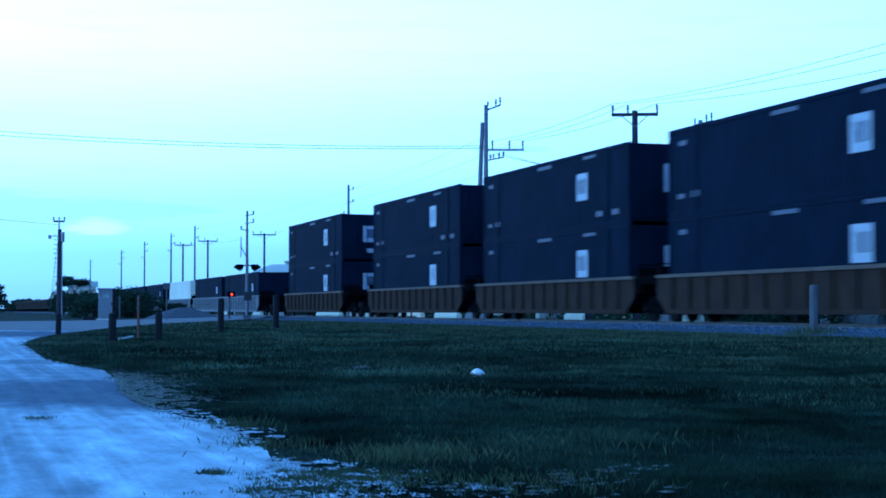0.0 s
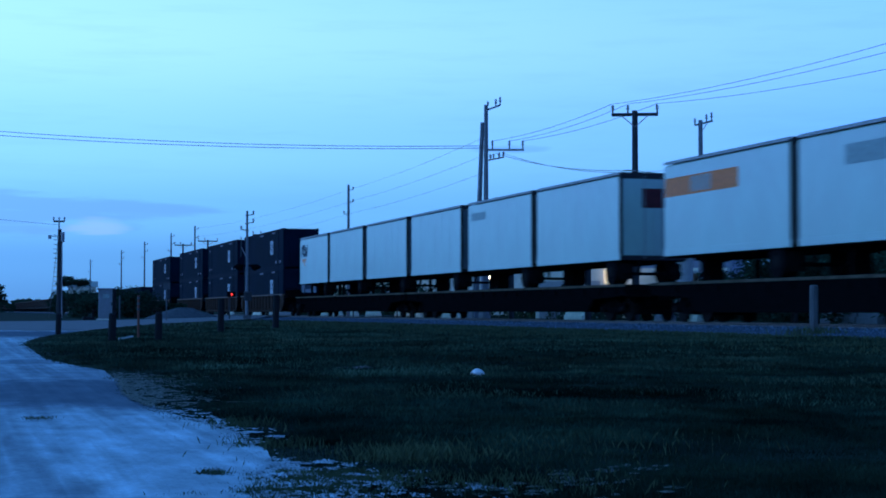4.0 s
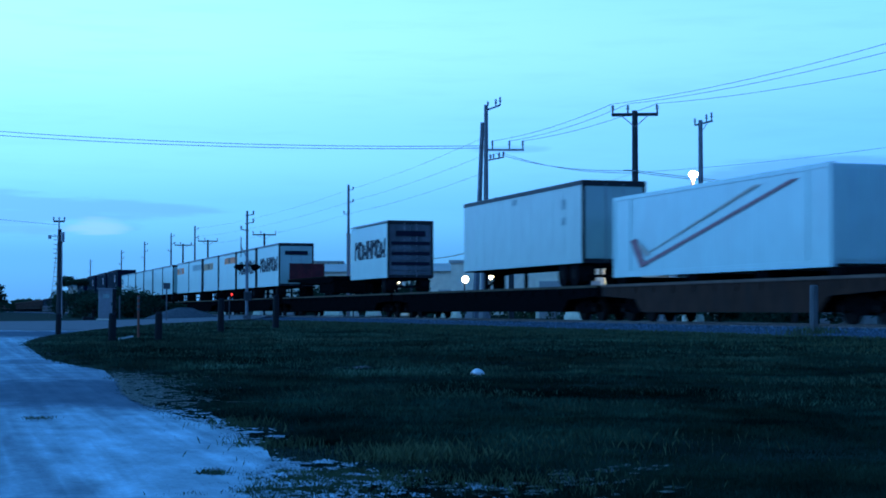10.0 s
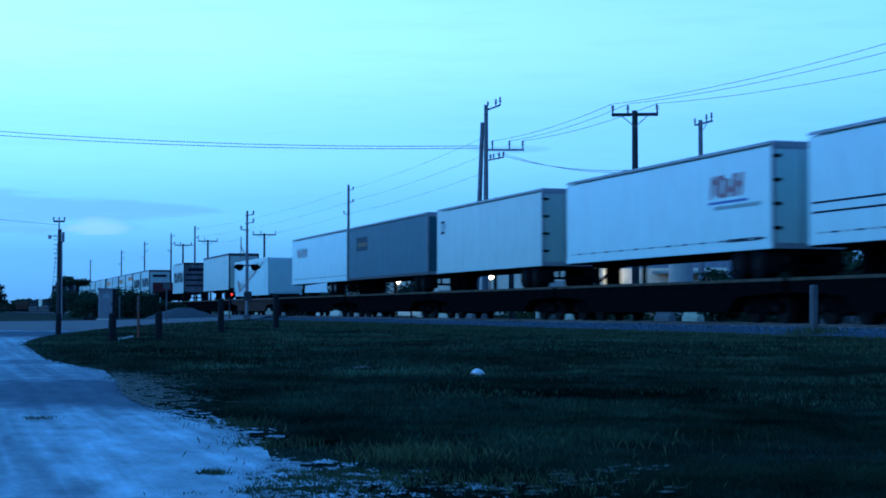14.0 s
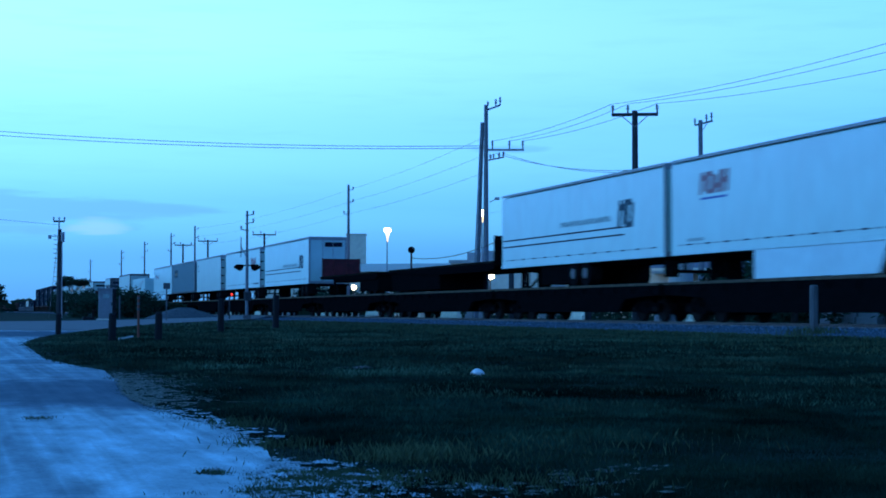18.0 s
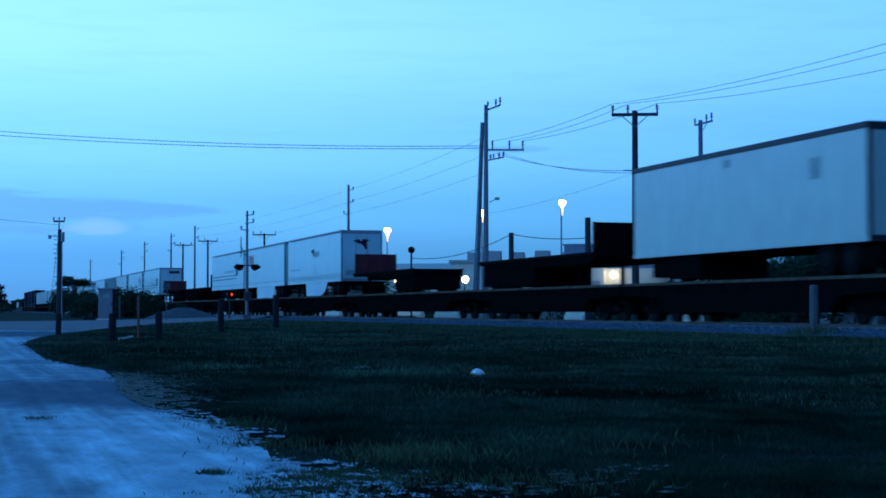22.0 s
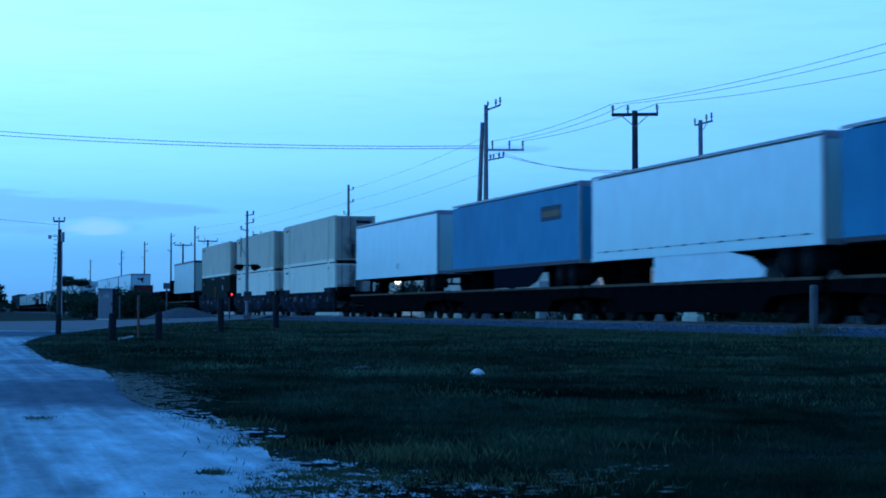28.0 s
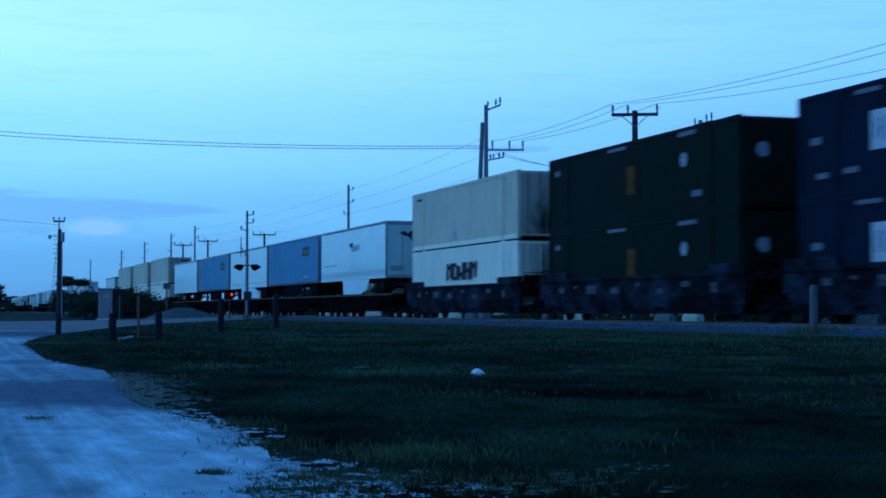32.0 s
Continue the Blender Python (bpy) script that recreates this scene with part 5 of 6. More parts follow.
for xx in (.22, .42, .78, 1.06):
    quick("insulator", lambda bm: insulator(bm, xx, 0, 10.33 + .2 * xx, .36), M_PORCELAIN, arm)
arm = quick("crossarm", lambda bm: rod(bm, (.0, 0, 13.62), (.85, 0, 13.93), .06, n=6), M_METAL, e)
for xx, zz, hh in ((.06, 13.9, .28), (.57, 13.8, .55), (.85, 13.92, .55)):
    quick("insulator", lambda bm: insulator(bm, xx, 0, zz, hh), M_PORCELAIN, arm)
quick("floodlight", lambda bm: (rod(bm, (.15, 0, 7.6), (.55, -.1, 7.8), .03, n=6), box(bm, .5, .8, -.25, 0, 7.75, 7.92)), M_METAL, e)
e = tagged(root("utility_pole", 32.84, 98.55, 0, -18), "concrete stub pole leaning on its taller neighbour", "utility pole", "poles along the railway")
quick("shaft", lambda bm: rod(bm, (-.56, 0, -.2), (-.07, 0, 12.82), .22, .125, 10), M_CONCPOLE, e)
quick("conduit", lambda bm: rod(bm, (-.62, -.22, 0), (-.26, -.17, 9.5), .04, n=6), M_METAL, e)
# bracket-top pole
e = tagged(root("utility_pole", 48, 97.8, 0, -24), "grey concrete utility pole with upright insulators", "utility pole", "poles along the railway")
quick("shaft", lambda bm: rod(bm, (0, 0, -.2), (0, 0, 13.42), .23, .14, 10), M_CONCPOLE, e)
arm = quick("crossarm", lambda bm: rod(bm, (-.4, 0, 13.08), (.82, 0, 13.36), .07, n=6), M_METAL, e)
for xx, hh in ((-.37, .45), (.4, .55), (.74, .6)):
    quick("insulator", lambda bm: insulator(bm, xx, 0, 13.18 + .22 * xx, hh), M_PORCELAIN, arm)
quick("brace", lambda bm: rod(bm, (.45, -.06, 13.2), (.15, -.12, 12.75), .03, n=6), M_METAL, arm)
# low service posts behind the track
for x, y, top in ((30, 73.7, 5.2), (30, 85.1, 4.98)):
    single("service_post", lambda bm: rod(bm, (0, 0, -.1), (0, 0, top), .16, .14, 10), M_POLE, "dark timber service post behind the track", "post", "service posts", at=pose(x, y, 0))
e = tagged(root("signal_post", 30, 105.7, 0), "slim dark post with a round disc", "signal post")
quick("shaft", lambda bm: rod(bm, (0, 0, -.1), (0, 0, 4.5), .07, n=8), M_POLE, e)
quick("disc", lambda bm: rod(bm, (0, -.05, 4.75), (0, .02, 4.75), .24, n=14), M_FRAME, e)
# pole beyond the lane
e = tagged(root("utility_pole", 8.05, 132.3, 0), "dark timber utility pole beside the road with a small crossarm", "utility pole")
quick("shaft", lambda bm: rod(bm, (0, 0, -.2), (.05, 0, 7.15), .2, .15, 10), M_POLE, e)
arm = quick("crossarm", lambda bm: (box(bm, -.45, .45, -.06, .06, 7.7, 7.85), rod(bm, (0, 0, 7.05), (0, 0, 7.75), .05, n=6)), M_POLE, e)
for xx in (-.42, .0, .42):
    quick("insulator", lambda bm: insulator(bm, xx, 0, 7.83, .3), M_PORCELAIN, arm)
quick("transformer", lambda bm: rod(bm, (.28, -.1, 6.1), (.28, -.1, 6.9), .16, n=12), M_METAL, e)
quick("lamp_bracket", lambda bm: (rod(bm, (0, 0, 6.5), (-.7, -.1, 6.6), .03, n=6), box(bm, -.85, -.6, -.2, 0, 6.35, 6.65)), M_METAL, e)
quick("conduit", lambda bm: rod(bm, (.26, -.05, 0), (.22, -.05, 6.5), .06, n=6), M_METAL, e)
quick("guy_wire", lambda bm: rod(bm, (0, 0, 7.0), (-.75, .1, 0), .02, n=4), M_WIRE, e)
bolt = quick("step_bolt", lambda bm: rod(bm, (-.15, 0, 0), (-.42, -.05, .03), .028, n=6), M_METAL, e, at=pose(0, 0, 2.2))
for k in range(1, 13):
    again(bolt, e, pose(0, 0, 2.2 + .37 * k))


def wire(name, p0, p1, sag, r, group, n=24):
    p0, p1 = Vector(p0), Vector(p1)
    bm = bmesh.new()
    pts = [p0.lerp(p1, i / n) - Vector((0, 0, sag * 4 * (i / n) * (1 - i / n))) for i in range(n + 1)]
    tube(bm, pts, r * 1.25)
    return tagged(part(name, bm, M_WIRE, None), "thin dark overhead wire hanging between poles", "wire", group)


OVER = "overhead wires"
for dz in (0.0, .34):
    wire("overhead_wire", (-16, 112, 13.7 + dz), (33.0, 98.3, 11.15 + dz * .4), .9, .017, OVER)
wire("overhead_wire", (-12, 112, 8.5), (8.05, 132.3, 7.5), .2, .010, OVER)
tee_top = ((31.95, 75.2, 11.1), (32.7, 74.85, 11.1), (34.05, 74.25, 11.1))
cc = ((33.35, 98.2, 11.6), (34.4, 97.9, 11.6), (35.2, 97.6, 11.6))
endp = ((31.0, 42.0, 9.95), (31.8, 42.0, 9.85), (33.0, 42.0, 9.4))
for a, b, c in zip(cc, tee_top, endp):
    wire("overhead_wire", a, b, .25, .011, OVER)
    wire("overhead_wire", b, c, .35, .009, OVER)
for k, (x, y, z) in enumerate(((33.55, 98.2, 10.8), (34.0, 98.0, 10.8))):
    wire("overhead_wire", (x, y, z), (33.0, 74.7, 7.7 - .12 * k), .35, .012, OVER)
for k in (0.0, .09):
    wire("overhead_wire", (33.0, 74.7, 7.7 - k), (44.0, 60.0, 5.6 - k), .25, .013, OVER)
wire("overhead_wire", (33.0, 74.7, 7.6), (46.0, 62.0, 8.9), .25, .007, OVER)
for d in (.5, 1.6, 2.7):
    wire("overhead_wire", (34.55, 140.5, 11.96 - d + .2), (32.9, 98.3, 12.4 - d * 1.05), .2, .007, OVER)
    wire("overhead_wire", (31.55, 216.0, 12.0 - d + .2), (34.55, 140.5, 11.96 - d + .2), .5, .006, OVER)
wire("overhead_wire", (33.0, 74.7, 7.6), (45.0, 135.3, 9.2), .3, .006, OVER)
single("pole_bracket", lambda bm: rod(bm, (.1, 0, 0), (-.55, 0, .02), .035, n=6), M_METAL, "small metal bracket on the crossarm pole", "bracket", at=pose(32.9, 74.6, 7.68, 0, 0, -24))
wire("overhead_wire", (30, 73.7, 4.2), (30, 85.1, 4.9), .15, .02, OVER)
wire("overhead_wire", (30, 85.1, 4.9), (30, 105.7, 4.2), .5, .02, OVER)

# street lamps behind the railway
def street_lamp(x, y, z, rz=0, lens=.32):
    e = tagged(root("street_lamp", x, y, 0, rz), "lit street lamp on a slim grey pole", "street lamp", "street lamps")
    quick("pole", lambda bm: rod(bm, (0, 0, 0), (0, 0, z - .1), .11, .07, 8), M_METAL, e)
    head = quick("lamp_head", lambda bm: soft_box(bm, -.1, .1, -.4, .15, z + .02, z + .12, .03), M_METAL, e)
    bm = bmesh.new()
    for z0, z1, r0, r1 in ((.1, -.1, .3, .75), (-.1, -.45, .75, .92), (-.45, -.85, .92, .8), (-.85, -1.25, .8, .45), (-1.25, -1.7, .45, .28)):
        rod(bm, (0, -.25, z + z0 * lens), (0, -.25, z + z1 * lens), r0 * lens, r1 * lens, 14)
    part("lamp_lens", bm, M_LAMPGLOW, head, "glowing warm lantern glass")
    # glowing cone modelled for the lamp's bloom, not a part of the lantern
    quick("lamp_stem", lambda bm: rod(bm, (0, -.25, z - 1.7 * lens), (0, -.25, z - 3.6 * lens), .27 * lens, .1 * lens, 10), M_LAMPWARM, head, "tapered warm bloom below the lamp glass")


street_lamp(52.42, 108.3, 10.9, lens=.39)
street_lamp(50.17, 129.3, 10.1, lens=.36)
street_lamp(55, 205.6, 11.5, lens=.5)
street_lamp(45, 135.5, 9.5, lens=.3)


def yard_lamp(x, y, z, r):
    e = tagged(root("yard_lamp", x, y, 0), "lit round yard lamp on a short dark post", "yard lamp", "yard lamps")
    quick("post", lambda bm: rod(bm, (0, .05, 0), (0, .05, z), .06, n=8), M_POLE, e)
    quick("arm", lambda bm: box(bm, -.05, .05, -.1, .1, z - .06, z + .06), M_POLE, e)
    bm = bmesh.new()
    bmesh.ops.create_uvsphere(bm, u_segments=16, v_segments=10, radius=r)
    part("globe", bm, M_LAMPGLOW, e, "glowing round lamp glass sized to its bloom", at=pose(0, -.12, z))


# globe radii are widened to include the bloom around each lamp
yard_lamp(40.1, 118.7, 3.32, .3)
yard_lamp(37.6, 117.4, 2.98, .27)
yard_lamp(35.66, 130.0, 3.12, .27)
yard_lamp(33.5, 136.6, 2.62, .22)

# ---------------------------------------------------------------- crossing signal, cabinet, posts
e = tagged(root("crossing_signal", 18.4, 104.3, 0, -10), "level crossing signal mast with hooded flashers, seen from behind", "crossing signal")
quick("mast", lambda bm: rod(bm, (0, 0, 0), (0, 0, 4.0), .09, n=10), M_CONCPOLE, e)
quick("base", lambda bm: soft_box(bm, -.25, .25, -.25, .25, 0, .3, .04), M_POSTPALE, e)
quick("gate_motor", lambda bm: soft_box(bm, -.22, .3, -.25, .25, 1.25, 1.85, .06), M_POLE, e)
quick("crossarm", lambda bm: (rod(bm, (-.62, 0, 3.55), (.62, 0, 3.55), .045, n=8)), M_FRAME, e)
for s in (-1, 1):
    f = quick("flasher", lambda bm: (rod(bm, (s * .48, -.06, 3.42), (s * .48, .04, 3.42), .22, n=20), rod(bm, (s * .48, -.25, 3.42), (s * .48, -.06, 3.42), .14, .2, 14)), M_FRAME, e)
    quick("hood", lambda bm: prism(bm, [(-.05, 3.62), (.38, 3.55), (.38, 3.50), (-.05, 3.45)], s * .5 - .26, s * .5 + .26), M_FRAME, f)
    quick("visor", lambda bm: rod(bm, (s * .58, -.02, 3.42), (s * .88, -.02, 3.46), .18, .06, 10), M_FRAME, f)
for k in (-1, 1):
    quick("crossbuck_board", lambda bm: prism(bm, [(-.5, 4.15 if k > 0 else 5.4), (-.42, 4.1 if k > 0 else 5.45), (.5, 5.4 if k > 0 else 4.15), (.42, 5.45 if k > 0 else 4.1)], -.42 + .03 * k, -.39 + .03 * k), M_POSTPALE, e)
quick("crossbuck_arm", lambda bm: rod(bm, (0, 0, 4.0), (-.4, 0, 4.78), .035, n=6), M_METAL, e)
e = tagged(root("gate_lamp_post", 17.25, 105.0, 0, -10), "short grey post with a glowing red lamp", "signal lamp")
quick("post", lambda bm: (rod(bm, (.1, .2, 0), (.1, .2, 1.55), .05, n=8)), M_POLE, e)
quick("red_lamp", lambda bm: rod(bm, (.26, -.1, 1.66), (.26, .1, 1.66), .075, n=14), M_REDLAMP, e, "glowing red lamp")
quick("lamp_box", lambda bm: (box(bm, -.05, .5, .1, .3, 1.5, 1.84)), M_FRAME, e)

e = tagged(root("equipment_cabinet", 9.0, 100.5, 0, -6), "weathered grey equipment cabinet beside the road", "cabinet")
quick("cabinet_body", lambda bm: soft_box(bm, -.48, .48, -.4, .4, .1, 1.88, .03), M_CABINET, e)
quick("roof_cap", lambda bm: soft_box(bm, -.54, .54, -.46, .46, 1.88, 1.97, .03), M_CABINET, e)
quick("plinth", lambda bm: box(bm, -.6, .6, -.5, .5, 0, .1), M_CONCRETE, e)
d = quick("door", lambda bm: soft_box(bm, -.42, .42, -.43, -.395, .2, 1.8, .01), M_CABINET, e)
quick("door_plate", lambda bm: box(bm, -.2, .18, -.437, -.431, 1.35, 1.6), M_FAINT, d)
quick("handle", lambda bm: box(bm, .3, .34, -.46, -.43, .9, 1.1), M_FRAME, d)
single("stone_block", lambda bm: soft_box(bm, -.5, .2, -.3, .3, 0, .22, .06), M_POST, "low dark block beside the cabinet", "block", at=pose(8.0, 99.6, 0))

POSTS = "guard posts along the grass"
for x, y, hgt, r, m in ((2.52, 41.4, .52, .075, M_POST), (2.92, 31.4, .55, .078, M_POST), (3.84, 31.7, .57, .072, M_POST), (6.92, 43.3, .93, .09, M_POST), (9.85, 50.6, 1.1, .105, M_POST), (19.34, 33.5, 1.2, .11, M_POSTPALE)):
    def post(bm):
        rod(bm, (0, 0, -.1), (.01, 0, hgt - .03), r, r * .95, 12)
        rod(bm, (.01, 0, hgt - .03), (.01, 0, hgt), r * .95, r * .7, 12)
    single("guard_post", post, m, "bleached grey timber guard post in the grass" if m is M_POSTPALE else "dark weathered timber guard post in the grass", "post", POSTS, at=pose(x, y, 0))
single("sign_stake", lambda bm: (rod(bm, (0, 0, 0), (0, 0, 1.02), .035, n=8)), M_POST, "thin dark stake behind a guard post", "stake", at=pose(2.98, 31.65, 0))
e = tagged(root("marker_post", 3.75, 34.4, 0), "thin orange and grey marker post in the grass", "marker post")
quick("stake", lambda bm: rod(bm, (0, 0, 0), (0, 0, .92), .025, n=8), M_ORANGEMARK, e)
for z in (.6, .72, .84):
    quick("band", lambda bm: rod(bm, (0, 0, z), (0, 0, z + .05), .034, n=8), M_POSTPALE, e)
single("marker_post", lambda bm: rod(bm, (0, 0, 0), (0, 0, 1.5), .05, n=8), M_POSTPALE, "pale slim pipe post beside the cabinet", "post", at=pose(9.75, 100.0, 0))
single("sign_post", lambda bm: (rod(bm, (0, 0, 0), (0, 0, 2.2), .04, n=8), box(bm, -.2, .2, -.05, -.03, 1.85, 2.2)), M_POSTPALE, "small pale sign on a slim post", "sign", at=pose(11.86, 94, 0))
single("plank", lambda bm: soft_box(bm, -.15, .15, -.05, .05, 0, .035, .01), M_FAINT, "pale bare plank lying tilted in the grass", "plank", at=pose(3.3, 32.5, .04, 0, -11, 0))


def rock(bm):
    bmesh.ops.create_icosphere(bm, subdivisions=3, radius=.07)
    for v in bm.verts:
        n = noise.noise(v.co * 14) * .012
        v.co += v.co.normalized() * n
        if v.co.z < 0:
            v.co.z *= .25
        v.co.z *= 1.0
single("limestone_rock", rock, M_ROCK, "rounded white limestone rock in the grass", "rock", at=pose(4.51, 13.7, .01))
single("flat_stone", lambda bm: soft_box(bm, -.08, .07, -.12, .12, 0, .02, .02), M_POSTPALE, "flat pale stone half sunk in the grass", "stone", at=pose(4.07, 16.2, 0, 0, 0, 20))
single("flat_stone", lambda bm: soft_box(bm, -.09, .08, -.1, .1, 0, .012, .01), M_POST, "flat dull stone half sunk in the grass", "stone", at=pose(3.33, 14.46, 0, 0, 0, -10))


def heap(bm):
    rows = []
    for i in range(13):
        r = i / 12
        ring = []
        for k in range(32):
            a = k * math.tau / 32
            q = 1 + .12 * noise.noise((math.cos(a) * 2, math.sin(a) * 2, 3))
            z = .95 * (1 - r) ** .9 * (1 + .1 * noise.noise((math.cos(a) * r * 6, math.sin(a) * r * 6, 9))) if r < 1 else -.05
            ring.append(bm.verts.new((math.cos(a) * r * 2.9 * q, math.sin(a) * r * 2.2 * q, min(z, .82))))
        rows.append(ring)
    for a, b in zip(rows, rows[1:]):
        for k in range(32):
            bm.faces.new((a[k], a[(k + 1) % 32], b[(k + 1) % 32], b[k]))
single("gravel_heap", heap, M_MOUND, "grey heap of loose gravel beside the track", "gravel heap", at=pose(16.3, 119.5, 0))

# ---------------------------------------------------------------- buildings behind the railway


def windows_on(parent, x0, x1, z0, z1, n, y, w):
    for i in range(n):
        x = x0 + (x1 - x0) * (i + .5) / n
        f = quick("window", lambda bm: box(bm, x - w / 2, x + w / 2, y - .06, y - .01, z0, z1), M_GLASS, parent)
        quick("frame", lambda bm: (box(bm, x - w / 2 - .06, x + w / 2 + .06, y - .08, y - .061, z1, z1 + .08), box(bm, x - w / 2 - .06, x + w / 2 + .06, y - .08, y - .061, z0 - .08, z0)), M_ROOFMETAL, f)


# warehouse: sheet-metal upper storey over a cream front
e = tagged(root("warehouse", 50, 112, 0, -32), "warehouse with blue-grey metal upper walls and cream stucco front", "warehouse")
up = quick("upper_wall", lambda bm: box(bm, -6.0, 6.8, 0, 14, 0, 5.6), M_BLUEWALL, e)
for i in range(40):
    x = -5.9 + 12.6 * i / 39
    if i == 0:
        rb = quick("sheet_rib", lambda bm: box(bm, -.05, .05, -.06, 0, 3.2, 5.5), M_BLUEWALL, up, at=pose(x, 0, 0))
    else:
        again(rb, up, pose(x, 0, 0))
quick("roof", lambda bm: box(bm, -6.1, 6.9, -.12, 14.2, 5.6, 5.72), M_BLUEWALL, e)
lowf = quick("front_wall", lambda bm: box(bm, -7.5, -2.36, -3.6, 0, 0, 4.2), M_CREAM, e)
quick("parapet", lambda bm: box(bm, -7.6, -2.3, -3.7, .0, 4.2, 4.36), M_CREAM, e)
lf = quick("office_wall", lambda bm: box(bm, -2.36, 6.6, -2.4, -.01, 0, 3.75), M_CREAM, e)
quick("canopy", lambda bm: box(bm, 1.3, 6.8, -4.2, -2.4, 3.3, 3.5), M_ROOFMETAL, e)
for x in (-6.2, -3.6):
    quick("roller_door", lambda bm: box(bm, x - 1.0, x + 1.0, -3.66, -3.605, 0, 2.8), M_DOORGREY, lowf)
windows_on(lf, 1.6, 6.4, 1.1, 2.4, 4, -2.4, 1.0)
bm = bmesh.new()
bmesh.ops.create_icosphere(bm, subdivisions=2, radius=.24)
part("wall_lamp", bm, M_WALLGLOW, e, "glowing wall lamp", at=pose(-1.75, -2.75, 3.25))
yard = new("wall_lamp_light", bpy.data.lights.new("wall_lamp_light", "POINT"))
yard.data.energy, yard.data.color, yard.data.shadow_soft_size = 40.0, (0.9, 0.95, 0.95), .3
yard.location = (46.5, 109.2, 3.4)
# dome of a tank behind the warehouse
e = tagged(root("water_tank", 49.25, 103.6, 0), "pale domed tank beside the warehouse", "tank")
quick("wall", lambda bm: rod(bm, (0, 0, 0), (0, 0, 5.15), .85, n=20), M_ROOFMETAL, e)
bm = bmesh.new()
bmesh.ops.create_uvsphere(bm, u_segments=20, v_segments=10, radius=.85)
part("dome", bm, M_ROOFMETAL, e, at=pose(0, 0, 5.15))

# long low buildings and a block tower further off
e = tagged(root("storage_building", 66, 205, 0, -30), "long low building with a pale metal roof and rooftop units", "building")
w = quick("wall", lambda bm: box(bm, -30, 18, 0, 16, 0, 5.9), M_CREAM, e)
quick("roof", lambda bm: prism(bm, [(-.6, 5.9), (8, 7.2), (16.6, 5.9)], -30.5, 18.5), M_ROOFMETAL, e)
windows_on(w, -28, 16, 1.2, 2.6, 10, 0, 1.4)
for i in range(4):
    quick("roller_door", lambda bm: box(bm, -24 + 10 * i, -21 + 10 * i, -.05, -.004, 0, 3.4), M_DOORGREY, w)
e = tagged(root("depot_building", 58, 150, 0, -26), "flat-roofed cream building with rooftop air units", "building")
w = quick("wall", lambda bm: box(bm, -11, 7, 0, 10, 0, 5.4), M_CREAM, e)
quick("parapet", lambda bm: box(bm, -11.2, 7.2, -.2, 10.2, 5.4, 5.7), M_ROOFMETAL, e)
for i, x in enumerate((-9.5, -7.6, -5.2, -2.6, .2)):
    quick("air_unit", lambda bm: soft_box(bm, x, x + 1.5, 1.0, 2.6, 5.7, 6.5 + .15 * (i % 2), .05), M_METAL, e)
windows_on(w, -10, 6, 1.2, 2.6, 6, 0, 1.2)
e = tagged(root("block_tower", 60, 243, 0, -15), "tall plain tan block tower behind a low cream building", "building")
w = quick("wall", lambda bm: box(bm, -1.5, 1.5, 0, 4, 0, 12.4), M_CREAM, e)
quick("coping", lambda bm: box(bm, -1.6, 1.6, -.1, 4.1, 12.4, 12.6), M_CREAM, e)
e = tagged(root("long_building", 56, 262, 0, -15), "low cream building with regular piers", "building")
w = quick("wall", lambda bm: box(bm, -3.3, 6.0, 0, 8, 0, 8.6), M_CREAM, e)
for i in range(6):
    quick("pier", lambda bm: box(bm, -3.1 + 1.7 * i, -2.85 + 1.7 * i, -.2, 0, 0, 8.6), M_ROOFMETAL, w)
quick("roof", lambda bm: box(bm, -3.5, 6.3, -.3, 8.3, 8.6, 8.85), M_ROOFMETAL, e)
e = tagged(root("far_house", 36, 480, 0, -5), "small pale house far along the line", "house")
w = quick("wall", lambda bm: box(bm, -4, 4, 0, 6, 0, 7.5), M_CREAM, e)
quick("roof", lambda bm: prism(bm, [(-.5, 7.5), (3, 9.2), (6.5, 7.5)], -4.5, 4.5), M_ROOFMETAL, e)
windows_on(w, -3.5, 3.5, 2.6, 4.4, 3, 0, 1.2)

# low white concrete barriers beyond the track
for y0, y1, m in ((220.9, 227.7, M_CONCRETE), (199.2, 204.4, M_CONCRETE), (179, 187.5, M_CABINET), (156, 167, M_CONCRETE), (149.5, 153, M_CONCRETE), (141, 145.4, M_CONCRETE),
                 (127, 135, M_CONCRETE), (117, 123, M_CONCRETE), (110.1, 114.8, M_CABINET), (91.3, 94.4, M_CONCRETE), (78.9, 80.8, M_CABINET), (75.5, 77.3, M_CONCRETE),
                 (62.3, 63.2, M_CABINET), (60.4, 61.9, M_CABINET), (58.6, 60.2, M_CABINET)):
    L = y1 - y0
    single("concrete_barrier", lambda bm: (soft_box(bm, -.22, .22, -L / 2, L / 2, 0, .32, .02), soft_box(bm, -.12, .12, -L / 2, L / 2, .32, .62, .03)), m,
           "low whitewashed concrete barrier beyond the track" if m is M_CONCRETE else "low grey painted barrier beyond the track", "barrier", "barriers beyond the track", at=pose(37, (y0 + y1) / 2, 0))

# ---------------------------------------------------------------- plants


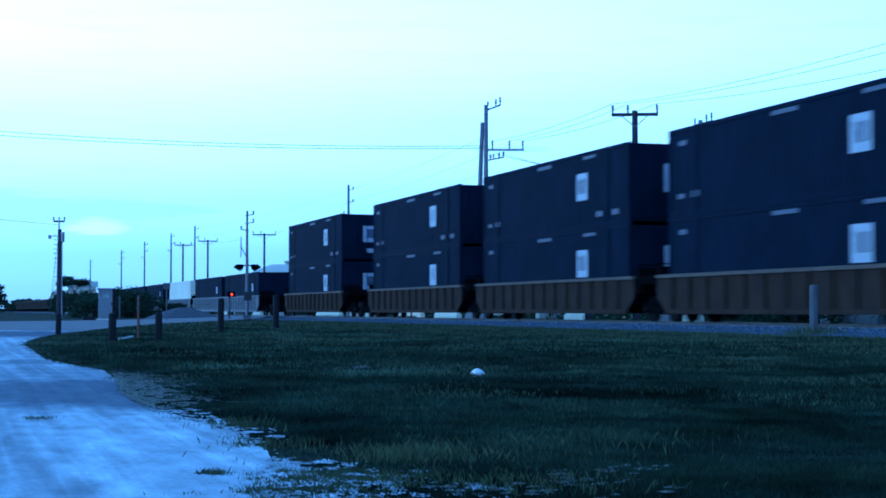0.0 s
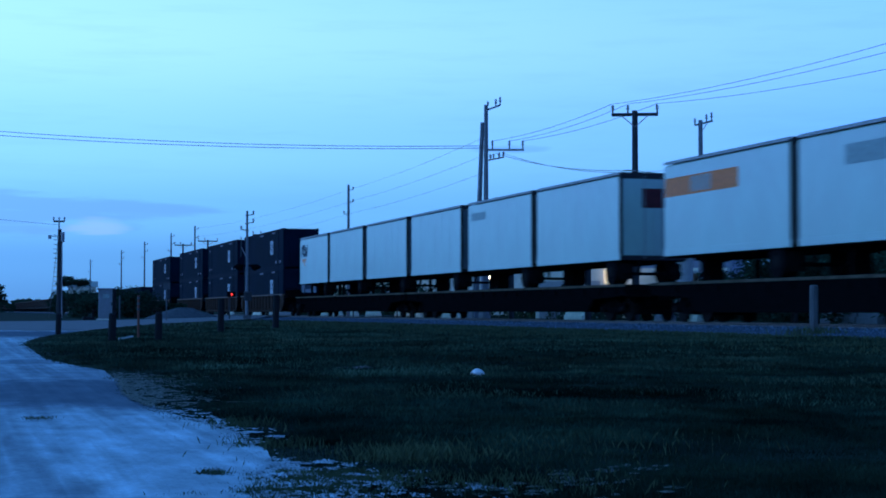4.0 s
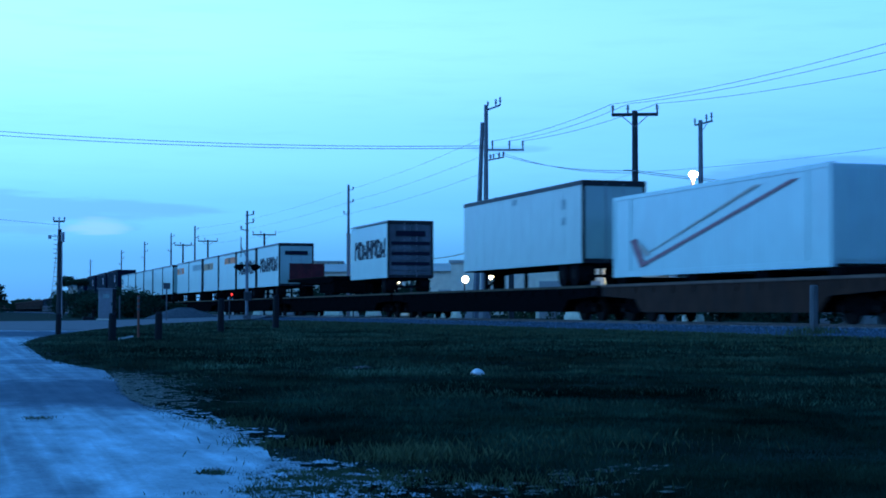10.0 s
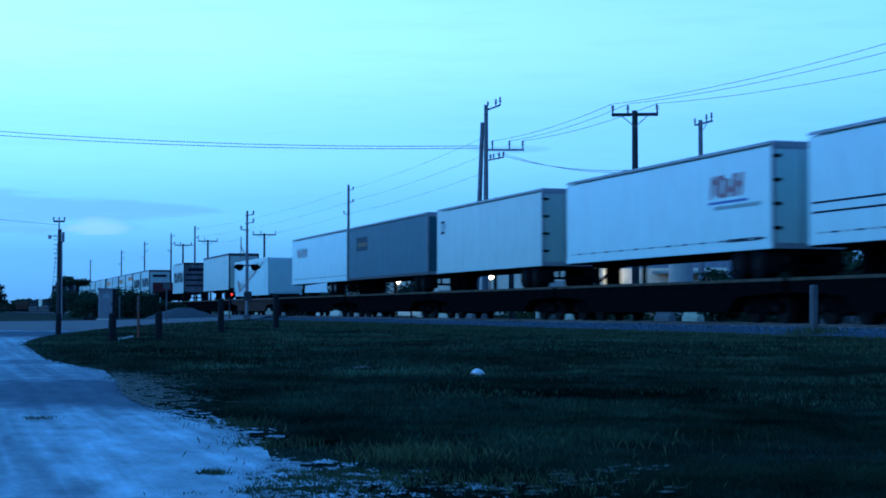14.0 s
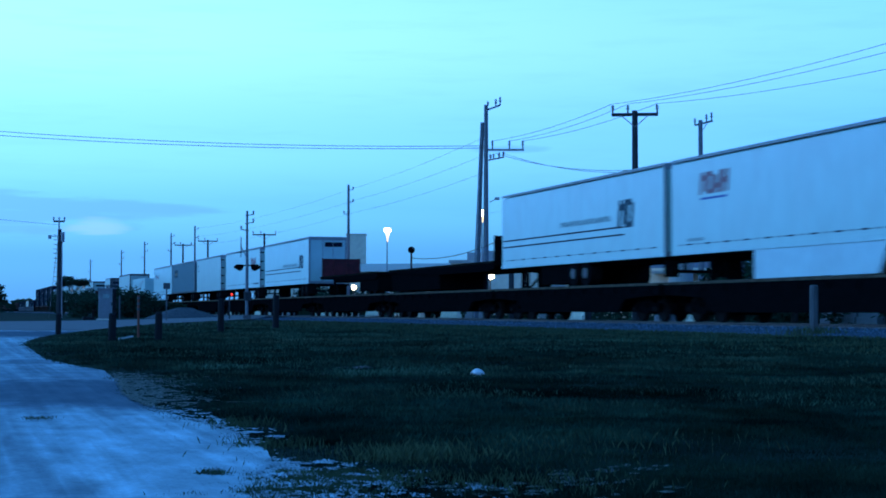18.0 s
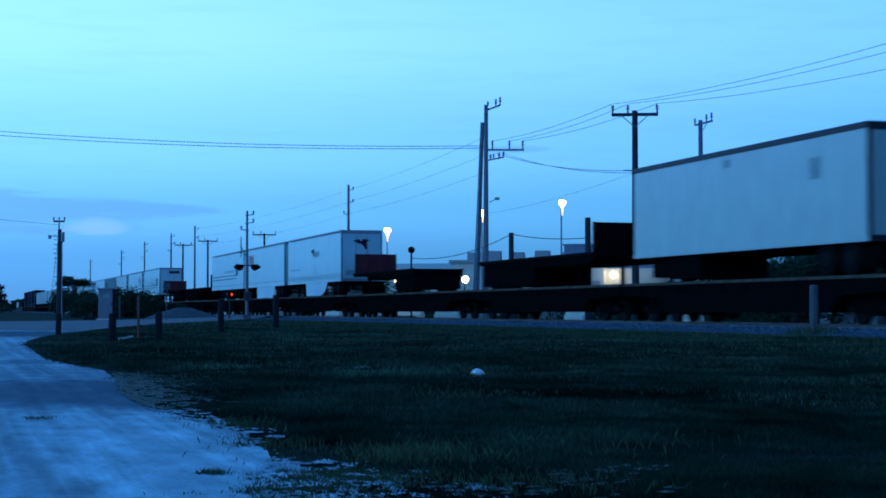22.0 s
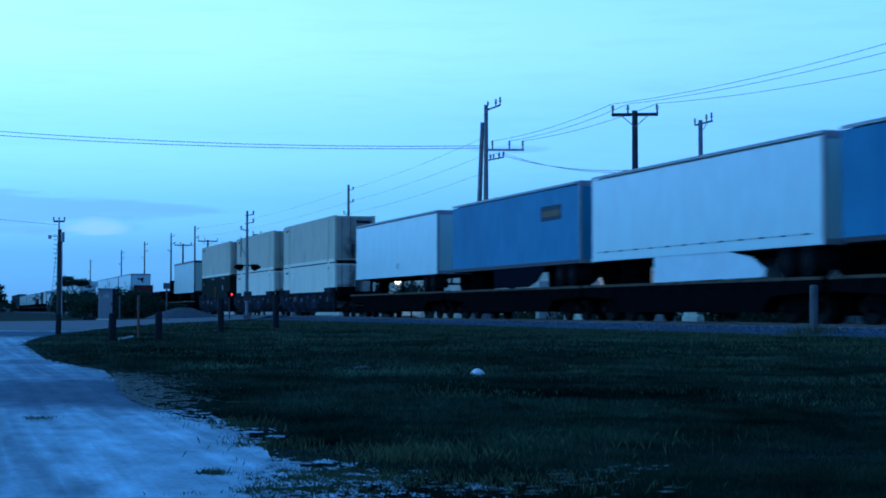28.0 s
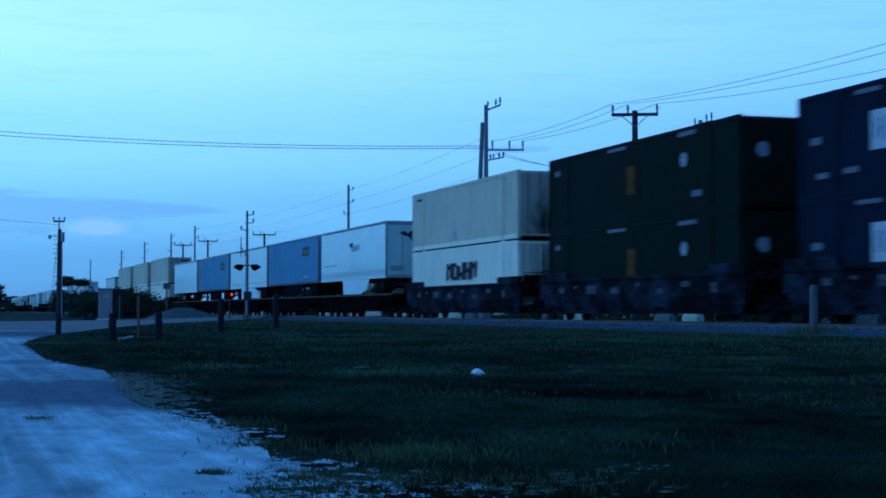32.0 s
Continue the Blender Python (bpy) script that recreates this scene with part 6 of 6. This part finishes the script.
def crown(rng, n, rx, ry, rz, size, lumps=7, ragged=.35, thin=1.0):
    """Loose crown of small leaves in several lumps with gaps."""
    cs = [Vector((rng.uniform(-.75, .75) * rx, rng.uniform(-.75, .75) * ry, rng.uniform(-.6, .75) * rz)) for _ in range(lumps)]
    rs = [rng.uniform(.28, .5) for _ in range(lumps)]
    verts, faces = [], []
    for _ in range(n):
        i = rng.randrange(lumps)
        d = Vector((rng.gauss(0, 1), rng.gauss(0, 1), rng.gauss(0, 1))).normalized() * (rs[i] * rng.uniform(.35, 1 + ragged))
        p = cs[i] + Vector((d.x * rx, d.y * ry, d.z * rz))
        a = Vector((rng.gauss(0, 1), rng.gauss(0, 1), rng.gauss(0, .6))).normalized() * size * rng.uniform(.6, 1.5)
        b = a.orthogonal().normalized() * size * rng.uniform(.25, .5) * thin
        k = len(verts)
        verts += [p - a, p + b, p + a, p - b]
        faces.append((k, k + 1, k + 2, k + 3))
    return verts, faces


def tree(name, x, y, base, hgt, rx, ry, rz, label, seed, n=1500, size=.22, category="tree", lumps=7, limbs=5, thin=1.0):
    rng = random.Random(seed)
    e = tagged(root(name, x, y, 0), label, category, "trees and bushes")
    bm = bmesh.new()
    if hgt - rz > .5:
        rod(bm, (0, 0, -.1), (.1, 0, base), .14, .09, 8)
        for i in range(limbs):
            a = i * math.tau / limbs + rng.random()
            rod(bm, (.1 * rng.random(), 0, base * rng.uniform(.7, 1)), (math.cos(a) * rx * .6, math.sin(a) * ry * .6, hgt - rz * rng.uniform(.4, 1.1)), .06, .025, 6)
    else:
        for i in range(limbs):
            a = i * math.tau / limbs + rng.random()
            rod(bm, (0, 0, -.05), (math.cos(a) * rx * .6, math.sin(a) * ry * .6, hgt * .8), .04, .015, 5)
    part("trunk" if category == "tree" else "stems", bm, M_BARK, e)
    v, f = crown(rng, n, rx, ry, rz, size, lumps, .35 if thin == 1.0 else .9, thin)
    me = bpy.data.meshes.new("crown")
    me.from_pydata(v, [], f)
    me.materials.append(M_LEAF)
    o = new("crown", me)
    o.parent = e
    o.location = (0, 0, hgt - rz)


def feathery_tree(x, y, hgt, rx, ry, rz, seed, twigs=80, label="dark spreading tree with feathery twigs behind the railway"):
    """A low tree whose leafy twigs stick out of the crown in all directions."""
    rng = random.Random(seed)
    e = tagged(root("tree", x, y, 0), label, "tree", "trees and bushes")
    bm = bmesh.new()
    rod(bm, (0, 0, -.1), (.1, 0, hgt - rz * 1.6), .16, .1, 8)
    verts, faces = [], []
    mid = Vector((0, 0, hgt - rz))

    def sprig(p, d, size):
        b = d.orthogonal().normalized() * size * .22
        k = len(verts)
        verts.extend((p - d * size * .1, p + d * size * .5 + b, p + d * size, p + d * size * .5 - b))
        faces.append((k, k + 1, k + 2, k + 3))
    for i in range(twigs):
        a = rng.uniform(0, math.tau)
        up = rng.uniform(-.25, 1.0)
        out = Vector((math.cos(a) * rx, math.sin(a) * ry, 0)) * rng.uniform(.35, 1.0)
        tip = mid + out + Vector((0, 0, rz * up * math.sqrt(max(.15, 1 - (out.x / rx) ** 2 * .7)) * rng.uniform(.8, 1.1)))
        start = mid + (tip - mid) * .35 + Vector((0, 0, -.2 * rz))
        d = (tip - start)
        if i % 4 == 0:
            rod(bm, (.1, 0, hgt - rz * 1.7), start, .05, .03, 5)
            rod(bm, start, tip, .025, .01, 4)
        n = int(46 * d.length / 1.2) + 14
        for j in range(n):
            u = rng.uniform(.1, 1.0)
            p = start + d * u + Vector((rng.gauss(0, .09), rng.gauss(0, .09), rng.gauss(0, .07))) * (1.25 - u)
            w = (d.normalized() * .9 + Vector((rng.gauss(0, .55), rng.gauss(0, .55), rng.gauss(0, .45)))).normalized()
            sprig(p, w, rng.uniform(.14, .3))
    for j in range(twigs * 60):
        v = Vector((rng.gauss(0, .36) * rx, rng.gauss(0, .36) * ry, rng.gauss(-.25, .3) * rz))
        w = Vector((rng.gauss(0, 1), rng.gauss(0, 1), rng.gauss(0, .7))).normalized()
        sprig(mid + v, w, rng.uniform(.14, .28))
    part("trunk", bm, M_BARK, e)
    me = bpy.data.meshes.new("crown")
    me.from_pydata(verts, [], faces)
    me.materials.append(M_LEAF)
    o = new("crown", me)
    o.parent = e


feathery_tree(44.75, 84.5, 5.35, 1.55, 1.3, 1.0, 1, 70)
feathery_tree(44.95, 77.1, 5.85, 2.3, 1.8, 1.5, 2, 130)
feathery_tree(45.5, 70.5, 4.5, 1.9, 1.7, 1.4, 3, 120, "dark dense tree behind the railway")
tree("bush", 34, 60.5, .6, 3.0, 1.7, 1.6, 1.6, "dark bush beyond the ballast", 5, 1200, .16, "bush")
tree("bush", 37, 66, .6, 3.2, 2.2, 1.8, 1.7, "dark bush beyond the ballast", 6, 1500, .16, "bush")
tree("bush", 36, 54, .6, 2.6, 2.0, 1.8, 1.4, "dark bush beyond the ballast", 7, 1300, .16, "bush")
tree("bush", 41, 72, .6, 2.6, 2.6, 1.8, 1.5, "dark bush beyond the ballast", 8, 1300, .16, "bush")
for i, (x, y, hgt, r) in enumerate(((36, 47, 3.0, 2.0), (37, 51, 2.9, 2.0), (38, 62, 3.4, 2.0), (40, 68.5, 3.0, 2.0), (36, 71.5, 2.6, 1.6), 
                                     (42, 147, 3.4, 2.6), (42, 153, 3.5, 2.6), (43, 172, 3.6, 3.0), (43, 180, 3.6, 3.0), (44, 196, 3.8, 3.2), (44, 204, 3.8, 3.2), (45, 222, 4, 3.4), (45, 240, 4.2, 3.6))):
    tree("bush", x, y, .5, hgt, r, r, hgt * .55, "dark dense bush beyond the track", 60 + i, 1300, .2, "bush")
for i, (x, y, hgt, r) in enumerate(((40.5, 66, 3.0, 1.8), (42.5, 74.5, 3.2, 1.9), (39.5, 60.5, 3.0, 1.8), (43.5, 80.5, 3.1, 1.6), (38.5, 56, 2.9, 1.7), (42.0, 70, 3.0, 1.7), (44.0, 85.5, 2.6, 1.2))):
    tree("bush", x, y, .5, hgt, r, r, hgt * .55, "dense dark bush at the foot of the trees", 90 + i, 5200, .15, "bush", lumps=16)
tree("bush", 44.6, 96, .5, 2.9, 1.1, 1.0, 1.3, "dark bush beside the warehouse", 9, 900, .16, "bush")
tree("tree", 15.8, 226, 3.4, 5.1, 2.2, 1.8, .7, "flat-topped dark tree beside the line", 11, 1200, .28)
tree("bush", 14.6, 228, .6, 3.3, 1.5, 1.4, 1.6, "dark bush under the flat-topped tree", 12, 900, .2, "bush")
for i, (x, y, hgt, r) in enumerate(((10.4, 128, 2.0, 1.9), (12.4, 130, 2.3, 2.0), (14.4, 133, 2.1, 1.9), (11.6, 136, 2.5, 2.2), (15.9, 135, 1.5, 1.6), (13.3, 140, 2.6, 1.7), (9.8, 140, 2.3, 1.9), (16.9, 134, 1.1, 1.3), (11.2, 145, 2.5, 2.2), (13.8, 129, 1.5, 1.5))):
    tree("bush", x, y, .5, hgt, r, r, hgt * .55, "dense dark bush beside the crossing road", 20 + i, 1300, .14, "bush")
tree("bush", 13.2, 138, .5, 2.5, .9, .9, 1.1, "rounded dark bush rising over the hedge", 31, 900, .14, "bush")
for i, (x, y, hgt, r) in enumerate(((-12, 520, 7, 4), (-4, 560, 6.5, 3.5), (3, 540, 7, 4), (12, 600, 10, 6), (-30, 640, 10, 7))):
    tree("tree", x, y, hgt * .5, hgt, r, r, hgt * .35, "far dark tree on the horizon", 40 + i, 700, .7)


def low_scrub():
    """Knee-high scrub along the far side of the track, with gaps at the barriers."""
    rng = random.Random(18)
    verts, faces = [], []
    for _ in range(16000):
        y = rng.uniform(40, 230)
        x = 42.0 + .012 * (y - 40) + rng.gauss(0, .5)
        if noise.noise((y * .22, 6.0, 0)) < -.22:
            continue
        p = Vector((x, y, rng.random() ** 1.3 * (.9 + .5 * noise.noise((y * .3, 2.0, 0)))))
        s = rng.uniform(.08, .2)
        a = Vector((rng.gauss(0, 1), rng.gauss(0, 1), rng.gauss(0, .6))).normalized() * s
        b = a.orthogonal().normalized() * s * .6
        k = len(verts)
        verts += [p - a, p + b, p + a, p - b]
        faces.append((k, k + 1, k + 2, k + 3))
    tagged(mesh_from("low_scrub", verts, faces, M_LEAF), "knee-high dark scrub beyond the track", "scrub", kind="stuff")


low_scrub()


def far_woods():
    rng = random.Random(8)
    verts, faces = [], []
    for i in range(9000):
        a = rng.uniform(-.75, 1.1)
        d = rng.uniform(620, 760)
        hz = 3.5 + 2.5 * noise.noise((a * 14, 0, 0)) + 1.5 * noise.noise((a * 50, 3, 0))
        p = Vector((math.sin(a) * d, math.cos(a) * d, rng.uniform(0, max(hz, 1.0))))
        s = rng.uniform(.6, 1.5)
        k = len(verts)
        verts += [p + Vector((-s * 1.4, 0, 0)), p + Vector((0, 0, -s * .7)), p + Vector((s * 1.4, .3, 0)), p + Vector((0, 0, s * .7))]
        faces.append((k, k + 1, k + 2, k + 3))
    tagged(mesh_from("far_woods", verts, faces, M_LEAF), "low dark line of trees on the horizon", "woods", kind="stuff")


far_woods()


def build_grass():
    rng = np.random.default_rng(5)
    verts, faces = [], []

    def blades(x, y, hgt, wid):
        n = len(x)
        a = rng.uniform(0, math.tau, n)
        lean = rng.uniform(.1, .7, n) * hgt
        la = rng.uniform(0, math.tau, n)
        dx, dy = np.cos(a) * wid, np.sin(a) * wid
        k = len(verts)
        v = np.stack([np.stack([x - dx, y - dy, np.zeros(n)], 1), np.stack([x + dx, y + dy, np.zeros(n)], 1),
                      np.stack([x + dx * .7 + np.cos(la) * lean * .35, y + dy * .7 + np.sin(la) * lean * .35, hgt * .6], 1),
                      np.stack([x + np.cos(la) * lean, y + np.sin(la) * lean, hgt], 1)], 1).reshape(-1, 3)
        verts.extend(map(tuple, v))
        for i in range(n):
            q = k + 4 * i
            faces.append((q, q + 1, q + 2, q + 3))

    def keep(x, y):
        e = np.array([edge_x(v) for v in y])
        return (x > e - .12 + .35 * rng.random(len(x)) ** 2) & (x < TRACK_X - 5.7 + rng.uniform(-.5, .3, len(x))) & (x < y * .68 + .6)

    def layer(n, y0, y1, h0, h1, w, limit, taper=1.0):
        y = y0 + (y1 - y0) * rng.random(n) ** taper
        x = rng.random(n) * (y * .68 + .6)
        lump = np.array([noise.noise((a * .8, b * .8, 0)) + .5 * noise.noise((a * 3, b * 3, 4)) for a, b in zip(x, y)])
        ok = keep(x, y) & (lump > limit + .35 * rng.random(n))
        x, y, lump = x[ok], y[ok], lump[ok]
        gap = np.clip((x - np.array([edge_x(v) for v in y])) / .6, .3, 1.0)
        blades(x, y, rng.uniform(h0, h1, len(x)) * (1 + .7 * lump) * gap, w * rng.uniform(.6, 1.3, len(x)))

    for n, y0, y1, h0, h1, w in ((260000, 4.4, 17, .010, .034, .0018), (200000, 7, 30, .015, .045, .0042), (50000, 18, 60, .025, .06, .014)):
        layer(n, y0, y1, h0, h1, w, -1.0, 1.6)
    tagged(mesh_from("grass", verts, faces, M_GRASS), "rough dark green grass verge", "grass", kind="stuff")
    # drier, paler turf that thickens towards the track
    verts.clear()
    faces.clear()
    for n, y0, y1, h0, h1, w, limit in ((60000, 8, 20, .02, .045, .004, -.05), (100000, 14, 36, .02, .055, .0075, -.3), (90000, 26, 60, .025, .065, .013, -.6), (16000, 50, 104, .04, .10, .04, -1)):
        layer(n, y0, y1, h0, h1, w, limit)
    tagged(mesh_from("dry_grass", verts, faces, M_DRYGRASS), "paler dry grass thickening towards the railway", "grass", kind="stuff")
    # taller dry weeds at the ballast toe, along the lane and in tufts
    verts.clear()
    faces.clear()
    n = 5000
    y = 20 + 70 * rng.random(n)
    x = TRACK_X - 5.75 + rng.normal(0, .3, n)
    blades(x, y, rng.uniform(.02, .09, n), .014 * rng.uniform(.6, 1.4, n))
    n = 16000
    y = 18 + 60 * rng.random(n) ** 1.2
    x = TRACK_X - 5.8 - 7 * rng.random(n) ** 1.6
    blades(x, y, rng.uniform(.03, .1, n), .010 * rng.uniform(.6, 1.4, n))
    for cx, cy, r, m, hh in ((.9, 5.8, .03, 200, .035), (.45, 9.0, .05, 260, .03), (1.55, 5.5, .1, 500, .035), (1.9, 5.2, .2, 800, .04), (1.75, 6.2, .12, 700, .07), (2.0, 6.4, .35, 700, .045), (2.6, 6.8, .45, 500, .05), (1.4, 7.0, .12, 240, .05),
                             (1.42, 8.2, .12, 220, .06), (19.2, 33.3, .35, 300, .25)):
        blades(cx + rng.normal(0, r, m), cy + rng.normal(0, r, m), rng.uniform(.3, 1.1, m) * hh, (.0022 if cy < 12 else .006) * rng.uniform(.6, 1.4, m))
    rt = random.Random(12)
    for _ in range(120):
        cy = 4.85 + .95 * rt.random()
        cx = edge_x(cy) + rt.gauss(.16, .15)
        m = rt.randrange(40, 120)
        r = rt.uniform(.012, .045)
        blades(cx + rng.normal(0, r * 1.4, m), cy + rng.normal(0, r, m), rng.uniform(.3, 1.1, m) * rt.uniform(.012, .03), .002 * rng.uniform(.6, 1.4, m))
    tagged(mesh_from("weeds", verts, faces, M_WEED), "taller dry weeds and tufts", "weeds", kind="stuff")
    # bare gravel that frays out into the grass in ragged islands
    rr = random.Random(3)

    def frayed(name, y0, y1, dx, dy, reach, least, fall, fine, z, m, label, kind):
        """Small facets of bare ground kept where a two-scale pattern stands above a level that rises away from the lane."""
        vs, fs = [], []
        for j in range(int((y1 - y0) / dy)):
            y = y0 + j * dy
            e, fade = edge_x(y) - .02, min(1.0, 4 * (y - y0) / (y1 - y0), 4 * (y1 - y) / (y1 - y0))
            far = reach(y)
            for i in range(int(far / dx)):
                x = e + i * dx
                v = noise.noise((x * fine, y * fine * .6, 1.0)) + .6 * noise.noise((x * fine * 3.1, y * fine * 1.9, 8.0)) + .3 * noise.noise((x * fine * 9, y * fine * 5, 3.0))
                if v * fade + fade - 1 < least + fall * i * dx / far:
                    continue
                k = len(vs)
                for u, w in ((0, 0), (1.1, 0), (1.1, 1.1), (0, 1.1)):
                    vs.append((x + (u + rr.uniform(-.3, .3)) * dx, y + (w + rr.uniform(-.3, .3)) * dy, z + rr.uniform(0, .004)))
                fs.append((k, k + 1, k + 2, k + 3))
        tagged(mesh_from(name, vs, fs, m), label, kind, kind="stuff")

    frayed("gravel_patches", 4.3, 6.7, .0065, .014, lambda y: 1.25 - .45 * (y - 4.3), -.32, .8, 11.0, .008, M_GRAVEL, "pale gravel patches showing through the grass edge", "gravel")
    frayed("gravel_fringe", 6.2, 10.8, .009, .03, lambda y: .24, -.2, .8, 12.0, .008, M_GRAVEL, "ragged pale gravel fringe of the lane", "gravel")
    frayed("sandy_fringe", 8.6, 16.5, .014, .05, lambda y: .95, -.35, .95, 9.0, .009, M_BARE, "thin sandy ground where the grass is sparse", "soil")
    verts, faces = [], []
    for cx, cy, r, m in ((2.33, 5.56, .09, 10), (2.52, 5.65, .08, 6), (2.08, 5.17, .16, 14), (1.65, 5.02, .16, 16), (1.9, 4.95, .2, 12), (4.06, 16.2, .14, 10), (3.33, 14.5, .1, 6)):
        for _ in range(m):
            xx, yy, s = cx + rr.gauss(0, r), cy + rr.gauss(0, r * .8), rr.uniform(.01, .045) * (1 + .08 * (cy - 5))
            k = len(verts)
            verts.append((xx, yy, .014))
            for j in range(8):
                a = j * math.tau / 8
                q = s * rr.uniform(.5, 1.2)
                verts.append((xx + math.cos(a) * q * 1.2, yy + math.sin(a) * q, .008))
            faces += [(k, k + 1 + j, k + 1 + (j + 1) % 8) for j in range(8)]
    tagged(mesh_from("bare_patches", verts, faces, M_BARE), "dull sandy bare patches in the grass", "soil", kind="stuff")
    verts, faces = [], []
    for _ in range(500):
        yy = 4.8 + 4 * rr.random() ** 1.8
        xx = rr.uniform(.02 * yy, edge_x(yy) + .04)
        s = rr.uniform(.003, .008) * (1 + yy * .05)
        k = len(verts)
        zb = .006 + .012 * (noise.noise((xx * 0.7, yy * 0.5, 2)) + 0.6)
        for q in ((1, 0, 0), (-.5, .8, 0), (-.5, -.8, 0), (0, 0, 1)):
            verts.append((xx + q[0] * s * rr.uniform(.6, 1.3), yy + q[1] * s * rr.uniform(.6, 1.3), max(zb, .006) - .002 + q[2] * s * rr.uniform(.3, .7)))
        faces += [(k, k + 1, k + 3), (k + 1, k + 2, k + 3), (k + 2, k, k + 3)]
    tagged(mesh_from("pebbles", verts, faces, M_GRAVEL), "small loose pebbles on the lane", "pebbles", kind="stuff")


build_grass()


def motions():
    for ob, c, z in MOVERS:
        walk(ob, [(0.0, pose(TRACK_X, c, RAIL_Z + z)), (32.0, pose(TRACK_X, c + SPEED * 32.0, RAIL_Z + z))])


motions()
